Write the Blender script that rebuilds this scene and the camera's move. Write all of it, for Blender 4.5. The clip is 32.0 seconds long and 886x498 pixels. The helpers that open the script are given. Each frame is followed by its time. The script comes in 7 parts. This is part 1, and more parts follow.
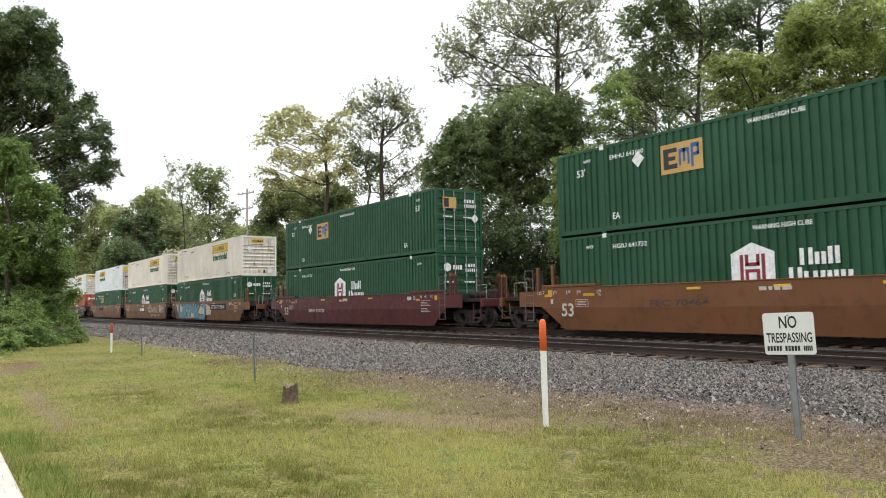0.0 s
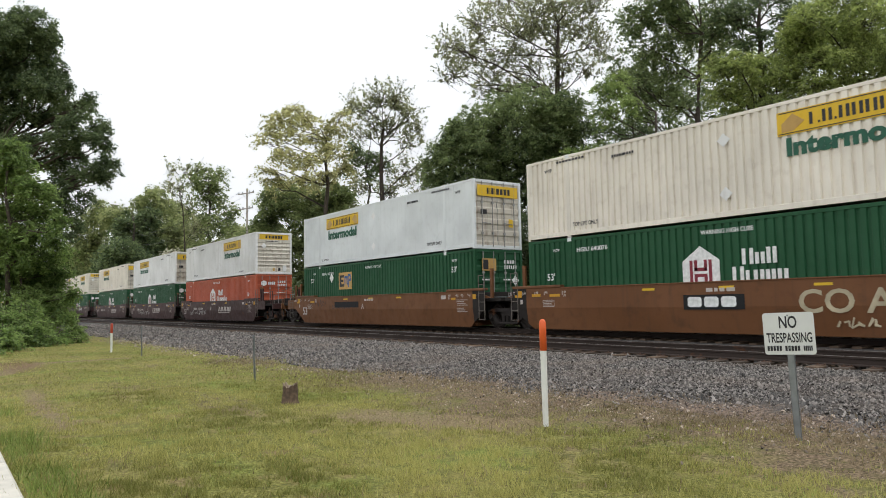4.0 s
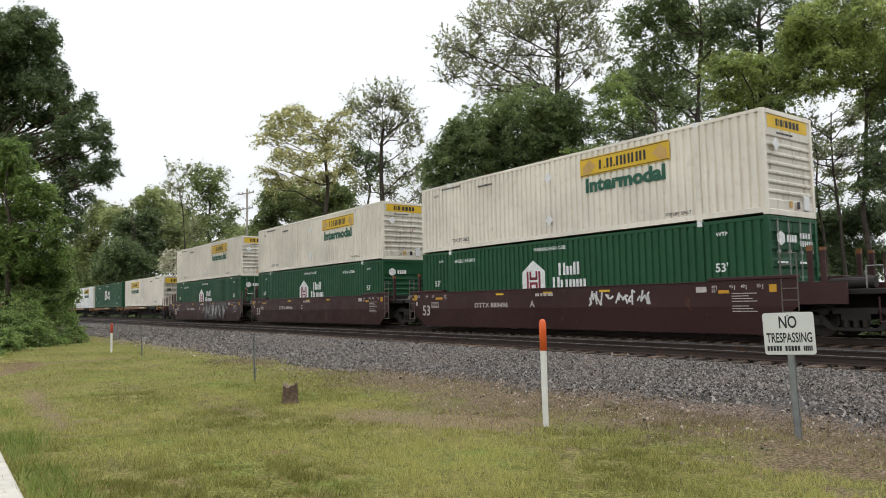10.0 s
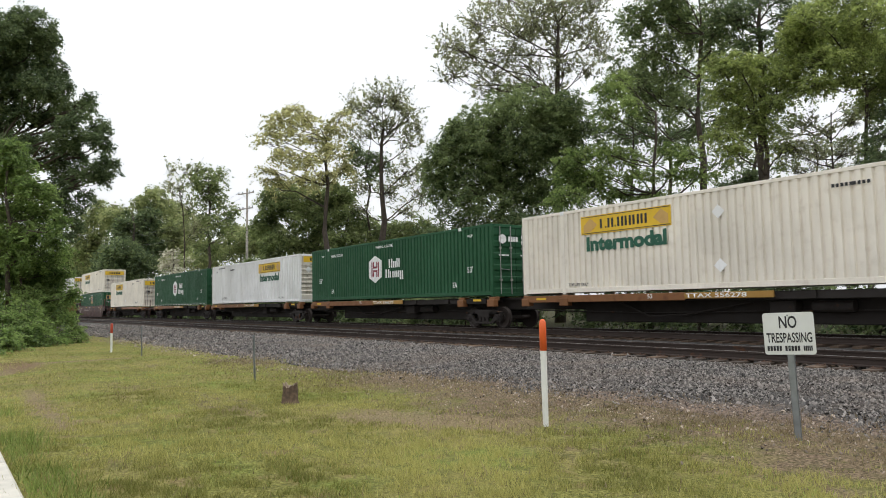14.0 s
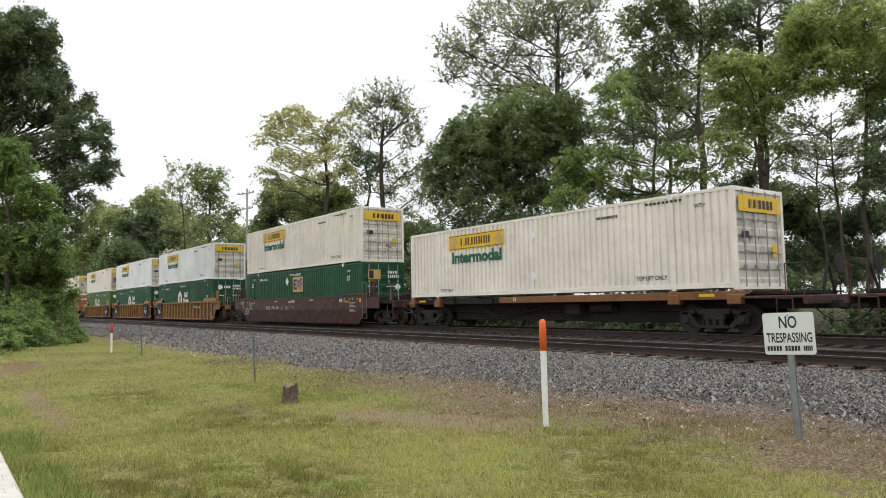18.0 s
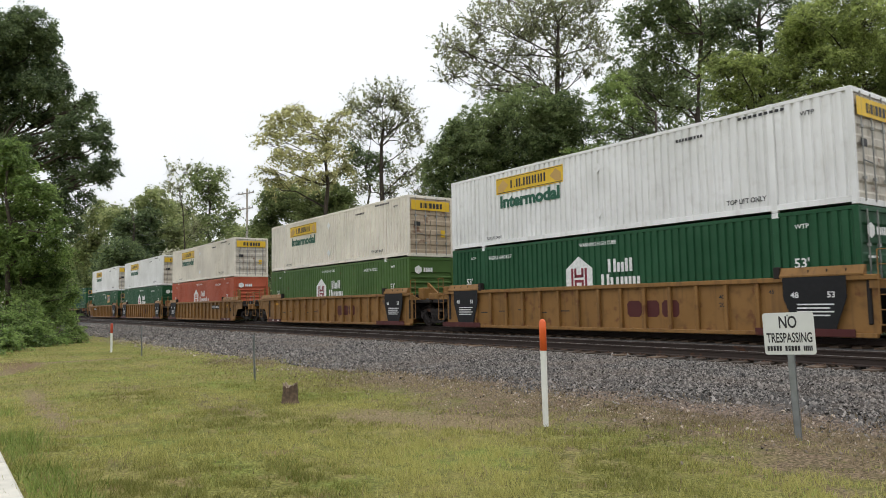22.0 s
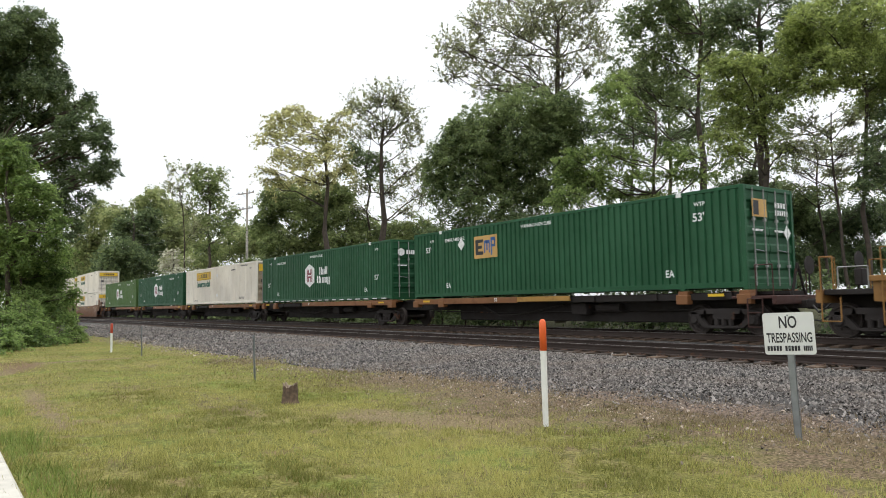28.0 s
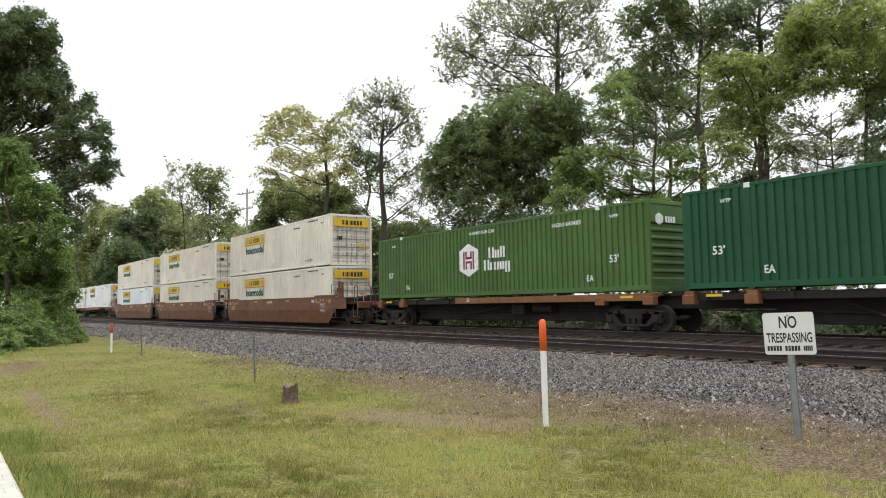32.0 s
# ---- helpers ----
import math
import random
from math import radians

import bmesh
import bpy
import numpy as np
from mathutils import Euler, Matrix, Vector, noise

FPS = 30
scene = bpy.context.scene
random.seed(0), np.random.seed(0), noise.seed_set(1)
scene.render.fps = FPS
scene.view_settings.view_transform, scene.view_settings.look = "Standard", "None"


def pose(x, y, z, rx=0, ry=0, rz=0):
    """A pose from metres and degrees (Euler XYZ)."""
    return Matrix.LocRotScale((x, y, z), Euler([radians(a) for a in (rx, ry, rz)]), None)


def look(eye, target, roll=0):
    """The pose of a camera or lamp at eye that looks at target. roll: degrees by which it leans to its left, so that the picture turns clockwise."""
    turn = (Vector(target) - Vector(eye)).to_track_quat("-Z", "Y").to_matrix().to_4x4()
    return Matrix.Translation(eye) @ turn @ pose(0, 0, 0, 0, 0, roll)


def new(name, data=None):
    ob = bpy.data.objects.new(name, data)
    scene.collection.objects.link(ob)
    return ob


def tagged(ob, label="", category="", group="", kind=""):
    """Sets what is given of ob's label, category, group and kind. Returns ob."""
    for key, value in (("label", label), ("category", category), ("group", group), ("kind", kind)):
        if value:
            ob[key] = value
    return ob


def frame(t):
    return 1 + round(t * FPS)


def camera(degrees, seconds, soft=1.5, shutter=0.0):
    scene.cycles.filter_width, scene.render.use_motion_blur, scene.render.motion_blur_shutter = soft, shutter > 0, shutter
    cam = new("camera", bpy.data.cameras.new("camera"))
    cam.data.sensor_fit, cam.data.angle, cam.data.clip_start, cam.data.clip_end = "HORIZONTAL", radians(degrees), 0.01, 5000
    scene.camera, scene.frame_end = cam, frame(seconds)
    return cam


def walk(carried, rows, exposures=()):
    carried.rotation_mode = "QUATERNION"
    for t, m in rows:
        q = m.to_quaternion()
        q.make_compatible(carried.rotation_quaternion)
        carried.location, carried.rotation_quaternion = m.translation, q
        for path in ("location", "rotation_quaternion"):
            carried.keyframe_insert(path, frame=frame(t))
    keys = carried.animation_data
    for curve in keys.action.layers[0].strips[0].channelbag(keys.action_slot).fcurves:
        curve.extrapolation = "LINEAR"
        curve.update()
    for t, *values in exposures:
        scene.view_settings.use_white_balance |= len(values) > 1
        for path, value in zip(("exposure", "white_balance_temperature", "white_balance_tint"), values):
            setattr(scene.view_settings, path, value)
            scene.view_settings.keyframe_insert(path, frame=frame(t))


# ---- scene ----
EYE = Vector((0, 0, 1.5))
YAW, PITCH = radians(-53.836), radians(4.381)
AHEAD = Vector((math.sin(YAW) * math.cos(PITCH), math.cos(YAW) * math.cos(PITCH), math.sin(PITCH)))
cam = camera(64.54, 32.0, soft=0.95, shutter=0.05)
STAND = look(EYE, EYE + 10 * AHEAD, -1.084)
walk(cam, [(0, STAND), (32, STAND)], exposures=[(0, -0.12), (2, -0.25), (3.5, -0.46), (6, -0.48), (13, -0.48), (14.5, -0.4), (17, -0.28), (18.5, -0.42), (19.5, -0.5), (25, -0.5), (28, -0.26), (29, -0.14), (30.5, -0.22), (32, -0.22)])

# ---- light: a bright overcast sky with thin cloud, and a faint veiled sun ----
SUN_UP, SUN_TURN = radians(64), radians(35)
world = bpy.data.worlds.new("sky")
scene.world = world
world.use_nodes = True
wn, wl = world.node_tree.nodes, world.node_tree.links
sky = wn.new("ShaderNodeTexSky")
sky.sky_type, sky.sun_disc, sky.sun_elevation, sky.sun_rotation = "NISHITA", False, SUN_UP, SUN_TURN
sky.air_density, sky.dust_density = 1.0, 3.0
dim = wn.new("ShaderNodeVectorMath")
dim.operation, dim.inputs[3].default_value = "SCALE", 0.12
wl.new(sky.outputs[0], dim.inputs[0])
where = wn.new("ShaderNodeTexCoord")
puff = wn.new("ShaderNodeTexNoise")
puff.inputs["Scale"].default_value, puff.inputs["Detail"].default_value = 2.2, 5
wl.new(where.outputs["Generated"], puff.inputs["Vector"])
cover = wn.new("ShaderNodeMapRange")
cover.inputs[1].default_value, cover.inputs[2].default_value = 0.3, 0.62
cover.inputs[3].default_value, cover.inputs[4].default_value = 0.84, 1.0
wl.new(puff.outputs["Fac"], cover.inputs[0])
cloud = wn.new("ShaderNodeMix")
cloud.data_type = "RGBA"
lift = wn.new("ShaderNodeSeparateXYZ")
wl.new(where.outputs["Generated"], lift.inputs[0])
veil = wn.new("ShaderNodeMapRange")          # an overcast sky grows brighter towards the zenith
for i, v in enumerate((0.0, 1.0, 1.24, 2.40)):
    veil.inputs[i + 1].default_value = v
wl.new(lift.outputs["Z"], veil.inputs[0])
tone = wn.new("ShaderNodeVectorMath")
tone.operation, tone.inputs[0].default_value = "SCALE", (0.975, 1.0, 1.035)
wl.new(veil.outputs[0], tone.inputs[3])
wl.new(tone.outputs[0], cloud.inputs[7])
wl.new(cover.outputs[0], cloud.inputs[0])
wl.new(dim.outputs[0], cloud.inputs[6])
wl.new(cloud.outputs[2], wn["Background"].inputs["Color"])
wn["Background"].inputs["Strength"].default_value = 1.0
sun = new("sun", bpy.data.lights.new("sun", "SUN"))
sun.data.energy, sun.data.angle, sun.data.color = 0.7, radians(30), (1.0, 0.96, 0.9)
sun.matrix_world = look((0, 0, 50), Vector((0, 0, 50)) - 10 * Vector((math.sin(SUN_TURN) * math.cos(SUN_UP), math.cos(SUN_TURN) * math.cos(SUN_UP), math.sin(SUN_UP))))


# ---- materials ----
def nodes_of(name):
    mat = bpy.data.materials.new(name)
    mat.use_nodes = True
    t = mat.node_tree
    return mat, t.nodes, t.links, t.nodes["Principled BSDF"]


def noise_node(n, l, vec, scale, detail=4, w=None):
    x = n.new("ShaderNodeTexNoise")
    x.inputs["Scale"].default_value, x.inputs["Detail"].default_value = scale, detail
    if w is not None:
        x.noise_dimensions = "4D"
        l.new(w, x.inputs["W"])
    l.new(vec, x.inputs["Vector"])
    return x.outputs["Fac"]


def ramp(n, l, fac, lo, hi, a=0.0, b=1.0):
    x = n.new("ShaderNodeMapRange")
    for i, v in enumerate((lo, hi, a, b)):
        x.inputs[i + 1].default_value = v
    l.new(fac, x.inputs[0])
    return x.outputs[0]


def mix(n, l, fac, a, b):
    x = n.new("ShaderNodeMix")
    x.data_type = "RGBA"
    for sock, v in ((x.inputs[0], fac), (x.inputs[6], a), (x.inputs[7], b)):
        if isinstance(v, (int, float)):
            sock.default_value = v
        elif isinstance(v, tuple):
            sock.default_value = (*v, 1)
        else:
            l.new(v, sock)
    return x.outputs[2]


def math_node(n, l, op, a, b):
    x = n.new("ShaderNodeMath")
    x.operation = op
    for sock, v in ((x.inputs[0], a), (x.inputs[1], b)):
        if isinstance(v, (int, float)):
            sock.default_value = v
        else:
            l.new(v, sock)
    return x.outputs[0]


def bump(n, l, b, height, strength, distance):
    x = n.new("ShaderNodeBump")
    x.inputs["Strength"].default_value, x.inputs["Distance"].default_value = strength, distance
    l.new(height, x.inputs["Height"])
    l.new(x.outputs[0], b.inputs["Normal"])


def stretched(n, l, vec, sx, sy, sz):
    x = n.new("ShaderNodeMapping")
    x.inputs["Scale"].default_value = (sx, sy, sz)
    l.new(vec, x.inputs["Vector"])
    return x.outputs[0]


def paint(name, col, dirt=0.35, dirt_col=(0.09, 0.07, 0.05), rust=0.0, rough=0.5, streak=0.5):
    """Weathered paint on steel: broad fading, dirt streaks that run down, rust spots, fine relief."""
    mat, n, l, b = nodes_of(name)
    vec = n.new("ShaderNodeTexCoord").outputs["Object"]
    w = math_node(n, l, "MULTIPLY", n.new("ShaderNodeObjectInfo").outputs["Random"], 40.0)
    fade = ramp(n, l, noise_node(n, l, vec, 0.5, 5, w), 0.3, 0.7)
    c = mix(n, l, fade, tuple(v * 0.86 for v in col), tuple(min(0.9, v * 1.1 + 0.008) for v in col))
    run = noise_node(n, l, stretched(n, l, vec, 5.0, 5.0, 0.35), 1.6, 5, w)
    c = mix(n, l, ramp(n, l, run, 0.52, 0.8, 0.0, dirt * streak), c, dirt_col)
    grime = noise_node(n, l, vec, 3.2, 8, w)
    c = mix(n, l, ramp(n, l, grime, 0.55, 0.85, 0.0, dirt), c, dirt_col)
    if rust:
        spots = noise_node(n, l, vec, 2.3, 10, w)
        c = mix(n, l, ramp(n, l, spots, 0.66 - 0.16 * rust, 0.74 - 0.12 * rust, 0.0, 0.85), c, (0.13, 0.05, 0.02))
    l.new(c, b.inputs["Base Color"])
    l.new(ramp(n, l, grime, 0.3, 0.8, rough - 0.05, rough + 0.25), b.inputs["Roughness"])
    b.inputs["Specular IOR Level"].default_value = 0.3
    bump(n, l, b, noise_node(n, l, vec, 25, 4), 0.12, 0.01)
    return mat


def plain(name, col, rough=0.6, metal=0.0, vary=0.2, scale=8.0):
    mat, n, l, b = nodes_of(name)
    vec = n.new("ShaderNodeTexCoord").outputs["Object"]
    f = noise_node(n, l, vec, scale, 6)
    l.new(mix(n, l, ramp(n, l, f, 0.3, 0.7), tuple(v * (1 - vary) for v in col), tuple(min(0.9, v * (1 + vary)) for v in col)), b.inputs["Base Color"])
    b.inputs["Metallic"].default_value = metal
    l.new(ramp(n, l, f, 0.2, 0.8, rough - 0.1, rough + 0.1), b.inputs["Roughness"])
    bump(n, l, b, noise_node(n, l, vec, scale * 6, 3), 0.2, 0.01)
    return mat


def foliage(name, dark, light, thin=0.5, wide=0.3):
    """Leaves: each leaf its own shade, with broad drifts over the crown, some light through the blade."""
    mat, n, l, b = nodes_of(name)
    geo = n.new("ShaderNodeNewGeometry")
    vec = n.new("ShaderNodeTexCoord").outputs["Object"]
    drift = ramp(n, l, noise_node(n, l, vec, 0.45, 4), 0.35, 0.65, -wide, wide)
    f = math_node(n, l, "ADD", geo.outputs["Random Per Island"], drift)
    c = mix(n, l, f, dark, light)
    l.new(c, b.inputs["Base Color"])
    b.inputs["Roughness"].default_value = 0.55
    b.inputs["Specular IOR Level"].default_value = 0.3
    tr = n.new("ShaderNodeBsdfTranslucent")
    l.new(c, tr.inputs["Color"])
    both = n.new("ShaderNodeMixShader")
    both.inputs[0].default_value = thin
    l.new(b.outputs[0], both.inputs[1])
    l.new(tr.outputs[0], both.inputs[2])
    l.new(both.outputs[0], n["Material Output"].inputs["Surface"])
    return mat


RUTS = ((-18.6, 1.35, -21.3, 2.3, 0.16), (-21.3, 2.3, -22.6, 4.6, 0.14), (-14.4, 1.45, -9.9, 1.36, 0.04), (-8.5, 4.8, -6.6, 5.7, 0.42))     # old wheel ruts and a bare place: both ends, half width


def off_rut(x, y):
    """Distance from the edge of the nearest worn place."""
    best = 9.0
    for ax, ay, bx, by, wide in RUTS:
        k = max(0.0, min(1.0, ((x - ax) * (bx - ax) + (y - ay) * (by - ay)) / ((bx - ax) ** 2 + (by - ay) ** 2)))
        best = min(best, math.hypot(x - ax - k * (bx - ax), y - ay - k * (by - ay)) - wide)
    return best


def ground_cover():
    """Mown grass with dry and bare patches."""
    mat, n, l, b = nodes_of("mown_grass")
    geo = n.new("ShaderNodeNewGeometry")
    vec = geo.outputs["Position"]
    xyz = n.new("ShaderNodeSeparateXYZ")
    l.new(vec, xyz.inputs[0])
    fine, mid, broad = noise_node(n, l, vec, 30, 6), noise_node(n, l, vec, 2.6, 6), noise_node(n, l, vec, 0.35, 4)
    c = mix(n, l, ramp(n, l, fine, 0.3, 0.7), (0.060, 0.068, 0.018), (0.33, 0.315, 0.092))
    c = mix(n, l, ramp(n, l, broad, 0.42, 0.62, 0.0, 0.5), c, (0.32, 0.265, 0.105))
    lush = noise_node(n, l, vec, 0.8, 5)
    c = mix(n, l, ramp(n, l, lush, 0.50, 0.64, 0.0, 0.7), c, mix(n, l, ramp(n, l, fine, 0.3, 0.7), (0.10, 0.14, 0.028), (0.27, 0.32, 0.075)))
    c = mix(n, l, ramp(n, l, mid, 0.55, 0.70, 0.0, 0.75), c, (0.25, 0.18, 0.095))
    litter = mix(n, l, ramp(n, l, fine, 0.38, 0.62), (0.066, 0.046, 0.034), (0.30, 0.215, 0.155))
    far = ramp(n, l, xyz.outputs["X"], -17.0, -11.0, 1.3, 0.0)
    shore = math_node(n, l, "SUBTRACT", math_node(n, l, "ADD", xyz.outputs["Y"], math_node(n, l, "MULTIPLY", mid, 2.6)), far)
    shore = math_node(n, l, "ADD", shore, ramp(n, l, noise_node(n, l, vec, 0.55, 4), 0.3, 0.7, -0.4, 2.2))
    near = ramp(n, l, xyz.outputs["X"], -13.5, -11.0, 0.0, 0.25)
    shore = math_node(n, l, "ADD", shore, near)
    c = mix(n, l, ramp(n, l, shore, 8.0, 9.4, 0.0, 0.85), c, litter)
    worn = n.new("ShaderNodeTexNoise")
    worn.inputs["Scale"].default_value, worn.inputs["Detail"].default_value = 0.22, 3
    l.new(stretched(n, l, vec, 1.0, 2.2, 1.0), worn.inputs["Vector"])
    c = mix(n, l, ramp(n, l, worn.outputs["Fac"], 0.60, 0.68, 0.0, 0.6), c, litter)
    clump = noise_node(n, l, vec, 5.5, 5)          # tufts a hand wide; the small shadows between them are put into the colour
    c = mix(n, l, ramp(n, l, clump, 0.50, 0.66, 0.0, 0.55), c, (0.085, 0.092, 0.026))
    for ax, ay, bx, by, wide in RUTS:
        long = math.hypot(bx - ax, by - ay)
        cs, sn = (bx - ax) / long, (by - ay) / long
        along = math_node(n, l, "ADD", math_node(n, l, "MULTIPLY", xyz.outputs["X"], cs), math_node(n, l, "MULTIPLY", xyz.outputs["Y"], sn))
        across = math_node(n, l, "SUBTRACT", math_node(n, l, "MULTIPLY", xyz.outputs["Y"], cs), math_node(n, l, "MULTIPLY", xyz.outputs["X"], sn))
        across = math_node(n, l, "SUBTRACT", across, ay * cs - ax * sn)
        across = math_node(n, l, "ADD", math_node(n, l, "ABSOLUTE", math_node(n, l, "ADD", across, ramp(n, l, mid, 0.3, 0.7, -0.2, 0.2)), 0.0), ramp(n, l, clump, 0.3, 0.7, -0.12, 0.12))
        off = math_node(n, l, "ABSOLUTE", math_node(n, l, "SUBTRACT", along, (ax + bx) / 2 * cs + (ay + by) / 2 * sn), 0.0)
        track = math_node(n, l, "MULTIPLY", ramp(n, l, across, wide, wide + 0.22, 0.75, 0.0), ramp(n, l, off, long / 2, long / 2 + 0.6, 1.0, 0.0))
        c = mix(n, l, track, c, mix(n, l, 0.45, litter, (0.32, 0.24, 0.145)))
    spot = n.new("ShaderNodeVectorMath")        # a trodden place at the lawn's far edge
    spot.operation = "DISTANCE"
    l.new(stretched(n, l, vec, 0.22, 1.0, 0.0), spot.inputs[0])
    spot.inputs[1].default_value = (-21.5 * 0.22, 1.85, 0)
    c = mix(n, l, ramp(n, l, math_node(n, l, "ADD", spot.outputs["Value"], math_node(n, l, "MULTIPLY", mid, 0.6)), 0.55, 1.0, 0.8, 0.0), c, (0.19, 0.125, 0.075))
    c = mix(n, l, ramp(n, l, xyz.outputs["Y"], 21.5, 24.0), c, mix(n, l, ramp(n, l, fine, 0.35, 0.65), (0.022, 0.020, 0.012), (0.085, 0.085, 0.035)))   # weeds beyond the track; the trees' shade is put into their dark colour
    l.new(c, b.inputs["Base Color"])
    b.inputs["Roughness"].default_value = 0.95
    b.inputs["Specular IOR Level"].default_value = 0.1
    bump(n, l, b, math_node(n, l, "ADD", fine, noise_node(n, l, vec, 9, 5)), 1.0, 0.05)
    return mat


def stone_bed(name, lo, hi, scale):
    mat, n, l, b = nodes_of(name)
    geo = n.new("ShaderNodeNewGeometry")
    vec = geo.outputs["Position"]
    cell = n.new("ShaderNodeTexVoronoi")
    cell.inputs["Scale"].default_value = scale
    l.new(vec, cell.inputs["Vector"])
    bw = n.new("ShaderNodeRGBToBW")
    l.new(cell.outputs["Color"], bw.inputs[0])
    c = mix(n, l, bw.outputs[0], lo, hi)
    c = mix(n, l, ramp(n, l, noise_node(n, l, vec, 0.5, 4), 0.45, 0.7, 0, 0.4), c, (0.16, 0.13, 0.11))
    xyz = n.new("ShaderNodeSeparateXYZ")
    l.new(vec, xyz.inputs[0])
    toe = math_node(n, l, "ADD", math_node(n, l, "ADD", xyz.outputs["Y"], ramp(n, l, xyz.outputs["X"], -16.0, -10.0, 1.1, 0.0)), ramp(n, l, noise_node(n, l, vec, 1.6, 6), 0.3, 0.7, -0.6, 0.6))
    grit = mix(n, l, ramp(n, l, noise_node(n, l, vec, 30, 6), 0.38, 0.62), (0.066, 0.046, 0.034), (0.30, 0.215, 0.155))
    c = mix(n, l, ramp(n, l, toe, 8.6, 9.5, 1.0, 0.0), c, grit)
    l.new(c, b.inputs["Base Color"])
    b.inputs["Roughness"].default_value = 0.9
    bump(n, l, b, cell.outputs["Distance"], 1.0, 0.05)
    return mat


def stones_mat(name, lo, hi):
    mat, n, l, b = nodes_of(name)
    geo = n.new("ShaderNodeNewGeometry")
    c = mix(n, l, math_node(n, l, "POWER", geo.outputs["Random Per Island"], 1.5), lo, hi)
    c = mix(n, l, ramp(n, l, noise_node(n, l, geo.outputs["Position"], 0.6, 4), 0.45, 0.7, 0, 0.35), c, (0.2, 0.15, 0.115))
    l.new(c, b.inputs["Base Color"])
    b.inputs["Roughness"].default_value = 0.85
    bump(n, l, b, noise_node(n, l, geo.outputs["Position"], 60, 4), 0.4, 0.01)
    return mat


def tie_wood():
    """Old ties, each its own shade from creosote black to split tan."""
    mat, n, l, b = nodes_of("creosoted_tie_wood")
    vec = n.new("ShaderNodeTexCoord").outputs["Object"]
    age = n.new("ShaderNodeObjectInfo").outputs["Random"]
    grain = noise_node(n, l, stretched(n, l, vec, 14.0, 1.2, 14.0), 2.0, 6, math_node(n, l, "MULTIPLY", age, 30.0))
    old = mix(n, l, ramp(n, l, age, 0.35, 1.0), (0.042, 0.030, 0.022), (0.19, 0.12, 0.072))
    l.new(mix(n, l, ramp(n, l, grain, 0.35, 0.65, 0.0, 0.7), old, (0.035, 0.025, 0.018)), b.inputs["Base Color"])
    b.inputs["Roughness"].default_value = 0.9
    bump(n, l, b, grain, 0.6, 0.02)
    return mat


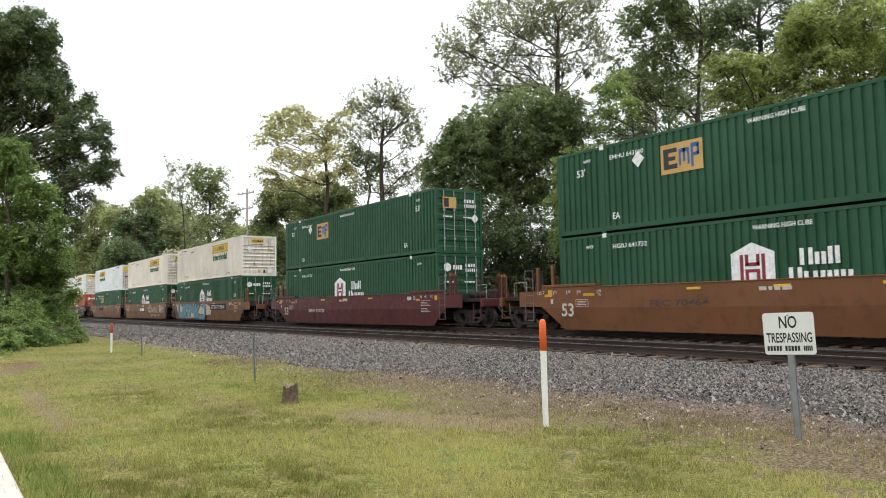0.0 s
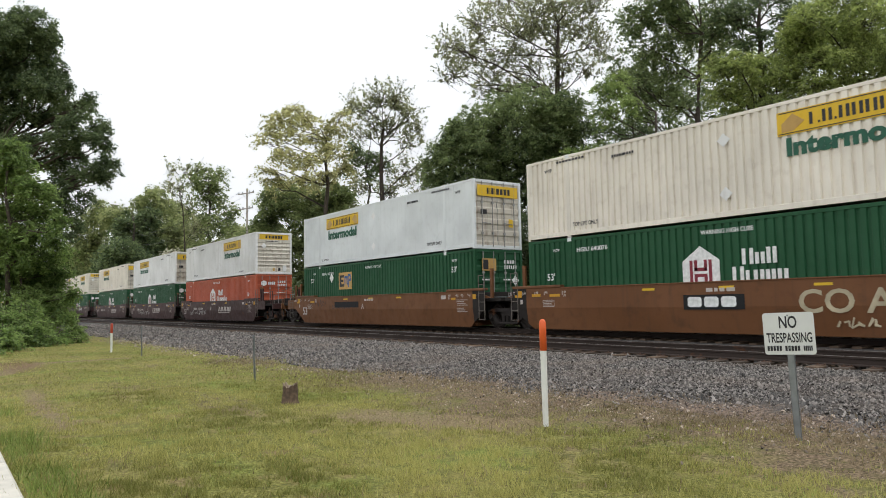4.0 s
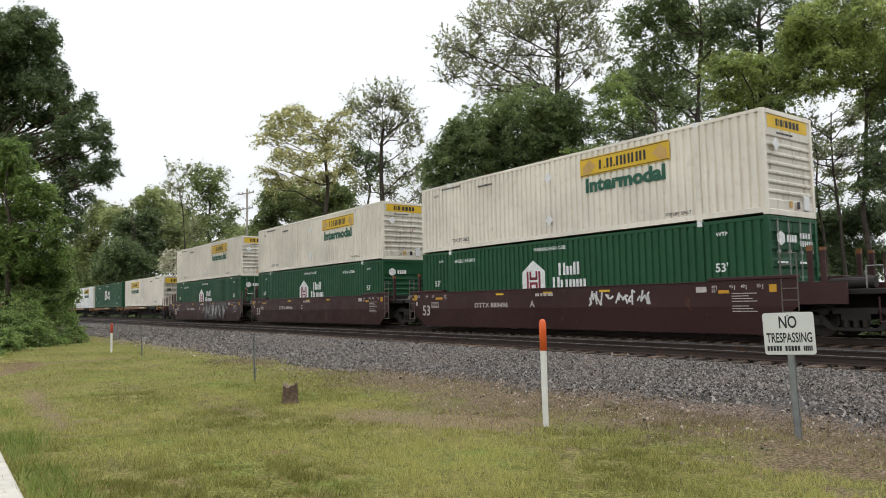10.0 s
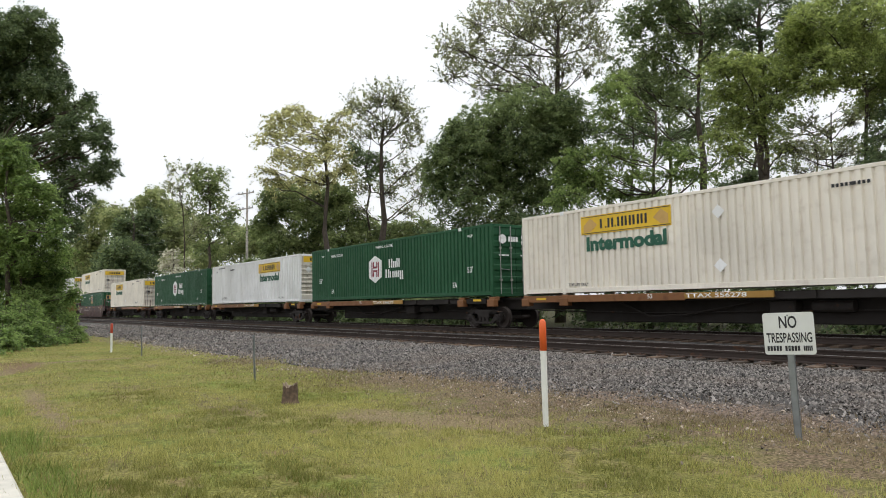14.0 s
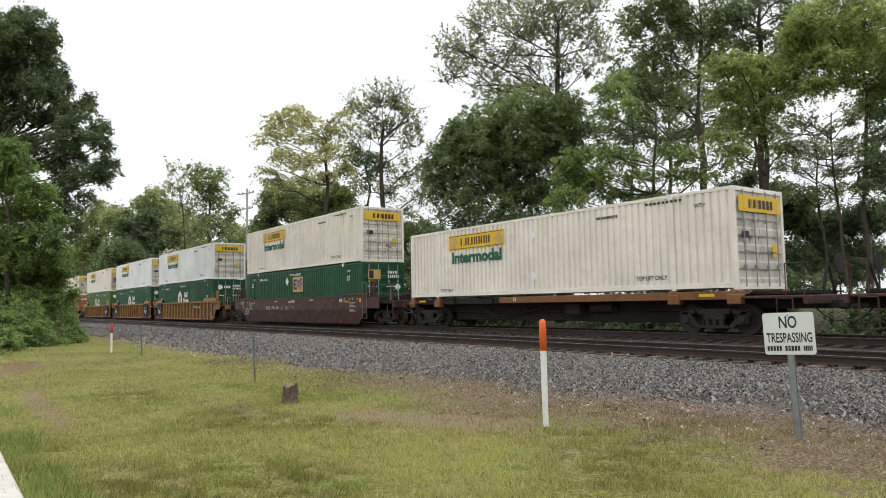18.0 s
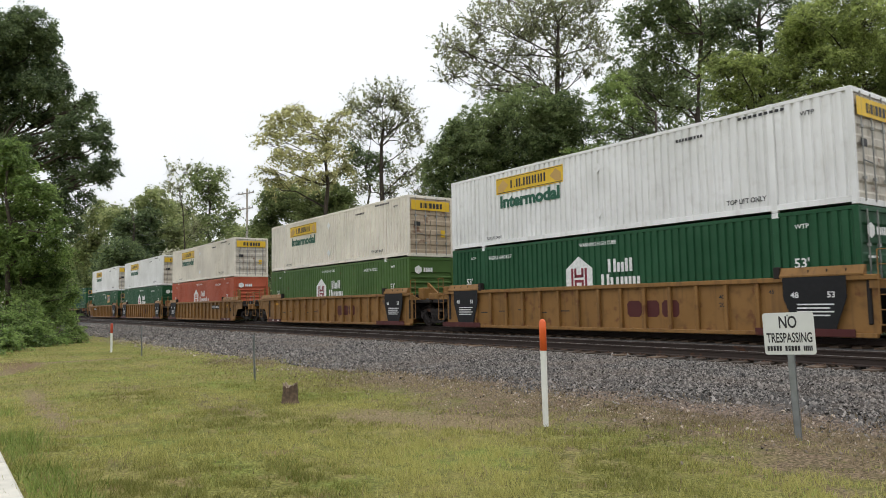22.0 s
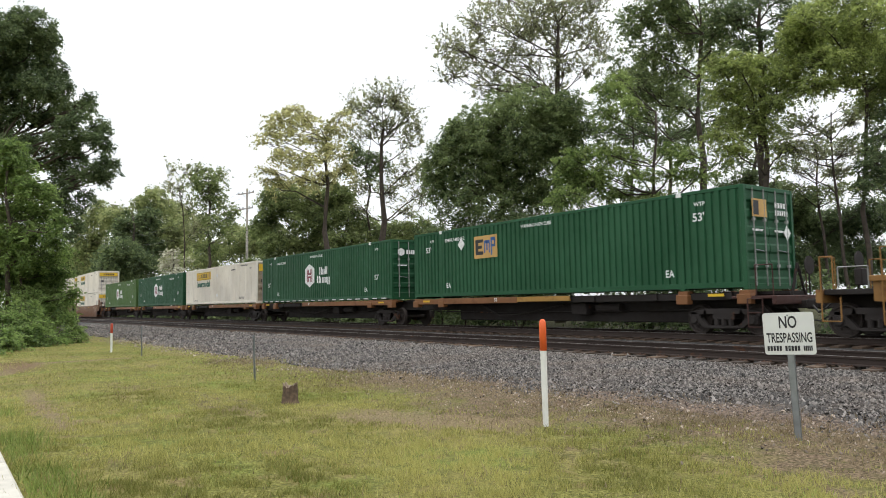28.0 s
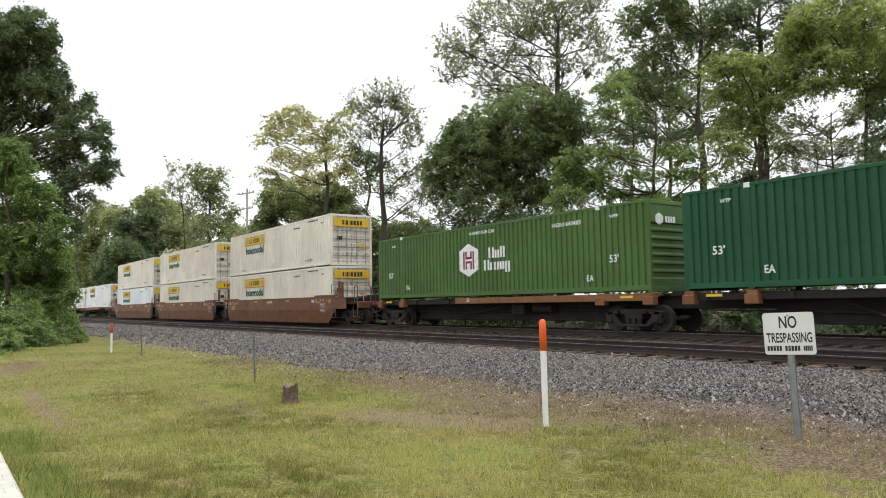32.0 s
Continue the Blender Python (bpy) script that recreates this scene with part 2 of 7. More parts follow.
M = {
    "white": paint("white_paint", (0.83, 0.83, 0.805), 0.26, (0.32, 0.28, 0.22), streak=0.9),
    "cream": paint("cream_white_paint", (0.80, 0.745, 0.645), 0.32, (0.34, 0.25, 0.17), streak=0.9),
    "pale": paint("pale_grey_white_paint", (0.72, 0.75, 0.75), 0.2, (0.25, 0.22, 0.18)),
    "green": paint("green_paint", (0.0095, 0.075, 0.0275), 0.18, (0.03, 0.05, 0.03)),
    "deep": paint("deep_green_paint", (0.014, 0.072, 0.031), 0.22, (0.03, 0.05, 0.03)),
    "olive": paint("olive_green_paint", (0.062, 0.130, 0.028), 0.3, (0.07, 0.07, 0.04), rust=0.1),
    "red": paint("orange_red_paint", (0.45, 0.098, 0.046), 0.3, (0.16, 0.08, 0.06)),
    "grimy": paint("grimy_white_paint", (0.60, 0.555, 0.475), 0.9, (0.18, 0.115, 0.07), rust=0.3, streak=1.0),
    "soiled": paint("rust_streaked_white_paint", (0.70, 0.66, 0.57), 0.9, (0.26, 0.16, 0.09), rust=0.32, streak=1.0),
    "lock_steel": plain("dull_steel_rod", (0.30, 0.30, 0.285), 0.5, 0.3),
    "yellow_deck": paint("worn_yellow_deck_paint", (0.36, 0.20, 0.045), 0.5, (0.08, 0.05, 0.03), rust=0.35),
    "rusted": paint("rust_stained_white_paint", (0.45, 0.36, 0.26), 0.6, (0.12, 0.06, 0.035), rust=0.6),
    "logo_yellow": paint("yellow_lettering_plate", (0.72, 0.46, 0.03), 0.2),
    "tan": paint("tan_orange_panel", (0.55, 0.34, 0.11), 0.3),
    "ink": plain("black_lettering", (0.02, 0.02, 0.022)),
    "blue": plain("blue_lettering", (0.03, 0.10, 0.30)),
    "letter": plain("white_lettering", (0.75, 0.76, 0.74)),
    "letter_green": plain("green_lettering", (0.012, 0.095, 0.055)),
    "maroon": plain("maroon_lettering", (0.22, 0.02, 0.035)),
    "sill": paint("weathered_brown_sill", (0.20, 0.086, 0.031), 0.5, (0.05, 0.03, 0.02), rust=0.5),
    "well_orange": paint("weathered_orange_brown_paint", (0.155, 0.062, 0.021), 0.6, (0.05, 0.03, 0.02), rust=0.45),
    "well_red": paint("weathered_red_paint", (0.080, 0.016, 0.0145), 0.45, (0.05, 0.03, 0.025), rust=0.15),
    "well_maroon": paint("maroon_paint", (0.043, 0.0140, 0.0128), 0.35, (0.045, 0.03, 0.025), rust=0.1),
    "well_rust": paint("rusty_maroon_paint", (0.060, 0.024, 0.019), 0.5, (0.04, 0.03, 0.02), rust=0.5),
    "well_tan": paint("tan_yellow_paint", (0.255, 0.130, 0.036), 0.75, (0.085, 0.05, 0.026), rust=0.42, streak=0.9),
    "patch": paint("orange_yellow_reflector", (0.60, 0.31, 0.025), 0.3),
    "panel": plain("black_data_panel_paint", (0.008, 0.008, 0.009), 0.85),
    "faded": plain("faded_pale_lettering", (0.50, 0.45, 0.42), 0.7),
    "graffiti": plain("pale_blue_spray_paint", (0.075, 0.20, 0.26), vary=0.35, scale=2.0),
    "graffiti_white": plain("white_spray_paint", (0.62, 0.62, 0.6), vary=0.3, scale=2.0),
    "graffiti_navy": plain("navy_spray_paint", (0.025, 0.05, 0.075), vary=0.3, scale=2.0),
    "graffiti_cream": plain("cream_spray_paint", (0.42, 0.36, 0.24), vary=0.3, scale=2.0),
    "graffiti_grey": plain("dark_grey_spray_paint", (0.075, 0.072, 0.07), vary=0.3, scale=2.0),
    "graffiti_dark": plain("dark_spray_paint", (0.05, 0.025, 0.02), vary=0.3, scale=2.0),
    "truck": paint("grimy_cast_steel", (0.026, 0.021, 0.019), 0.5, (0.03, 0.025, 0.02), rust=0.3, rough=0.75),
    "wheel": paint("brown_wheel_steel", (0.035, 0.026, 0.022), 0.5, (0.02, 0.018, 0.016), rough=0.6),
    "galv": plain("galvanised_steel", (0.25, 0.265, 0.27), 0.45, 0.6),
    "rail": paint("rusty_rail_steel", (0.036, 0.024, 0.019), 0.5, (0.03, 0.024, 0.02), rust=0.12, rough=0.7),
    "tread": plain("polished_rail_head", (0.30, 0.28, 0.27), 0.3, 0.8),
    "tie": tie_wood(),
    "spike": plain("rusty_tie_plate", (0.085, 0.046, 0.028), 0.85),
    "grass": ground_cover(),
    "bed": stone_bed("gravel_bed", (0.018, 0.017, 0.016), (0.12, 0.112, 0.106), 30),
    "stones": stones_mat("crushed_grey_stone", (0.024, 0.0215, 0.0195), (0.28, 0.254, 0.230)),
    "blade": foliage("grass_blades", (0.165, 0.172, 0.040), (0.52, 0.485, 0.17), 0.4, 0.55),
    "pebble": stones_mat("pale_litter_pebbles", (0.07, 0.05, 0.038), (0.52, 0.43, 0.34)),
    "rank": foliage("rank_grass_blades", (0.12, 0.17, 0.035), (0.33, 0.40, 0.11), 0.4, 0.4),
    "rod": plain("weathered_grey_rod", (0.13, 0.11, 0.092), 0.6),
    "straw": foliage("dry_grass_blades", (0.13, 0.10, 0.05), (0.36, 0.28, 0.18), 0.3),
    # near-black steel: real grime, and the shade under containers put into the colour
    "grime": paint("black_grimy_shaded_steel", (0.022, 0.018, 0.016), 0.4, (0.04, 0.03, 0.022), rough=0.8),
    "oak": foliage("oak_leaves", (0.062, 0.098, 0.046), (0.235, 0.30, 0.135), 0.55),
    "dark": foliage("dark_leaves", (0.095, 0.140, 0.060), (0.34, 0.41, 0.175), 0.6),
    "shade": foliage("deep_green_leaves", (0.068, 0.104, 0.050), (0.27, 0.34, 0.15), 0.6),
    "leafy": foliage("fresh_green_leaves", (0.095, 0.155, 0.046), (0.34, 0.46, 0.14), 0.6),
    "far": foliage("olive_green_leaves", (0.19, 0.235, 0.10), (0.52, 0.56, 0.25), 0.55),
    "mid": foliage("green_leaves", (0.12, 0.17, 0.068), (0.42, 0.48, 0.20), 0.6),
    "maple": foliage("yellow_green_leaves", (0.165, 0.215, 0.066), (0.50, 0.57, 0.19), 0.6),
    "bright": foliage("bright_green_leaves", (0.125, 0.19, 0.06), (0.41, 0.51, 0.165), 0.6),
    "sparse": foliage("grey_green_leaves", (0.18, 0.20, 0.105), (0.52, 0.54, 0.30), 0.6),
    "blossom": foliage("pale_yellow_green_leaves", (0.269, 0.277, 0.103), (0.792, 0.761, 0.38)),
    "flower": foliage("cream_blossom", (0.35, 0.34, 0.24), (0.66, 0.64, 0.50)),
    "stump_bark": plain("weathered_stump_bark", (0.115, 0.078, 0.052), 0.95, vary=0.55, scale=16),
    "bark": plain("grey_brown_bark", (0.075, 0.058, 0.045), 0.9, vary=0.4, scale=6),
    "sign": plain("white_sign_face", (0.66, 0.67, 0.64), 0.4, vary=0.06, scale=3),
    "post_white": plain("white_plastic", (0.74, 0.74, 0.70), 0.5, vary=0.08, scale=5),
    "post_orange": plain("orange_plastic", (0.78, 0.13, 0.03), 0.5, vary=0.08, scale=5),
    "red_cap": plain("faded_red_plastic", (0.50, 0.07, 0.04), 0.5, vary=0.1, scale=5),
    "concrete": plain("pale_concrete", (0.55, 0.52, 0.45), 0.85, vary=0.12, scale=7),
    "cut": plain("sawn_stump_wood", (0.26, 0.205, 0.15), 0.9, vary=0.4, scale=24),
    "pole": plain("weathered_pole_wood", (0.36, 0.33, 0.29), 0.9, vary=0.3, scale=6),
    "wire": plain("dark_cable", (0.04, 0.04, 0.045), 0.5),
    "hose": plain("black_rubber", (0.02, 0.02, 0.02), 0.6),
}


# ---- mesh building ----
class Shape:
    """Collects corners and faces of one mesh."""

    def __init__(self):
        self.v, self.f = [], []

    def add(self, verts, faces):
        k = len(self.v)
        self.v += [tuple(p) for p in verts]
        self.f += [tuple(i + k for i in q) for q in faces]
        return self

    def box(self, x0, x1, y0, y1, z0, z1, c=0.0):
        """A box; with c its edges are chamfered."""
        if not c:
            return self.add([(x, y, z) for x in (x0, x1) for y in (y0, y1) for z in (z0, z1)],
                            [(0, 1, 3, 2), (4, 6, 7, 5), (0, 4, 5, 1), (2, 3, 7, 6), (0, 2, 6, 4), (1, 5, 7, 3)])
        c = min(c, (x1 - x0) / 3, (y1 - y0) / 3, (z1 - z0) / 3)
        lo, hi = (x0, y0, z0), (x1, y1, z1)
        v, ids = [], {}
        for i in range(8):
            s = [(i >> a) & 1 for a in range(3)]
            for a in range(3):
                p = [(hi[k] - (c if k != a else 0)) if s[k] else (lo[k] + (c if k != a else 0)) for k in range(3)]
                ids[i, a] = len(v)
                v.append(p)
        f = []
        for a in range(3):
            b, d = (a + 1) % 3, (a + 2) % 3
            for side in (0, 1):
                q = [ids[(side << a) | (i << b) | (j << d), a] for i, j in ((0, 0), (1, 0), (1, 1), (0, 1))]
                f.append(q if side else q[::-1])
            for i in (0, 1):
                for j in (0, 1):
                    p0, p1 = (i << b) | (j << d), (1 << a) | (i << b) | (j << d)
                    q = [ids[p0, b], ids[p1, b], ids[p1, d], ids[p0, d]]
                    f.append(q if (i ^ j) else q[::-1])
        for i in range(8):
            q = [ids[i, 0], ids[i, 1], ids[i, 2]]
            f.append(q if bin(i).count("1") % 2 else q[::-1])
        return self.add(v, f)

    def prism(self, outline, y0, y1):
        """An outline of (x, z) corners, counter-clockwise seen from -y, drawn through from y0 to y1."""
        k = len(outline)
        return self.add([(x, y0, z) for x, z in outline] + [(x, y1, z) for x, z in outline],
                        [tuple(range(k)), tuple(range(2 * k - 1, k - 1, -1))] + [((i + 1) % k, i, i + k, (i + 1) % k + k) for i in range(k)])

    def rod(self, p, q, r, r2=None, sides=8):
        p, q = Vector(p), Vector(q)
        r2 = r if r2 is None else r2
        turn = (q - p).to_track_quat("Z", "Y")
        ring = [Vector((math.cos(math.tau * i / sides), math.sin(math.tau * i / sides), 0)) for i in range(sides)]
        return self.add([p + turn @ (r * d) for d in ring] + [q + turn @ (r2 * d) for d in ring],
                        [(i, (i + 1) % sides, (i + 1) % sides + sides, i + sides) for i in range(sides)]
                        + [tuple(range(sides - 1, -1, -1)), tuple(range(sides, 2 * sides))])

    def path(self, pts, r, sides=6):
        for p, q in zip(pts, pts[1:]):
            self.rod(p, q, r, sides=sides)
        return self

    def tube(self, pts, radii, sides=6):
        """One closed tube through the points, its radius given at each."""
        n = len(pts)
        for i, (p, r) in enumerate(zip(pts, radii)):
            turn = (Vector(pts[min(i + 1, n - 1)]) - Vector(pts[max(i - 1, 0)])).to_track_quat("Z", "Y")
            self.v += [tuple(Vector(p) + turn @ Vector((r * math.cos(math.tau * k / sides), r * math.sin(math.tau * k / sides), 0))) for k in range(sides)]
        o = len(self.v) - n * sides
        self.f += [(o + i * sides + k, o + i * sides + (k + 1) % sides, o + (i + 1) * sides + (k + 1) % sides, o + (i + 1) * sides + k) for i in range(n - 1) for k in range(sides)]
        self.f += [tuple(o + k for k in range(sides - 1, -1, -1)), tuple(o + (n - 1) * sides + k for k in range(sides))]
        return self

    def lathe(self, rings, axis, centre, sides=20):
        """Rings of (offset along axis, radius) turned about the axis through centre."""
        v, f = [], []
        for o, r in rings:
            for i in range(sides):
                a = math.tau * i / sides
                u, w = r * math.cos(a), r * math.sin(a)
                v.append({"y": (u, o, w), "z": (u, w, o), "x": (o, u, w)}[axis])
        v = [tuple(a + b for a, b in zip(p, centre)) for p in v]
        for k in range(len(rings) - 1):
            for i in range(sides):
                j = (i + 1) % sides
                f.append((k * sides + i, k * sides + j, (k + 1) * sides + j, (k + 1) * sides + i))
        f += [tuple(range(sides - 1, -1, -1)), tuple(range((len(rings) - 1) * sides, len(rings) * sides))]
        return self.add(v, f)

    def mesh(self, name, mat, smooth=False):
        me = bpy.data.meshes.new(name)
        me.from_pydata(self.v, [], self.f)
        me.materials.append(mat)
        if smooth:
            me.polygons.foreach_set("use_smooth", [True] * len(me.polygons))
        me.update()
        return me


def part(name, shape, mat, parent, label="", smooth=False):
    """One mesh object under a thing or under a part."""
    me = shape if isinstance(shape, bpy.types.Mesh) else shape.mesh(name, mat, smooth)
    ob = new(name, me)
    ob.parent = parent
    return tagged(ob, label)


def thing(name, label, category, group="", kind="", at=None):
    ob = new(name)
    ob.empty_display_size = 0.3
    if at is not None:
        ob.matrix_basis = at
    return tagged(ob, label, category, group, kind)


WORDS = {}


def words(text, mat, height, width=0.0, bold=0.018):
    """Lettering as a flat mesh that faces -y, its lower left corner at the origin."""
    key = (text, mat.name, height, width, bold)
    if key not in WORDS:
        cu = bpy.data.curves.new("lettering", "FONT")
        cu.body, cu.size, cu.resolution_u, cu.offset = text, 1.0, 3, bold
        ob = bpy.data.objects.new("lettering", cu)
        scene.collection.objects.link(ob)
        me = bpy.data.meshes.new_from_object(ob.evaluated_get(bpy.context.evaluated_depsgraph_get()))
        bpy.data.objects.remove(ob)
        bpy.data.curves.remove(cu)
        co = np.zeros(len(me.vertices) * 3)
        me.vertices.foreach_get("co", co)
        co = co.reshape(-1, 3)
        co -= co.min(0)
        span = co.max(0)
        k = height / span[1]
        kx = width / span[0] if width else k
        out = np.stack([co[:, 0] * kx, np.zeros(len(co)), co[:, 1] * k], 1)
        me.vertices.foreach_set("co", out.ravel())
        me.materials.clear()
        me.materials.append(mat)
        me.update()
        WORDS[key] = me
    return WORDS[key]


def lettering(text, mat, parent, x, y, z, height, width=0.0, turn=0.0, label="", bold=0.018):
    ob = new("lettering", words(text, mat, height, width, bold))
    ob.parent = parent
    ob.matrix_basis = pose(x, y, z, 0, 0, turn)
    return tagged(ob, label, kind="stuff")


def bar(name, mat, parent, x, y, z, w, h, turn=0.0, label=""):
    """A thin painted plate, lower left corner at x, z."""
    ob = part(name, Shape().box(0, w, -0.004, 0.0, 0, h), mat, parent, label)
    ob.matrix_basis = pose(x, y, z, 0, 0, turn)
    return ob


# ---- the setting: ground, ballast, two tracks ----
TRACK_Y, NEAR_Y = 19.13, 14.75          # centre lines
TOP, NEAR_TOP = 0.45, 0.35              # heads of the rails
REACH = (-900, 700)


def lie(x, y):
    """Height of the grass."""
    h = 0.05 * noise.noise((x * 0.16, y * 0.16, 0)) + 0.03 * noise.noise((x * 0.5, y * 0.5, 3))
    h += 0.10 * math.exp(-((y - 2.0) / 3.0) ** 2 - ((x + 20) / 12.0) ** 2)
    return h * max(0.0, 1 - max(0.0, y - 5.5) / 2.5)


def steps(*runs):
    out = []
    for a, b, d in runs:
        k = max(1, round((b - a) / d))
        out += [a + (b - a) * i / k for i in range(k)]
    return out + [runs[-1][1]]


def sheet(xs, ys, height):
    v = [(x, y, height(x, y)) for x in xs for y in ys]
    k = len(ys)
    f = [(i * k + j, (i + 1) * k + j, (i + 1) * k + j + 1, i * k + j + 1) for i in range(len(xs) - 1) for j in range(k - 1)]
    return Shape().add(v, f)


def build_ground():
    xs = steps((-2500, -300, 200), (-300, -60, 20), (-60, 4, 0.4), (4, 60, 8), (60, 2500, 240))
    ys = steps((-2500, -200, 200), (-200, -4, 14), (-4, 9, 0.35), (9, 40, 3), (40, 200, 20), (200, 2500, 230))
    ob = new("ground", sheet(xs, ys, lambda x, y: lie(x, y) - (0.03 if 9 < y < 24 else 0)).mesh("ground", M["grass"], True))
    tagged(ob, "mown grass with dry and bare brown patches", "ground", kind="structure")


BED = ((7.7, -0.06), (8.35, 0.01), (9.3, 0.06), (11.2, 0.105), (13.25, 0.125), (14.75, 0.11), (16.2, 0.125), (17.5, 0.225), (19.1, 0.20), (20.9, 0.25), (22.4, 0.08), (23.6, -0.06))


def bed_height(y):
    for (a, za), (b, zb) in zip(BED, BED[1:]):
        if a <= y <= b:
            return za + (zb - za) * (y - a) / (b - a)
    return -0.06


def build_ballast():
    xs = steps((REACH[0], -80, 12), (-80, 4, 0.5), (4, REACH[1], 12))
    s = Shape()
    k = len(BED)
    v = []
    for x in xs:
        for j, (y, z) in enumerate(BED):
            wob = 0.35 * noise.noise((x * 0.35, y, 7)) if j < 3 else 0.0
            v.append((x, y + wob, z + (0.02 * noise.noise((x * 0.8, y * 0.8, 2)) if 0 < j < k - 1 else 0)))
    s.add(v, [(i * k + j, (i + 1) * k + j, (i + 1) * k + j + 1, i * k + j + 1) for i in range(len(xs) - 1) for j in range(k - 1)])
    tagged(new("ballast", s.mesh("ballast", M["bed"], True)), "bed of crushed grey stone under two tracks", "gravel", kind="structure")


def rail_shape(y, top, x0, x1):
    """Rail: foot, web and head along x."""
    prof = [(-0.07, 0), (0.07, 0), (0.07, 0.015), (0.012, 0.035), (0.010, 0.125), (0.036, 0.135), (0.036, 0.165), (0.030, 0.170), (-0.030, 0.170), (-0.036, 0.165), (-0.036, 0.135), (-0.010, 0.125), (-0.012, 0.035), (-0.07, 0.015)]
    k = len(prof)
    v = [(x0, y + a, top - 0.172 + b) for a, b in prof] + [(x1, y + a, top - 0.172 + b) for a, b in prof]
    return Shape().add(v, [((i + 1) % k, i, i + k, (i + 1) % k + k) for i in range(k)] + [tuple(range(k)), tuple(range(2 * k - 1, k - 1, -1))])


def build_track(y, top, label, separate):
    tr = thing("railway_track", label, "railway track", "railway tracks", "structure")
    for side in (-0.755, 0.755):
        part("rail", rail_shape(y + side, top, *REACH), M["rail"], tr, "rusty steel rail")
        part("rail_head", Shape().box(REACH[0], REACH[1], y + side - 0.026, y + side + 0.026, top - 0.002, top + 0.002), M["tread"], tr, "polished running surface")
    rnd = random.Random(int(y * 10))
    tie_me = Shape().box(-0.115, 0.115, -1.3, 1.3, -0.17, 0, 0.015).mesh("tie", M["tie"])
    plate = Shape()
    for side in (-0.755, 0.755):
        plate.box(-0.09, 0.09, side - 0.18, side + 0.18, 0, 0.012)
        for a in (-0.07, 0.07):
            for b in (-0.1, 0.1):
                plate.box(a - 0.012, a + 0.012, side + b - 0.012, side + b + 0.012, 0.012, 0.035)
    plate_me = plate.mesh("tie_plate", M["spike"])
    rest, rest_p = Shape(), Shape()
    x = -260.0
    while x < 60:
        px, py, turn = x + rnd.uniform(-0.04, 0.04), y + rnd.uniform(-0.06, 0.06), rnd.uniform(-1.2, 1.2)
        if separate[0] < x < separate[1]:
            m = pose(px, py, top - 0.184, 0, 0, turn)
            for nm, me in (("tie", tie_me), ("tie_plate", plate_me)):
                ob = new(nm, me)
                ob.parent = tr
                ob.matrix_basis = m if nm == "tie" else pose(px, y, top - 0.184)
        else:
            rest.box(px - 0.115, px + 0.115, py - 1.3, py + 1.3, top - 0.354, top - 0.184)
            for side in (-0.755, 0.755):
                rest_p.box(px - 0.09, px + 0.09, y + side - 0.18, y + side + 0.18, top - 0.184, top - 0.172)
        x += 0.52
    tagged(part("tie_row", rest, M["tie"], tr), kind="stuff")
    tagged(part("tie_plate_row", rest_p, M["spike"], tr), kind="stuff")


def stone_forms():
    forms = []
    rnd = np.random.RandomState(5)
    base = np.array([(1, 0, 0), (-1, 0, 0), (0, 1, 0), (0, -1, 0), (0, 0, 1)], float)
    faces = np.array([(0, 2, 4), (2, 1, 4), (1, 3, 4), (3, 0, 4)])
    for _ in range(24):
        forms.append(base * rnd.uniform(0.6, 1.25, (5, 1)) + rnd.uniform(-0.3, 0.3, (5, 3)))
    return forms, faces


def bulk(name, verts, faces, mat):
    """One mesh from arrays, all faces with the same number of corners."""
    me = bpy.data.meshes.new(name)
    k = faces.shape[1]
    me.vertices.add(len(verts))
    me.vertices.foreach_set("co", np.ascontiguousarray(verts, np.float32).ravel())
    me.loops.add(faces.size)
    me.loops.foreach_set("vertex_index", np.ascontiguousarray(faces, np.int32).ravel())
    me.polygons.add(len(faces))
    me.polygons.foreach_set("loop_start", np.arange(0, faces.size, k, dtype=np.int32))
    me.update(calc_edges=True)
    me.materials.append(mat)
    return me


def scatter_stones(name, label, mat, fields, seed, taken):
    """Loose stones over fields of (x0, x1, y0, y1, count, size)."""
    rnd = np.random.RandomState(seed)
    forms, tri = stone_forms()
    pts = []
    for x0, x1, y0, y1, count, size in fields:
        x, y = rnd.uniform(x0, x1, count), rnd.uniform(y0, y1, count)
        keep = taken(x, y, rnd)
        pts += [(a, b, max(bed_height(b), lie(a, b)), size) for a, b in zip(x[keep], y[keep])]
    n = len(pts)
    pts = np.array(pts)
    s = pts[:, 3:4] * rnd.lognormal(0, 0.3, (n, 1)) * np.stack([rnd.uniform(0.7, 1.5, n), rnd.uniform(0.7, 1.5, n), rnd.uniform(0.7, 1.4, n)], 1)
    form = np.array(forms)[rnd.randint(0, len(forms), n)] * s[:, None, :]
    form[:, :, 2] += form[:, :, 0] * rnd.uniform(-0.8, 0.8, (n, 1)) + form[:, :, 1] * rnd.uniform(-0.8, 0.8, (n, 1))       # each lies at a tilt
    a = rnd.uniform(0, math.tau, n)
    c, d = np.cos(a)[:, None], np.sin(a)[:, None]
    rot = np.stack([form[:, :, 0] * c - form[:, :, 1] * d, form[:, :, 0] * d + form[:, :, 1] * c, form[:, :, 2]], 2)
    rot += pts[:, None, :3] + np.stack([np.zeros(n), np.zeros(n), -0.1 * s[:, 2] + rnd.uniform(0, 0.02, n) * (s[:, 2] > 0.012)], 1)[:, None, :]
    faces = (tri[None] + 5 * np.arange(n)[:, None, None]).reshape(-1, 3)
    ob = new(name, bulk(name, rot.reshape(-1, 3), faces, mat))
    tagged(ob, label, "gravel", kind="stuff")


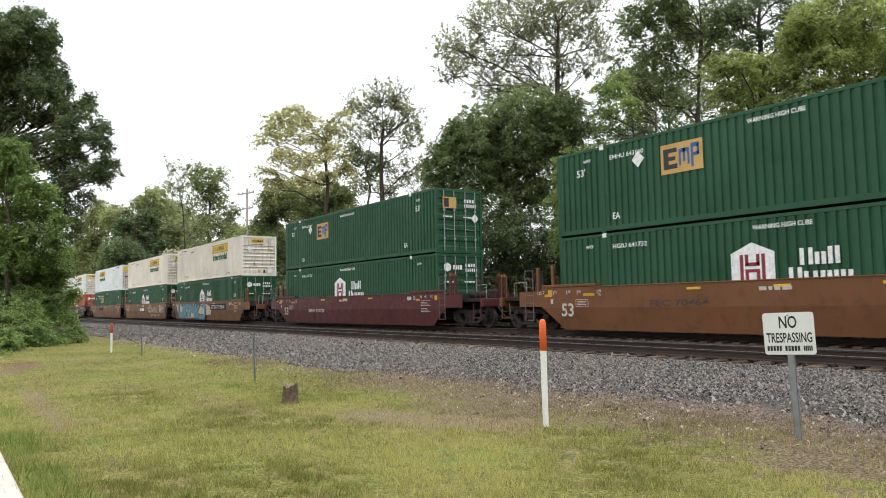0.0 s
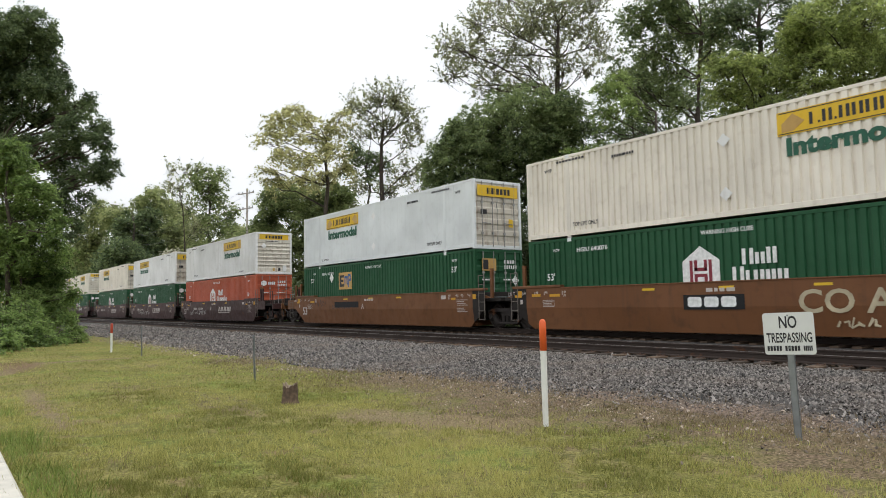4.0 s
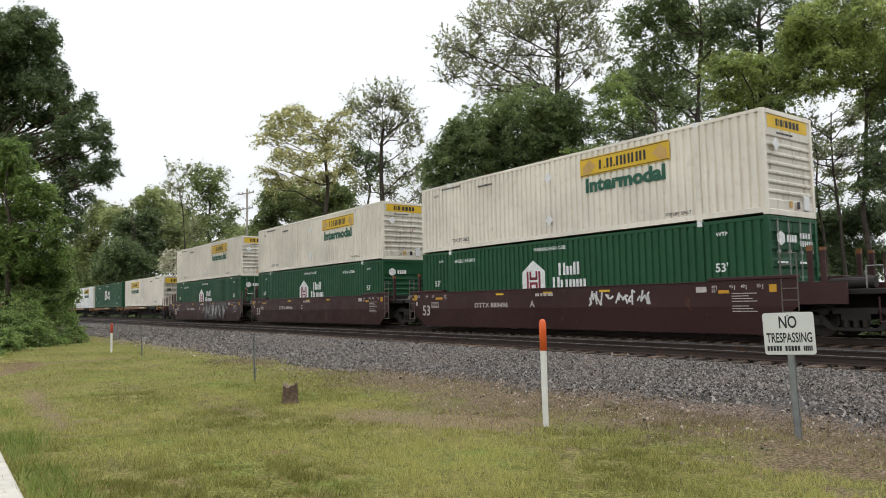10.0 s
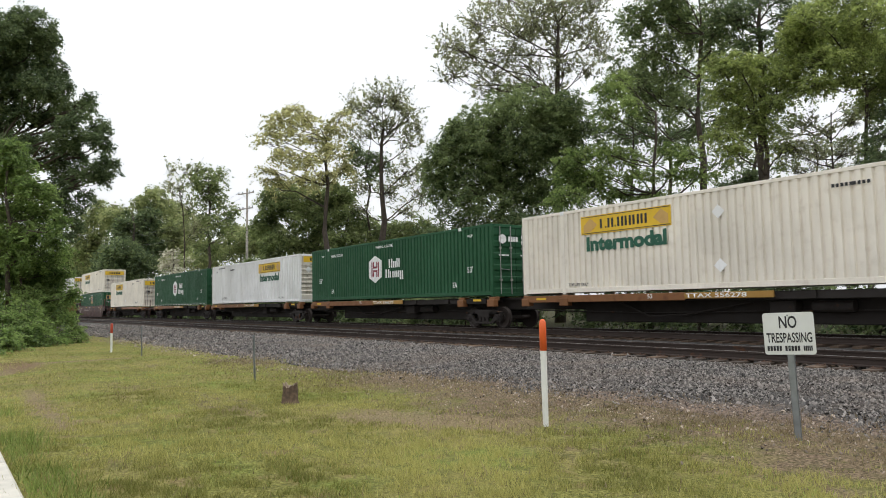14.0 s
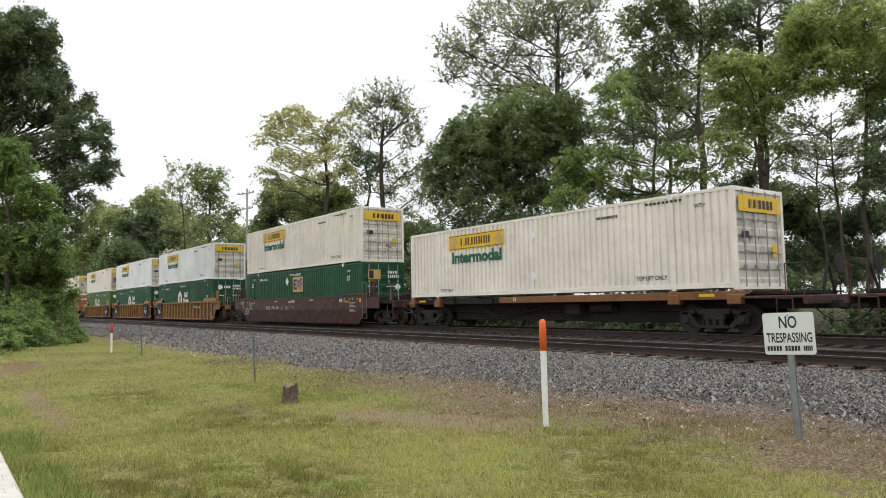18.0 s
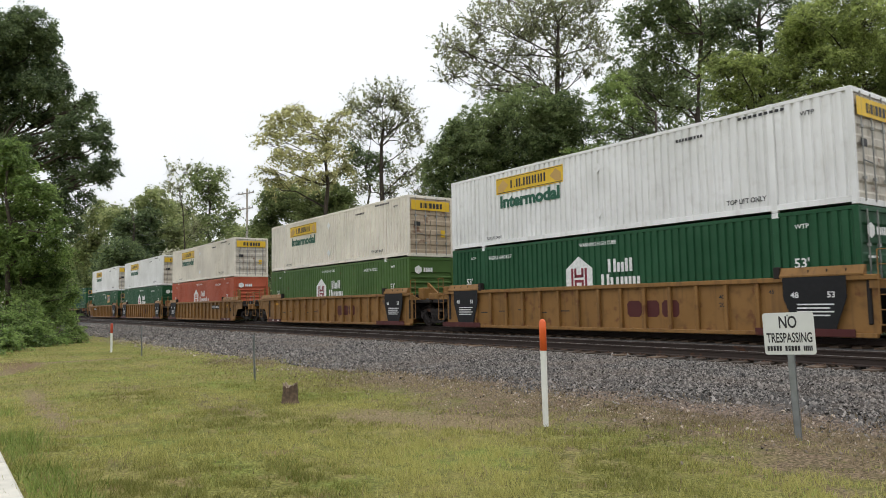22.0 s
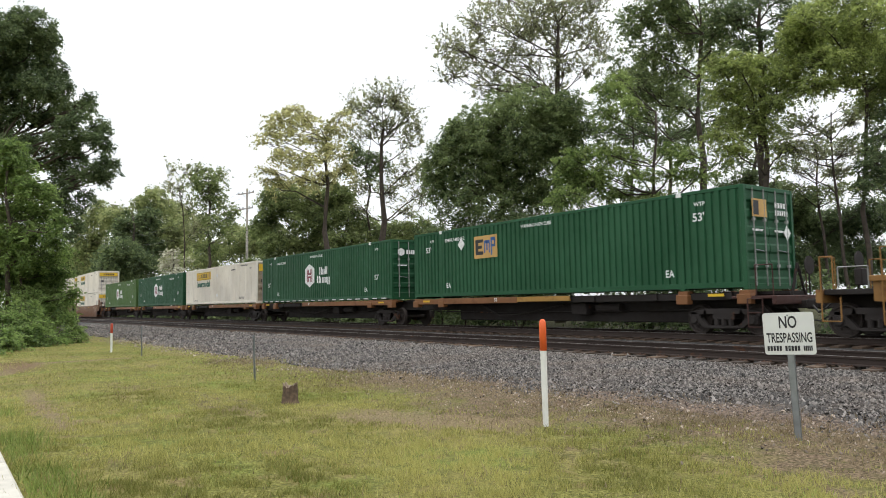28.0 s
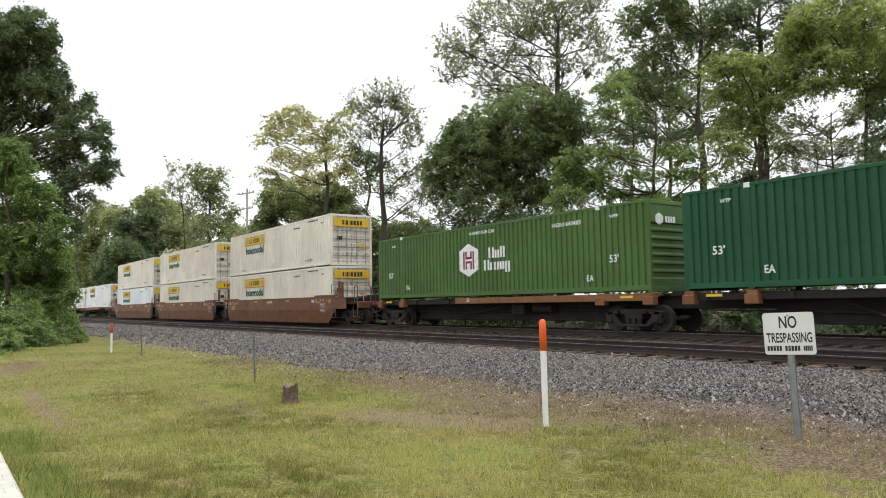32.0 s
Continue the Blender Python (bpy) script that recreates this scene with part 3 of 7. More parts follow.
def build_stones():
    edge = lambda x: 7.75 + 1.0 / (1 + np.exp(-(x + 12.5) * 0.9)) + 0.30 * np.sin(x * 0.9) + 0.2 * np.sin(x * 2.3)
    scatter_stones("ballast_stones", "loose crushed grey ballast stones", M["stones"],
                   ((-17, 1, 7.5, 13.45, 86000, 0.0165), (-32, -15, 7.4, 13.45, 36000, 0.025), (-70, -30, 7.4, 13.45, 18000, 0.038), (-40, 1, 15.9, 16.9, 5000, 0.028), (-40, 1, 13.7, 15.9, 3500, 0.03)),
                   11, lambda x, y, r: y > edge(x) + r.normal(0, 0.4, len(x)))
    scatter_stones("litter_pebbles", "pale pebbles and litter beside the ballast", M["pebble"], ((-20, 0, 5.2, 8.9, 13000, 0.0115), (-38, -20, 6.4, 8.6, 4500, 0.018)),
                   12, lambda x, y, r: y > 7.1 + r.normal(0, 0.75, len(x)))


def blades(name, label, mat, count, area, height, width, seed, taken):
    """Grass blades in an area (x0, x1, y0, y1), only where taken(x, y) is above a random draw."""
    rnd = np.random.RandomState(seed)
    x, y = rnd.uniform(area[0], area[1], count), rnd.uniform(area[2], area[3], count)
    keep = np.array([taken(a, b) for a, b in zip(x, y)]) > rnd.uniform(0, 1, count)
    x, y = x[keep], y[keep]
    n = len(x)
    z = np.array([max(lie(a, b), bed_height(b) if b > 8.0 else -9) for a, b in zip(x, y)]) - 0.006
    h = height * rnd.lognormal(0, 0.35, n)
    a = rnd.uniform(0, math.tau, n)
    lean = h * rnd.uniform(0.1, 0.9, n)
    la = rnd.uniform(0, math.tau, n)
    w = width * rnd.uniform(0.6, 1.3, n)
    dx, dy = np.cos(a) * w, np.sin(a) * w
    v = np.empty((n, 3, 3))
    v[:, 0] = np.stack([x - dx, y - dy, z], 1)
    v[:, 1] = np.stack([x + dx, y + dy, z], 1)
    v[:, 2] = np.stack([x + lean * np.cos(la), y + lean * np.sin(la), z + h], 1)
    ob = new(name, bulk(name, v.reshape(-1, 3), np.arange(3 * n).reshape(-1, 3), mat))
    tagged(ob, label, "grass", kind="stuff")


def tuft(x, y):
    return max(0.0, min(1.6, 0.55 + 1.5 * noise.noise((x * 3.2, y * 3.2, 21)) + 1.0 * noise.noise((x * 8, y * 8, 2))))


def patch(x, y):
    return noise.noise((x * 0.55, y * 0.55, 11)) + 0.5 * noise.noise((x * 1.6, y * 1.6, 4))


def build_grass():
    def seen(x, y):
        return 1.0 if (x < -0.3 * y and y > -0.06 * x - 1.2) else 0.0

    def lawn(x, y):
        if not seen(x, y):
            return 0.0
        d = math.hypot(x, y)
        edge = 1 - max(0.0, min(1.0, (y + 1.7 * patch(x, y) - (5.85 if -13 < x < -1 else 6.6)) / 1.5))
        bare = max(0.0, 1 - ((x + 8.5) / 4.5) ** 2 - ((y - 6.6) / 1.2) ** 2)
        return seen(x, y) * edge * (1 - 0.8 * bare) * min(1.0, (6.5 / d) ** 1.2) * (0.8 + 0.35 * patch(x, y)) * tuft(x, y) * max(0.12, min(1.0, 0.2 + 3.0 * off_rut(x, y)))

    def dry(x, y):
        if not seen(x, y):
            return 0.0
        d = math.hypot(x, y)
        return seen(x, y) * max(0.05, min(1.0, (y - 5.0) / 2.0)) * (1 if y < 8.4 else 0.25) * tuft(x + 9, y) * min(1.0, (7.0 / d) ** 1.3) * max(0.1, 0.5 - patch(x, y))

    def rank(x, y):
        if not seen(x, y):
            return 0.0
        return seen(x, y) * max(0.0, min(1.0, 0.5 + 0.9 * patch(x * 1.5, y * 2) - 2.2 * max(0.0, y - 0.95) - 0.25 * max(0.0, -x - 9)))

    blades("lawn_grass", "short mown green grass", M["blade"], 620000, (-13, 0, 0.2, 8.4), 0.042, 0.0040, 3, lawn)
    blades("lawn_grass", "short mown green grass farther off", M["blade"], 330000, (-38, -13, 0.2, 8.4), 0.042, 0.005, 13, lawn)
    blades("dry_grass", "dry straw-coloured grass beside the ballast", M["straw"], 520000, (-20, 0, 0.2, 9.2), 0.05, 0.0045, 4, dry)
    def lush(x, y):
        return lawn(x, y) * max(0.0, min(1.0, 2.2 * patch(x + 40, y)))

    blades("clover_grass", "lusher broad-leaved green patches in the lawn", M["rank"], 200000, (-38, 0, 0.2, 8.2), 0.036, 0.0065, 6, lush)
    blades("rank_grass", "tall unmown grass tuft beside the kerb", M["rank"], 16000, (-12, -5.6, 0.66, 2.2), 0.095, 0.0055, 5, rank)


build_ground()
build_ballast()
build_track(NEAR_Y, NEAR_TOP, "empty track with rusty rails on wooden ties", (-62, 2))
build_track(TRACK_Y, TOP, "track with rusty rails that carries the train", (-1, -1))


# ---- trees ----
HABITS = {      # leaves a spray, its length, width and thickness in leaves, lift, droop
    "open": (34, 8.5, 2.6, 0.9, 0.05, 0.45),
    "dense": (42, 7.0, 3.0, 1.4, 0.15, 0.40),
    "fine": (16, 9.0, 1.3, 0.7, 0.75, 0.10),
    "round": (52, 5.0, 3.0, 1.8, 0.20, 0.25),
}


def crown(blobs, cover, size, seed, habit):
    """Leafy sprays that fill uneven blobs (x, y, z, spread, height): corners of the leaves, and of the twigs that bear them."""
    rnd = np.random.RandomState(seed)
    per, long, wide, thick, lift, droop = HABITS[habit]
    hubs, ways = [], []
    for b in blobs:
        k = max(2, int(cover * math.pi * b[3] * b[4] / (0.38 * size * size) / per))
        d = rnd.normal(0, 1, (k, 3))
        d /= np.linalg.norm(d, axis=1, keepdims=True)
        hubs.append(np.array(b[:3]) + d * rnd.uniform(0.1, 1.0, (k, 1)) ** 0.45 * np.array([b[3], b[3], b[4]]) * 0.93)
        ways.append(d * np.array([1.0, 1.0, 0.45]) + rnd.normal(0, 0.4, (k, 3)) + np.array([0, 0, lift]))
    hubs, ways = np.concatenate(hubs), np.concatenate(ways)
    ways /= np.linalg.norm(ways, axis=1, keepdims=True)
    m, n = len(hubs), len(hubs) * per
    reach = size * long * rnd.uniform(0.6, 1.25, (m, 1))
    side = np.cross(ways, np.array([0, 0, 1.0]) + rnd.normal(0, 0.25, (m, 3)))
    side /= np.linalg.norm(side, axis=1, keepdims=True) + 1e-9
    t = rnd.uniform(0, 1, (n, 1)) ** 0.8
    rep = lambda q: np.repeat(q, per, 0)
    at = rep(hubs) + rep(ways * reach) * (t - 0.4) + rep(side) * rnd.normal(0, 0.5, (n, 1)) * size * wide * (1.15 - 0.6 * t)
    at[:, 2:] += rnd.normal(0, 0.5, (n, 1)) * size * thick - droop * rep(reach) * t * t
    face = np.array([0, 0, 0.75]) + 0.35 * rep(ways) + rnd.normal(0, 0.5, (n, 3))          # blades face up and outwards
    face /= np.linalg.norm(face, axis=1, keepdims=True)
    nb = np.cross(face, rep(ways) + rnd.normal(0, 0.7, (n, 3)))
    nb /= np.linalg.norm(nb, axis=1, keepdims=True) + 1e-9
    ax = np.cross(nb, face)
    s = size * rnd.lognormal(0, 0.3, (n, 1))
    fold = face * s * 0.12
    v = np.stack([at + ax * s * 0.65, at + nb * s * 0.36 - ax * s * 0.4 + fold, at - nb * s * 0.36 - ax * s * 0.4 + fold], 1)
    r = size * (0.085 if habit == "fine" else 0.07)
    p, q = hubs - ways * reach * 0.75, hubs + ways * reach * 0.5
    q[:, 2:] -= 0.8 * droop * reach * 0.6
    up = np.cross(side, ways)
    ring = [side * math.cos(a) + up * math.sin(a) for a in (0.3, 2.4, 4.5)]
    w = np.stack([p + r * e for e in ring] + [q + 0.4 * r * e for e in ring], 1)
    sides = np.array([(0, 1, 4, 3), (1, 2, 5, 4), (2, 0, 3, 5)])
    return v.reshape(-1, 3), np.arange(3 * n).reshape(-1, 3), w.reshape(-1, 3), (sides[None] + 6 * np.arange(m)[:, None, None]).reshape(-1, 4)


def limb(s, p, q, r0, r1, rnd, pieces=4):
    """A crooked limb from p to q."""
    p, q = Vector(p), Vector(q)
    sag = (q - p).length * 0.07
    pts = [p.lerp(q, i / pieces) + Vector([rnd.uniform(-sag, sag) if 0 < i < pieces else 0 for _ in range(3)]) for i in range(pieces + 1)]
    s.tube(pts, [r0 + (r1 - r0) * i / pieces for i in range(pieces + 1)], 5)


TREE_WORDS = {
    "maple": ("tall maple with yellow-green leaves beyond the track", "maple"),
    "locust": ("tall dark-green tree with an open crown", "tree"),
    "sapling": ("slender young tree with thin leaves", "tree"),
    "cottonwood": ("large cottonwood with sparse grey-green upper limbs", "tree"),
    "elm": ("broad leafy green tree with a dense crown", "tree"),
    "ash": ("tree with pale yellow-green blossoming crown", "tree"),
    "willow": ("thinly leaved tree with bare upright twigs", "tree"),
    "thicket": ("dense green thicket beside the railway", "bushes"),
    "pine": ("dark-green dense tree behind the railway", "tree"),
    "oak": ("tall dark-green oak behind the bushes", "oak"),
    "cherry": ("bright-green bushy tree at the lawn's edge", "tree"),
    "dogwood": ("small tree covered in cream blossom", "tree"),
    "shrub": ("leafy green shrub behind the railway", "shrub"),
    "bush": ("low green bush with leafy shoots on the lawn's edge", "bush"),
}


def build_tree(name, x, y, leaf, habit, cover, size, blobs, stem, seed):
    """stem: the trunk's top and its radius at the foot, or None for one that runs up the crown's middle."""
    label, category = TREE_WORDS[name]
    z = lie(x, y) if y < 24 else -0.02
    tree = thing(name if name in ("thicket", "shrub", "bush") else name + "_tree", label, category, "trees along the railway", at=pose(x, y, z))
    rnd = random.Random(seed)
    local = [(b[0] - x, b[1] - y, b[2] - z, b[3], b[4]) for b in blobs]
    v, f, tv, tf = crown(local, cover, size, seed, habit)
    part("crown", bulk("crown", v, f, M[leaf]), None, tree)
    tagged(part("twigwork", bulk("twigwork", tv, tf, M["bark"]), None, tree), kind="stuff")
    top = max(b[2] + 0.5 * b[4] for b in local)
    if stem:
        peak, wide = Vector((stem[0] - x, stem[1] - y, stem[2] - z)), stem[3]
    else:
        peak = Vector((0.8 * sum(b[0] for b in local) / len(local), 0.8 * sum(b[1] for b in local) / len(local), 0.95 * top))
        wide = max(0.05, 0.016 * top)
    pieces = 8
    line = [Vector((0, 0, -0.1))] + [peak * (i / pieces) + Vector((rnd.uniform(-0.012, 0.012) * peak.z, rnd.uniform(-0.012, 0.012) * peak.z, 0)) for i in range(1, pieces + 1)]
    girth = [wide * (1.15 - 0.85 * i / pieces) for i in range(pieces + 1)]
    s = Shape().tube(line, girth, 9)
    fork = list(zip(line[3:], girth[3:]))
    part("trunk", s, M["bark"], tree, smooth=True)
    for b in local:
        goal = Vector(b[:3])
        start, r = min(fork, key=lambda g: (g[0] - goal).length + (3 if g[0].z > goal.z - 0.3 * abs(goal.x) else 0))
        w = Shape()
        limb(w, start, goal, max(0.03, min(r * 0.45, 0.02 + 0.014 * (goal - start).length)), 0.02, rnd)
        for _ in range(6 if habit == "fine" else 4):
            d = Vector([rnd.gauss(0, 1) for _ in range(3)]).normalized()
            d.z = abs(d.z) * 0.8
            tip = goal + Vector((d.x * b[3], d.y * b[3], d.z * b[4] * 1.1)) * rnd.uniform(0.6, 0.95)
            limb(w, start.lerp(goal, rnd.uniform(0.5, 1.0)), tip, max(0.015, min(r * 0.2, 0.035)), 0.01, rnd, 3)
        part("limb", w, M["bark"], tree, smooth=True)
    return tree


TREES = [
    ("locust", -22.5, 33.8, "dark", "open", 3.5, 0.113, [(-23.7, 30.8, 16.7, 1.29, 1.28), (-23.0, 32.3, 17.5, 1.44, 1.15), (-22.5, 33.4, 16.4, 1.03, 1.44), (-23.9, 32.3, 15.4, 1.46, 1.02), (-24.3, 31.0, 13.3, 1.13, 1.0), (-23.5, 33.0, 14.2, 1.18, 0.87), (-20.2, 32.7, 15.5, 0.78, 1.22), (-20.7, 34.0, 17.1, 1.01, 0.88), (-23.9, 32.7, 12.8, 1.25, 0.66), (-22.6, 33.1, 12.1, 0.82, 0.57), (-24.6, 31.7, 11.8, 1.04, 0.58), (-21.4, 31.2, 17.9, 1.96, 1.02), (-21.2, 33.8, 14.2, 0.67, 0.77)], (-21.4, 33.1, 17.9, 0.24)),
    ("locust", -19.0, 33.6, "shade", "open", 3.9, 0.104, [(-19.2, 32.8, 15.5, 0.79, 0.86), (-18.9, 33.3, 16.3, 0.89, 0.67), (-17.2, 34.1, 15.0, 0.62, 1.04), (-17.8, 32.4, 14.3, 0.73, 0.38), (-16.8, 32.3, 15.9, 1.19, 0.56), (-17.0, 35.2, 15.9, 0.94, 0.82), (-18.6, 32.2, 14.1, 0.68, 0.45), (-17.8, 34.7, 14.3, 0.7, 0.46)], (-17.8, 33.1, 17.1, 0.25)),
    ("maple", -16.6, 30.0, "maple", "open", 5.2, 0.092, [(-17.0, 27.4, 11.7, 0.7, 0.45), (-16.2, 27.8, 11.5, 0.91, 0.61), (-16.2, 29.9, 11.8, 0.95, 0.7), (-14.9, 29.2, 11.0, 0.74, 0.61), (-16.5, 29.1, 10.6, 1.27, 0.58), (-16.9, 27.8, 10.4, 0.76, 0.57), (-15.3, 28.8, 9.8, 0.69, 0.44), (-16.8, 28.7, 9.4, 1.21, 0.49), (-16.7, 27.0, 8.4, 0.74, 0.39), (-16.2, 29.2, 8.7, 0.82, 0.4), (-16.5, 27.5, 7.8, 0.8, 0.33), (-15.3, 29.2, 7.8, 0.64, 0.31)], (-16.2, 29.5, 9.0, 0.25)),
    ("maple", -13.7, 32.4, "maple", "open", 5.6, 0.089, [(-13.9, 29.3, 13.0, 0.99, 0.82), (-14.1, 32.1, 13.1, 1.16, 0.98), (-12.4, 31.0, 12.8, 1.08, 1.08), (-14.7, 30.3, 12.2, 0.92, 0.73), (-13.5, 29.6, 11.2, 1.08, 0.54), (-13.0, 30.9, 11.3, 0.99, 0.65), (-13.1, 33.7, 12.3, 0.97, 0.87), (-14.0, 29.5, 10.3, 0.99, 0.35), (-12.9, 32.8, 10.6, 0.86, 0.45), (-13.5, 31.1, 10.5, 0.95, 0.3), (-14.6, 29.3, 12.4, 0.58, 0.72), (-12.9, 32.3, 9.7, 0.74, 0.36), (-11.8, 32.4, 10.9, 0.91, 1.63), (-13.5, 32.1, 14.4, 1.64, 0.63)], (-12.8, 31.9, 13.4, 0.12)),
    ("sapling", -14.1, 31.8, "sparse", "fine", 3.0, 0.089, [(-14.5, 30.0, 8.9, 0.48, 0.33), (-14.9, 29.2, 7.8, 0.66, 0.33), (-14.1, 29.5, 7.4, 0.77, 0.32), (-14.2, 32.2, 7.8, 0.68, 0.34), (-12.9, 30.4, 8.7, 0.51, 0.32), (-14.9, 30.0, 6.9, 0.58, 0.25), (-14.5, 32.1, 7.0, 0.71, 0.29), (-13.7, 29.7, 8.3, 0.41, 0.27)], (-14.0, 30.8, 9.3, 0.08)),
    ("locust", -12.5, 32.2, "shade", "open", 4.5, 0.086, [(-12.4, 31.7, 8.1, 0.78, 0.54), (-12.5, 31.1, 6.9, 0.66, 0.69), (-12.3, 32.1, 6.7, 0.78, 0.97), (-12.6, 30.3, 5.9, 0.55, 0.37), (-12.4, 32.5, 9.2, 0.66, 0.44)], (-12.0, 31.9, 9.0, 0.12)),
    ("maple", -21.7, 28.2, "bright", "open", 5.2, 0.101, [(-23.3, 24.8, 8.3, 0.84, 0.56), (-22.8, 26.0, 8.7, 0.91, 0.47), (-22.7, 27.8, 8.6, 1.06, 0.52), (-22.6, 25.9, 7.6, 1.02, 0.47), (-21.6, 27.5, 7.5, 0.9, 0.38), (-22.2, 26.5, 11.7, 0.85, 0.63), (-21.1, 26.3, 10.7, 0.73, 0.37), (-22.3, 26.2, 10.5, 0.72, 0.38), (-23.3, 25.8, 7.1, 1.22, 0.41), (-21.1, 29.3, 8.8, 0.92, 0.45), (-19.4, 28.6, 8.2, 0.7, 0.4), (-20.2, 28.4, 7.4, 1.01, 0.34), (-19.1, 29.0, 7.3, 0.7, 0.3), (-22.3, 27.3, 12.5, 0.62, 0.32), (-23.8, 25.3, 7.6, 0.92, 0.51), (-22.8, 23.8, 6.3, 1.02, 0.55), (-23.1, 27.7, 6.8, 1.25, 0.36), (-22.1, 29.1, 6.7, 1.09, 0.33)], (-20.8, 28.1, 10.5, 0.14)),
    ("locust", -26.9, 32.9, "shade", "open", 3.5, 0.122, [(-26.7, 31.7, 11.5, 1.09, 0.53), (-26.1, 33.6, 11.3, 1.25, 0.5), (-25.0, 35.2, 11.1, 1.1, 0.46), (-26.7, 29.9, 11.2, 0.71, 0.66), (-22.9, 34.4, 11.1, 0.63, 0.51)], (-25.9, 32.9, 12.4, 0.13)),
    ("thicket", -21.0, 27.4, "bright", "dense", 6.9, 0.098, [(-20.3, 26.7, 5.4, 1.29, 0.9), (-20.5, 28.5, 4.4, 0.95, 1.12), (-21.7, 26.8, 5.0, 1.19, 0.99), (-20.4, 29.1, 6.1, 0.66, 0.5), (-21.6, 24.7, 4.6, 1.14, 0.95), (-20.2, 27.0, 3.3, 1.29, 0.84), (-22.3, 23.6, 4.4, 0.99, 1.04)], None),
    ("thicket", -19.0, 35.2, "shade", "dense", 7.4, 0.107, [(-19.6, 32.0, 5.0, 1.24, 0.71), (-19.7, 34.7, 5.6, 1.36, 0.75), (-18.6, 36.0, 5.6, 1.36, 0.74), (-21.6, 33.5, 3.7, 1.06, 0.83), (-19.5, 33.1, 3.7, 1.5, 0.92), (-18.3, 34.7, 3.6, 1.5, 0.92), (-17.8, 37.4, 5.1, 1.3, 0.95), (-16.9, 38.4, 5.4, 1.36, 0.95), (-15.5, 38.5, 5.5, 1.26, 0.98), (-17.7, 37.6, 3.7, 1.55, 0.95), (-16.1, 38.3, 3.6, 1.52, 0.93), (-21.0, 33.6, 2.9, 1.96, 0.85), (-18.3, 34.1, 2.8, 1.86, 0.81), (-16.8, 36.7, 2.8, 1.87, 0.82), (-22.5, 32.2, 2.9, 1.32, 0.76), (-18.8, 34.1, 6.5, 1.1, 0.59), (-17.6, 35.3, 6.3, 0.94, 0.46), (-18.9, 36.2, 6.2, 1.31, 0.61), (-20.2, 33.5, 7.1, 0.9, 0.61), (-19.9, 31.6, 6.0, 0.99, 0.71), (-19.5, 34.0, 7.7, 0.7, 0.47), (-18.9, 35.5, 7.1, 0.65, 0.54), (-19.5, 32.3, 5.8, 0.93, 0.65)], None),
    ("cottonwood", -34.2, 34.8, "sparse", "fine", 1.7, 0.143, [(-38.2, 30.0, 19.2, 1.68, 1.48), (-34.6, 28.7, 19.8, 1.39, 1.62), (-36.4, 31.1, 18.1, 1.65, 1.27), (-36.4, 27.6, 16.7, 1.16, 0.95), (-36.0, 33.0, 20.5, 1.5, 1.76), (-32.6, 31.4, 20.1, 1.55, 1.62), (-35.4, 33.4, 18.2, 1.49, 1.28), (-33.5, 34.5, 20.4, 1.47, 1.89), (-32.8, 36.5, 20.9, 1.66, 1.74), (-32.6, 38.0, 19.5, 1.15, 1.48), (-32.1, 34.0, 17.4, 1.17, 1.22), (-35.6, 29.9, 15.8, 1.43, 0.7), (-35.7, 32.2, 16.5, 1.47, 0.9), (-31.3, 35.3, 17.0, 1.0, 0.79), (-36.8, 27.4, 18.7, 0.92, 0.96), (-32.4, 32.8, 21.6, 2.5, 1.22), (-36.2, 31.6, 22.9, 2.19, 1.28), (-32.4, 37.0, 22.6, 1.75, 1.14), (-34.6, 34.2, 16.6, 1.74, 0.82)], (-32.9, 34.1, 20.5, 0.35)),
    ("elm", -31.7, 28.0, "dark", "dense", 4.1, 0.125, [(-30.7, 27.3, 11.3, 3.68, 2.77), (-32.5, 25.8, 9.8, 2.9, 2.8), (-29.8, 29.0, 9.6, 3.1, 3.09), (-31.8, 26.9, 7.4, 3.71, 2.13), (-33.3, 24.3, 9.3, 1.33, 1.93), (-29.5, 30.6, 11.9, 1.88, 2.44), (-29.8, 27.8, 12.9, 2.41, 1.37), (-32.3, 26.6, 11.8, 2.26, 1.49), (-27.7, 29.3, 12.6, 1.29, 1.27), (-32.2, 24.9, 11.4, 1.1, 1.0), (-33.0, 24.1, 10.5, 0.95, 0.77)], None),
    ("ash", -53.6, 26.9, "blossom", "open", 4.5, 0.175, [(-54.7, 23.5, 17.1, 1.47, 0.77), (-56.8, 23.1, 16.2, 1.18, 0.5), (-55.5, 25.9, 17.6, 1.52, 0.79), (-53.1, 23.8, 17.7, 1.13, 0.43), (-53.2, 27.6, 16.7, 1.39, 0.78), (-52.4, 28.1, 17.8, 0.74, 0.44), (-53.8, 26.2, 15.5, 1.38, 0.55), (-53.1, 22.8, 13.8, 1.22, 0.74), (-51.7, 24.2, 13.2, 1.31, 0.79), (-51.8, 26.8, 14.2, 1.35, 0.87), (-52.9, 28.4, 13.1, 1.07, 0.61), (-54.7, 22.0, 12.6, 0.92, 0.43), (-53.0, 26.3, 12.3, 1.46, 0.55), (-54.8, 22.5, 11.8, 1.13, 0.48), (-55.7, 25.5, 12.4, 1.5, 0.51), (-57.8, 22.9, 15.7, 0.54, 0.28), (-53.9, 23.9, 15.7, 1.04, 0.49)], (-52.6, 26.5, 15.4, 0.29)),
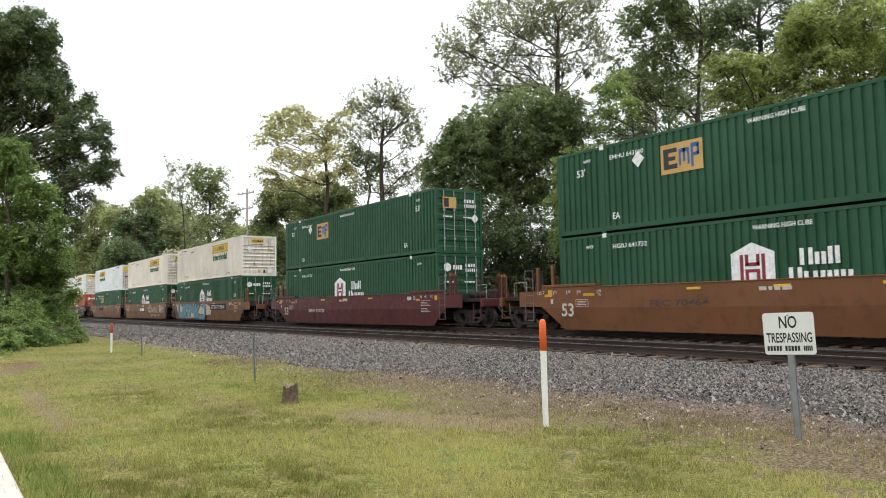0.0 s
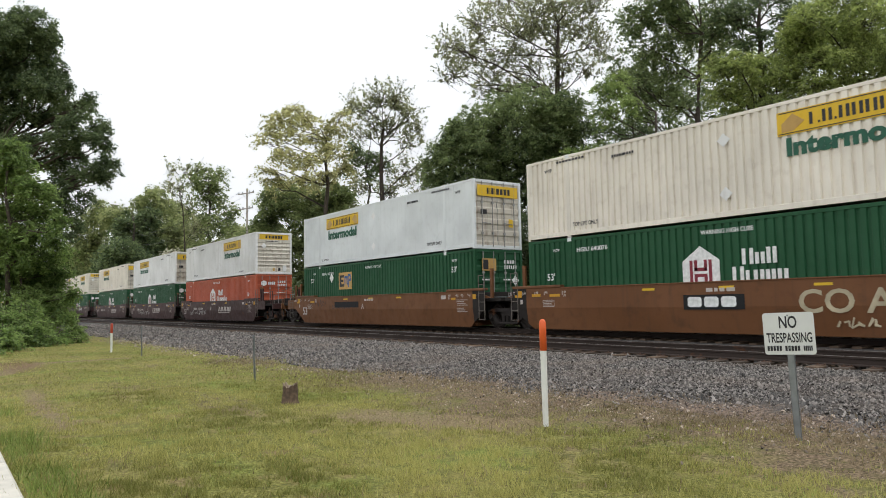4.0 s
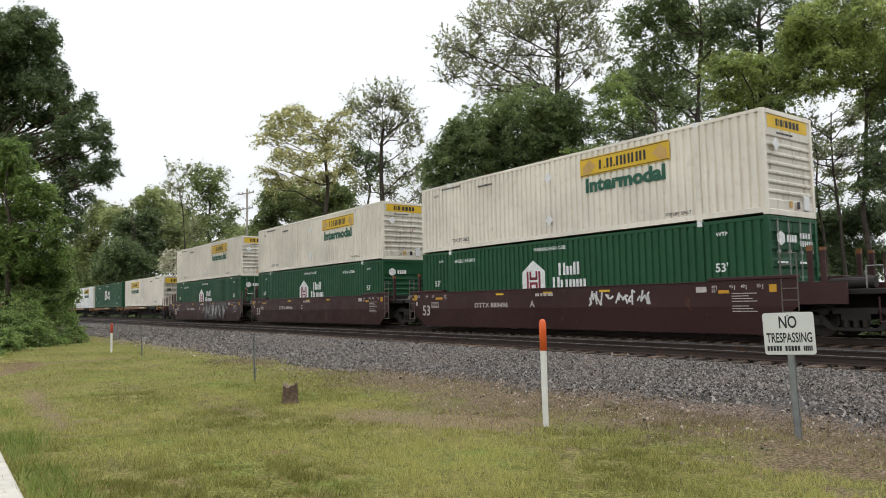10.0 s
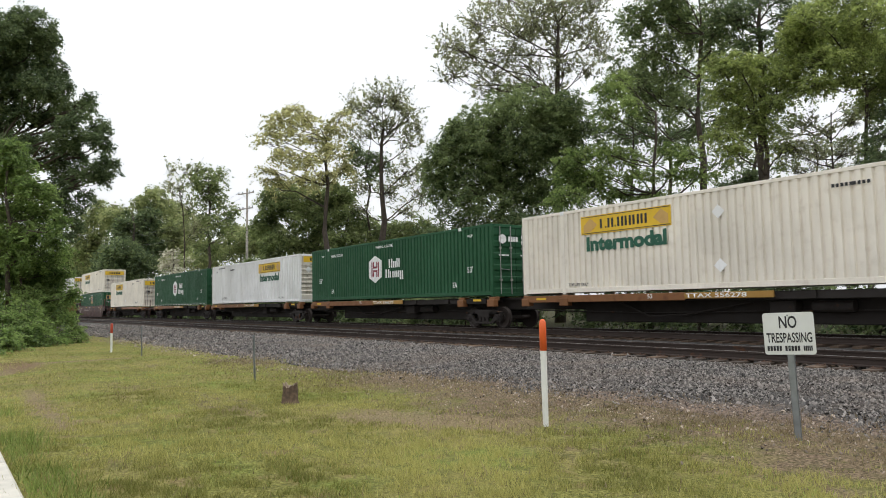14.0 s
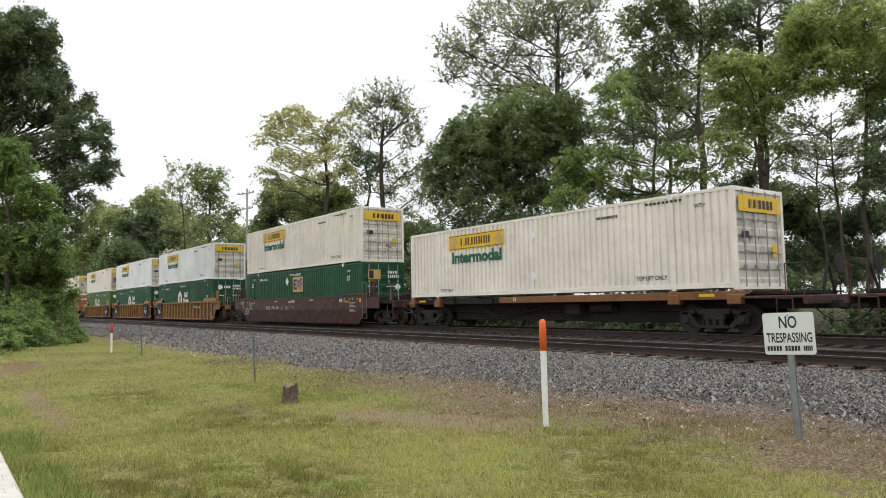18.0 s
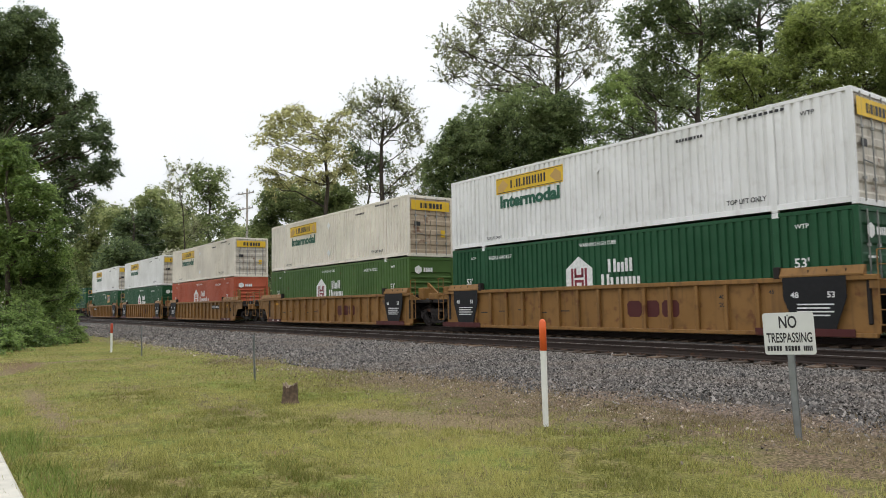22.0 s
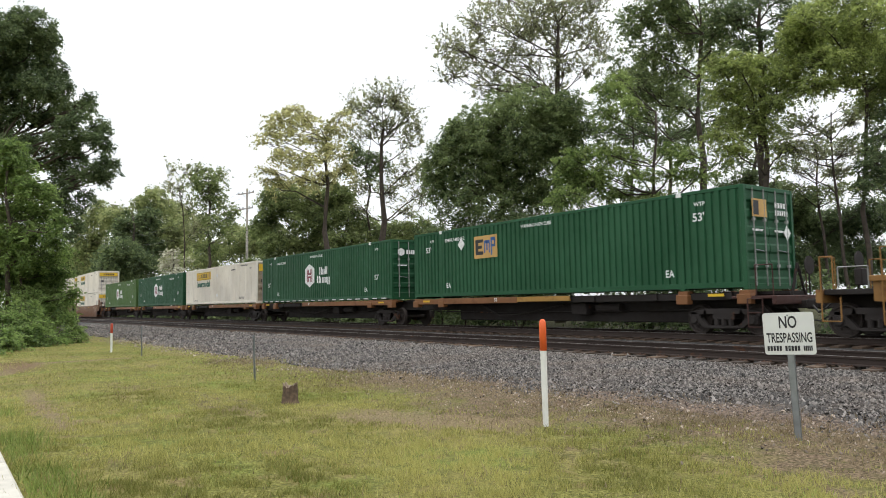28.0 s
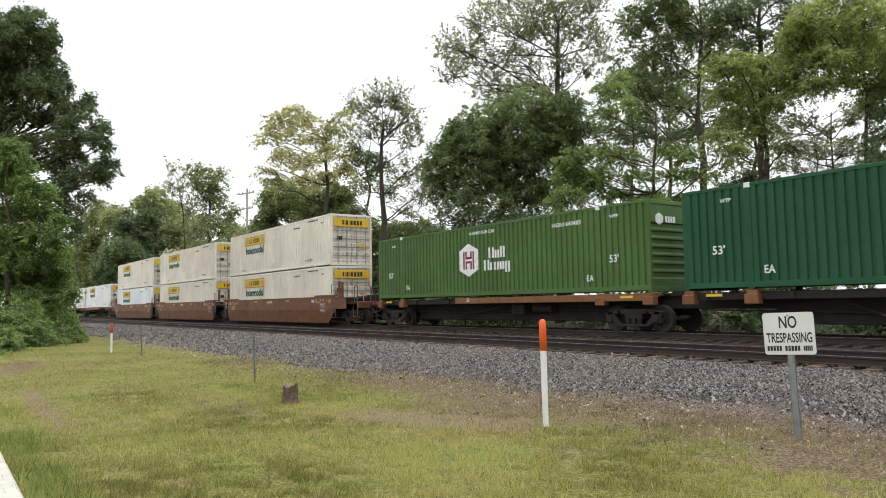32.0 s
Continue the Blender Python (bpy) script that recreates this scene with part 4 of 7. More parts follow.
    ("willow", -54.3, 32.8, "sparse", "fine", 1.8, 0.187, [(-52.7, 30.0, 18.7, 1.31, 1.25), (-55.4, 30.3, 19.8, 0.57, 1.3), (-52.4, 31.6, 19.9, 1.43, 1.38), (-50.9, 32.5, 19.4, 1.31, 1.48), (-51.6, 34.1, 18.4, 1.34, 1.28), (-53.6, 31.6, 17.7, 1.56, 1.05), (-52.6, 32.9, 17.3, 1.56, 1.05), (-51.1, 34.7, 17.2, 0.89, 0.93), (-53.2, 30.3, 16.4, 1.31, 0.8), (-50.8, 33.6, 15.7, 1.42, 0.8), (-52.9, 34.8, 13.6, 1.59, 1.54), (-50.8, 34.9, 11.3, 0.99, 1.5), (-53.9, 33.5, 11.7, 1.13, 1.3), (-55.9, 31.7, 12.3, 1.26, 0.96), (-56.4, 32.0, 10.3, 1.03, 0.72), (-54.2, 35.6, 10.2, 1.27, 0.97)], (-53.1, 32.3, 17.8, 0.36)),
    ("willow", -57.5, 33.4, "shade", "open", 3.1, 0.196, [(-57.8, 32.8, 15.7, 1.42, 1.24), (-58.8, 32.3, 16.4, 0.84, 0.88), (-56.2, 33.7, 14.9, 1.41, 1.22), (-56.7, 33.1, 13.6, 1.05, 0.73), (-57.3, 31.2, 14.1, 0.81, 0.61)], (-56.6, 32.8, 16.3, 0.16)),
    ("thicket", -61.4, 29.8, "mid", "dense", 6.9, 0.199, [(-64.6, 27.8, 12.4, 1.72, 1.54), (-62.2, 29.1, 11.9, 2.17, 1.89), (-61.0, 31.5, 11.8, 1.94, 1.77), (-65.4, 26.9, 10.9, 1.84, 1.41), (-57.8, 31.6, 9.6, 1.63, 1.22), (-61.7, 29.7, 9.7, 3.0, 1.76), (-65.8, 26.5, 9.1, 1.84, 1.15), (-59.6, 34.7, 9.2, 1.83, 0.89), (-56.8, 35.9, 8.4, 2.39, 1.0), (-53.6, 36.7, 8.4, 1.73, 1.21), (-62.5, 26.8, 7.3, 2.36, 1.23), (-63.4, 30.8, 7.7, 3.09, 1.29), (-57.2, 31.2, 7.5, 2.3, 1.2), (-62.5, 25.4, 11.9, 0.94, 0.86), (-61.2, 32.8, 12.3, 1.11, 1.16), (-56.6, 35.2, 7.3, 2.96, 0.87), (-57.2, 32.4, 5.2, 2.9, 1.52), (-60.3, 29.3, 5.1, 2.92, 1.53), (-58.6, 37.0, 5.4, 3.06, 1.6), (-62.9, 25.9, 5.3, 2.64, 1.35), (-54.5, 38.2, 5.3, 2.66, 1.36)], None),
    ("elm", -95.6, 30.6, "mid", "open", 3.9, 0.282, [(-92.5, 28.3, 19.3, 1.8, 1.37), (-95.5, 31.0, 18.4, 1.71, 1.79), (-96.6, 28.8, 18.4, 1.53, 1.25), (-94.4, 30.2, 15.9, 2.02, 1.76), (-92.1, 30.4, 12.6, 1.48, 2.06), (-97.6, 30.3, 12.8, 1.55, 1.8), (-97.7, 30.7, 9.6, 2.07, 1.44), (-93.7, 31.1, 19.3, 1.01, 1.23), (-92.9, 32.8, 14.1, 1.18, 1.58), (-91.2, 31.9, 11.8, 0.99, 1.03)], (-94.4, 29.9, 20.1, 0.23)),
    ("sapling", -94.2, 27.5, "sparse", "fine", 2.3, 0.273, [(-97.8, 25.9, 20.1, 1.01, 0.8), (-91.1, 25.2, 16.9, 0.95, 0.99), (-89.6, 25.5, 19.0, 0.78, 0.57), (-97.0, 28.1, 15.1, 1.02, 1.24), (-92.2, 24.3, 17.0, 0.79, 0.66), (-90.2, 26.9, 11.8, 0.95, 1.32)], (-93.7, 25.9, 18.9, 0.11)),
    ("pine", -156.4, 34.1, "shade", "dense", 7.4, 0.434, [(-160.5, 34.8, 18.7, 4.28, 3.92), (-158.5, 37.7, 21.0, 2.68, 2.8), (-158.4, 37.4, 15.5, 3.47, 3.63), (-151.8, 30.8, 12.5, 4.25, 3.4), (-159.7, 30.3, 10.6, 3.91, 3.27), (-154.5, 34.1, 10.4, 5.14, 3.76)], None),
    ("elm", -174.0, 33.7, "far", "dense", 6.4, 0.475, [(-176.5, 32.0, 24.4, 3.17, 2.71), (-179.7, 30.8, 21.7, 4.37, 3.35), (-162.3, 39.8, 26.0, 3.59, 2.89), (-171.4, 45.2, 24.7, 3.83, 3.08), (-164.1, 37.8, 24.8, 2.21, 1.73), (-165.1, 47.3, 20.3, 4.89, 3.91), (-159.8, 42.2, 18.3, 4.66, 4.3), (-170.2, 43.1, 14.0, 4.92, 4.24), (-167.4, 32.7, 22.4, 3.58, 2.3), (-165.2, 48.7, 15.2, 4.32, 3.62), (-179.2, 29.6, 17.6, 3.75, 3.02), (-180.8, 28.8, 14.4, 4.34, 3.33)], None),
    ("thicket", -102.3, 38.5, "far", "dense", 6.0, 0.312, [(-101.6, 36.5, 10.8, 3.13, 2.12), (-104.8, 39.9, 11.7, 3.27, 2.41), (-106.8, 36.2, 10.0, 2.29, 1.6), (-97.7, 39.3, 11.6, 3.27, 2.28), (-109.9, 32.4, 8.7, 4.79, 1.6), (-103.1, 37.9, 12.8, 2.26, 1.38)], None),
    ("elm", -221.3, 36.9, "mid", "dense", 6.0, 0.594, [(-227.3, 33.8, 15.3, 5.78, 4.91), (-220.6, 28.8, 10.7, 7.61, 6.15), (-214.4, 36.8, 15.4, 6.92, 6.15), (-217.6, 43.5, 13.2, 8.04, 6.35), (-214.0, 34.0, 9.9, 7.52, 4.47)], None),
    ("dogwood", -83.0, 22.4, "flower", "dense", 3.7, 0.238, [(-83.8, 22.1, 8.0, 1.0, 0.6), (-83.7, 22.9, 7.0, 1.15, 0.6), (-86.1, 22.6, 6.4, 1.03, 0.54), (-80.2, 22.3, 5.8, 0.69, 0.43)], None),
    ("locust", -31.1, 42.4, "dark", "open", 2.1, 0.149, [(-30.4, 38.7, 17.4, 2.15, 1.8), (-29.1, 40.7, 16.3, 2.15, 1.8), (-29.1, 43.9, 16.4, 1.79, 1.87), (-26.8, 44.4, 14.3, 1.94, 1.58), (-30.0, 39.9, 13.7, 2.15, 1.35), (-29.2, 43.2, 13.2, 1.99, 1.29), (-32.0, 39.2, 12.7, 1.98, 1.2), (-27.1, 44.6, 11.2, 1.95, 1.0), (-26.1, 46.8, 14.5, 1.76, 1.61), (-25.5, 50.5, 16.5, 1.82, 1.14)], (-29.8, 42.3, 16.7, 0.2)),
    ("elm", -28.7, 49.2, "mid", "open", 1.6, 0.154, [(-28.7, 47.1, 19.4, 2.08, 1.93), (-26.8, 48.4, 18.2, 2.05, 1.66), (-30.3, 46.8, 21.6, 1.89, 2.23), (-25.2, 50.2, 18.5, 2.04, 1.42), (-24.3, 53.1, 17.5, 2.07, 0.87), (-22.1, 55.1, 16.0, 2.05, 0.86), (-30.2, 43.9, 21.7, 2.06, 1.91), (-23.5, 57.1, 20.7, 2.39, 2.0), (-23.7, 50.7, 20.2, 2.01, 1.87)], (-27.2, 48.8, 19.3, 0.21)),
    ("sapling", -16.0, 34.2, "mid", "open", 3.0, 0.098, [(-16.8, 32.4, 7.7, 0.82, 0.31), (-15.7, 32.8, 8.6, 0.86, 0.3), (-14.4, 33.3, 8.5, 0.84, 0.29), (-14.7, 35.7, 8.3, 0.74, 0.4), (-15.3, 33.3, 6.4, 1.14, 0.36), (-16.2, 32.1, 6.5, 1.0, 0.3), (-14.4, 35.3, 6.8, 0.72, 0.49), (-16.7, 32.8, 9.8, 0.65, 0.37), (-17.5, 33.3, 9.5, 0.55, 0.32), (-15.2, 34.4, 7.4, 0.76, 0.24), (-15.2, 36.4, 10.4, 0.79, 0.25)], (-15.9, 33.3, 9.0, 0.08)),
    ("thicket", -29.7, 27.4, "shade", "dense", 4.6, 0.119, [(-28.2, 26.3, 4.8, 2.38, 1.78), (-29.8, 24.7, 4.5, 2.03, 1.51), (-27.6, 29.2, 4.7, 1.76, 2.2), (-32.7, 23.8, 4.9, 1.98, 1.35), (-28.7, 26.6, 3.0, 2.75, 1.01), (-30.1, 24.5, 2.9, 2.4, 0.9), (-27.6, 28.6, 2.8, 2.08, 1.02)], None),
    ("oak", -53.9, 2.7, "oak", "round", 6.9, 0.134, [(-49.9, 3.4, 18.6, 1.53, 1.61), (-49.5, 4.7, 19.3, 1.31, 1.32), (-49.4, 5.5, 18.4, 0.75, 1.03), (-52.8, 4.5, 18.3, 1.63, 1.18), (-50.3, 5.7, 17.0, 1.05, 1.04), (-52.7, 3.9, 16.2, 1.85, 1.38), (-49.1, 5.1, 15.3, 1.3, 1.01), (-50.0, 6.3, 15.4, 0.96, 1.15), (-51.2, 6.8, 14.4, 0.79, 0.7), (-51.6, 4.4, 14.2, 1.58, 0.78), (-52.2, 6.1, 14.2, 1.29, 0.7), (-50.6, 7.9, 14.8, 0.69, 0.64), (-48.4, 7.8, 14.8, 0.47, 0.46), (-47.6, 6.8, 13.1, 0.83, 0.65), (-49.6, 8.7, 13.1, 0.73, 0.9), (-47.8, 7.5, 12.1, 1.11, 0.51), (-48.1, 6.3, 11.9, 1.06, 0.75), (-52.1, 5.2, 12.5, 1.12, 0.64), (-49.9, 9.0, 12.2, 0.59, 0.43), (-52.0, 6.1, 11.3, 1.33, 0.7), (-51.6, 7.4, 11.6, 0.89, 0.54), (-47.4, 8.6, 10.6, 0.93, 0.51), (-47.5, 7.8, 10.0, 1.2, 0.6), (-47.2, 8.5, 9.6, 0.56, 0.4), (-52.0, 7.2, 10.4, 1.14, 0.65), (-49.0, 6.1, 9.0, 1.07, 0.61), (-48.2, 7.6, 8.6, 0.56, 0.41), (-48.2, 6.8, 7.8, 0.74, 0.4), (-48.6, 6.3, 8.4, 0.55, 0.4), (-48.3, 6.9, 7.2, 0.55, 0.4), (-49.3, 7.5, 6.7, 0.47, 0.36), (-48.8, 7.0, 6.0, 0.61, 0.3), (-51.7, 2.5, 17.2, 1.88, 3.08), (-54.8, 2.5, 13.9, 1.98, 2.69), (-50.5, 4.1, 11.7, 1.3, 0.86), (-49.5, 9.6, 10.5, 0.25, 0.21)], (-52.2, 2.8, 19.2, 0.51)),
    ("cherry", -39.9, 3.2, "leafy", "open", 7.7, 0.101, [(-39.6, 2.9, 9.4, 0.73, 0.57), (-39.6, 3.2, 8.7, 0.85, 0.6), (-40.6, 2.8, 8.0, 1.17, 0.84), (-38.3, 3.6, 7.4, 0.71, 0.59), (-39.0, 4.4, 7.3, 0.49, 0.45), (-40.6, 3.4, 6.6, 1.18, 0.62), (-39.8, 4.6, 6.4, 0.62, 0.55), (-37.3, 4.8, 5.6, 0.41, 0.46), (-39.5, 4.0, 5.4, 1.04, 0.57), (-40.1, 3.0, 5.1, 1.16, 0.76), (-38.4, 4.8, 4.8, 0.48, 0.5), (-41.8, 2.0, 7.5, 0.94, 1.96)], (-39.4, 2.8, 9.2, 0.14)),
    ("cherry", -40.7, 3.7, "leafy", "open", 7.7, 0.104, [(-40.3, 4.1, 4.2, 1.24, 0.65), (-39.6, 5.3, 4.3, 0.41, 0.52), (-42.1, 3.3, 3.4, 1.27, 0.93), (-41.2, 4.7, 3.2, 0.96, 0.8), (-40.7, 5.4, 3.4, 0.45, 0.53), (-40.1, 3.9, 2.1, 1.38, 0.77), (-41.2, 5.1, 2.2, 0.77, 0.6), (-41.4, 2.2, 4.3, 1.23, 1.93), (-38.7, 5.6, 2.3, 0.37, 0.38), (-39.4, 3.3, 4.2, 0.9, 0.63), (-40.3, 4.4, 1.3, 1.06, 0.58), (-38.5, 5.2, 1.1, 0.66, 0.44), (-38.5, 5.8, 0.5, 0.4, 0.29), (-41.3, 3.6, 0.7, 1.5, 0.59), (-40.6, 5.2, 1.8, 0.76, 0.6), (-41.1, 4.7, 0.3, 1.08, 0.4)], (-40.5, 3.6, 4.9, 0.11)),
]
for i, row in enumerate(TREES):
    build_tree(*row, seed=100 + i)


def build_shrub_row(x0, x1, ya, yb, h0, h1, gap, seed):
    rnd = random.Random(seed)
    x = x0
    while x < x1:
        y = rnd.uniform(ya, yb)
        h = rnd.uniform(h0, h1)
        blobs = [(x + rnd.uniform(-1.4, 1.4), y + rnd.uniform(-0.8, 0.8), h * rnd.uniform(0.2, 0.75), rnd.uniform(1.0, 1.6), h * 0.26) for _ in range(4)]
        build_tree("shrub", x, y, rnd.choice(("shade", "dark", "shade", "oak")), "dense", 2.6, max(0.16, 0.0046 * math.hypot(x, y)), blobs, None, seed + int(x))
        x += rnd.uniform(0.75, 1.25) * gap


build_shrub_row(-190, 0, 25.4, 27.8, 1.8, 3.2, 3.6, 900)
build_shrub_row(-110, -30, 31, 35, 4.5, 7.0, 3.8, 1300)
for i, (x, y, h, w) in enumerate(((-33.4, 3.2, 1.1, 0.9), (-35.2, 4.5, 0.7, 0.6), (-30.5, 1.6, 1.0, 1.0), (-36.6, 3.1, 2.0, 1.0), (-28.0, 0.6, 1.2, 1.1), (-33.8, 2.0, 1.6, 1.1))):
    build_tree("bush", x, y, "leafy", "open", 5.0, 0.10, [(x, y, h * 0.5, w, h * 0.45), (x - 0.5, y + 0.5, h * 0.8, w * 0.7, h * 0.3), (x + 0.6, y - 0.3, h * 0.35, w * 0.8, h * 0.3), (x + 0.2, y + 0.7, h * 0.3, w * 0.6, h * 0.3)], None, 500 + i)


# ---- beside the track ----
def build_marker(x, y, h, cap, cap_mat, lean, label):
    post = thing("marker_post", label, "marker post", "marker posts", at=pose(x, y, lie(x, y) - 0.02, 0, lean, 0))
    part("tube", Shape().lathe([(-0.1, 0.034), (h - cap, 0.038)], "z", (0, 0, 0), 16), M["post_white"], post, smooth=False)
    part("cap", Shape().lathe([(h - cap - 0.02, 0.042), (h - 0.05, 0.042), (h - 0.02, 0.033), (h - 0.003, 0.016)], "z", (0, 0, 0), 16), cap_mat, post, "coloured plastic cap sleeve", True)


build_marker(-6.19, 6.0, 1.30, 0.36, M["post_orange"], -0.3, "white plastic marker post with an orange top")
build_marker(-26.29, 5.06, 1.02, 0.32, M["red_cap"], 1.5, "white plastic marker post with a faded red top")


def build_stake(x, y, h, lean):
    post = thing("steel_stake", "slim galvanised steel stake in the grass", "post", "steel stakes", at=pose(x, y, lie(x, y), lean, 0, 35))
    part("channel", Shape().box(-0.018, 0.018, -0.004, 0.004, -0.2, h).box(-0.018, -0.013, -0.016, 0.0, -0.2, h).box(0.013, 0.018, -0.016, 0.0, -0.2, h), M["galv"], post)


build_stake(-13.56, 5.24, 0.89, 2.5)
build_stake(-23.56, 5.42, 0.92, 1.0)


def build_stump():
    """A ragged old stump: fluted flanks, a split and broken top."""
    rnd = random.Random(3)
    x, y = -10.09, 4.46
    st = thing("tree_stump", "short weathered brown stump with a ragged split top", "stump", at=pose(x, y, lie(x, y)))
    v, f, k = [], [], 30
    rough = [rnd.uniform(-1, 1) for _ in range(k)]
    levels = ((-0.08, 0.155), (0.0, 0.135), (0.06, 0.12), (0.14, 0.112), (0.22, 0.108), (0.29, 0.108))
    for i, (z, r) in enumerate(levels):
        for j in range(k):
            a = math.tau * j / k
            q = r * (1 + 0.09 * math.sin(3 * a + 0.6) + 0.07 * rough[j] + rnd.uniform(-0.03, 0.03))
            v.append((q * math.cos(a), q * math.sin(a), z + ((0.03 * rough[(j * 7) % k] + 0.025 * math.sin(2 * a)) if i == 5 else 0)))
        if i:
            f += [((i - 1) * k + j, (i - 1) * k + (j + 1) % k, i * k + (j + 1) % k, i * k + j) for j in range(k)]
    part("bark", Shape().add(v, f), M["stump_bark"], st)
    rim = v[-k:]
    inner = [(0.55 * p, 0.55 * q, 0.255 + 0.03 * rough[(j * 11) % k]) for j, (p, q, _) in enumerate(rim)]
    part("cut_top", Shape().add(rim + inner + [(0.01, 0, 0.25)], [(j, (j + 1) % k, k + (j + 1) % k, k + j) for j in range(k)] + [(k + j, k + (j + 1) % k, 2 * k) for j in range(k)]), M["cut"], st, "grey weathered broken wood")
    part("splinter", Shape().prism([(0.0, 0.0), (0.045, 0.0), (0.03, 0.12), (0.012, 0.135)], -0.02, 0.0), M["cut"], st, "pale upright splinter").matrix_basis = pose(-0.03, -0.098, 0.19, 6, 0, 20)


build_stump()


def build_sign():
    sg = thing("warning_sign", "white metal sign with black lettering on a steel post", "sign", at=pose(-3.83, 7.32, 0.0, 0, -1.8, 18))
    part("post", Shape().box(-0.034, 0.034, 0.0, 0.006, -0.2, 1.31).box(-0.034, -0.028, 0.0, 0.034, -0.2, 1.31).box(0.028, 0.034, 0.0, 0.034, -0.2, 1.31), M["galv"], sg, "galvanised steel channel post")
    w, z0, z1, r = 0.246, 0.89, 1.33, 0.03
    outline = []
    for cx, cz, a0 in ((w - r, z0 + r, -90), (w - r, z1 - r, 0), (-w + r, z1 - r, 90), (-w + r, z0 + r, 180)):
        outline += [(cx + r * math.cos(radians(a0 + 22.5 * i)), cz + r * math.sin(radians(a0 + 22.5 * i))) for i in range(5)]
    plate = part("plate", Shape().prism(outline, -0.008, -0.002), M["sign"], sg)
    for txt, x, z, h, wd in (("NO", -0.088, 1.165, 0.13, 0.172), ("TRESPASSING", -0.218, 1.015, 0.105, 0.436)):
        lettering(txt, M["ink"], plate, x, -0.0105, z, h, wd, label="black lettering")
    for x0, x1 in ((-0.218, -0.07), (-0.045, 0.105), (0.13, 0.218)):
        n = 8 if x1 - x0 > 0.15 else 5
        for i in range(n):
            d = (x1 - x0) / n
            bar("line_bar", M["ink"], plate, x0 + i * d, -0.0085, 0.93, d * 0.72, 0.052)
    for z in (0.96, 1.30):
        part("bolt", Shape().lathe([(-0.016, 0.008), (-0.008, 0.010)], "y", (0, 0, z), 8), M["galv"], plate)


build_sign()

kerb = thing("kerb", "pale concrete kerb at the lawn's edge", "kerb", kind="structure")
for i in range(5):
    part("kerb_block", Shape().box(-15 + 2.4 * i, -12.61 + 2.4 * i, 0.18, 0.62, -0.1, 0.10, 0.02), M["concrete"], kerb)


def build_pole():
    x, y, h = -73.0, 27.3, 14.2
    p = thing("utility_pole", "grey wooden utility pole with two crossarms", "utility pole", at=pose(x, y, 0, 0, 0, 20))
    part("pole", Shape().rod((0, 0, -0.3), (0, 0, h), 0.17, 0.11, 10), M["pole"], p, smooth=True)
    for z, w in ((h - 0.55, 1.25), (h - 2.2, 1.1)):
        arm = part("crossarm", Shape().box(-w, w, -0.2, -0.08, z - 0.06, z + 0.06, 0.01), M["pole"], p)
        for k in (-0.92, -0.45, 0.45, 0.92):
            part("insulator", Shape().lathe([(0.06, 0.03), (0.12, 0.07), (0.2, 0.06), (0.26, 0.03)], "z", (k * w, -0.14, z), 8), M["galv"], arm)
        part("brace", Shape().rod((-0.6, -0.12, z), (0, -0.12, z - 0.6), 0.015).rod((0.6, -0.12, z), (0, -0.12, z - 0.6), 0.015), M["galv"], p)
    for k, z, w in ((-0.92, h - 0.3, 1.25), (0.92, h - 0.3, 1.25), (0.45, h - 1.95, 1.1)):
        a, b = Vector((x + k * w * 0.94, y + k * w * 0.34, z)), Vector((x - 60, y + 2 + k, z + 0.6))
        pts = [a.lerp(b, i / 12) - Vector((0, 0, 1.1 * (1 - (i / 6 - 1) ** 2))) for i in range(13)]
        wire = new("power_line", Shape().path(pts, 0.016, 5).mesh("power_line", M["wire"]))
        tagged(wire, "thin dark overhead power line on the pole", "cable", "power lines")


build_pole()

# ---- containers ----
L, W, H = 16.154, 2.591, 2.896
HL, HW = L / 2, W / 2
POST = 6.02          # the lifting posts stand 40 ft apart
GEO = {}


def once(key, make):
    if key not in GEO:
        GEO[key] = make()
    return GEO[key]


def ribs(x0, x1, z0, z1, y, side, pitch=0.25, deep=0.044):
    """A corrugated wall panel along x; side is -1 or 1 for the way that it faces."""
    k = max(1, round((x1 - x0) / pitch))
    d = (x1 - x0) / k
    xs = []
    for i in range(k):
        a = x0 + i * d
        xs += [(a, 0), (a + 0.56 * d, 0), (a + 0.65 * d, deep), (a + 0.91 * d, deep)]
    xs.append((x1, 0))
    v = [(x, side * (y - o), z) for x, o in xs for z in (z0, z1)]
    f = [(2 * i, 2 * i + 2, 2 * i + 3, 2 * i + 1) for i in range(len(xs) - 1)]
    if side > 0:
        f = [q[::-1] for q in f]
    return Shape().add(v, f)


def side_panel(side, smooth, deep=0.044):
    if not smooth:
        return ribs(-HL + 0.14, HL - 0.14, 0.17, H - 0.09, HW - 0.008, side, 0.25, deep)
    xs = []
    k = 13
    for i in range(k):          # flat sheets with narrow seams between
        a, b = -HL + 0.14 + (L - 0.28) * i / k, -HL + 0.14 + (L - 0.28) * (i + 1) / k
        xs += [(a, 0.012), (a + 0.012, 0), (b - 0.012, 0), (b, 0.012)]
    v = [(x, side * (HW - 0.010 - o), z) for x, o in xs for z in (0.17, H - 0.09)]
    f = [(2 * i, 2 * i + 2, 2 * i + 3, 2 * i + 1) for i in range(len(xs) - 1)]
    return Shape().add(v, f if side < 0 else [q[::-1] for q in f])


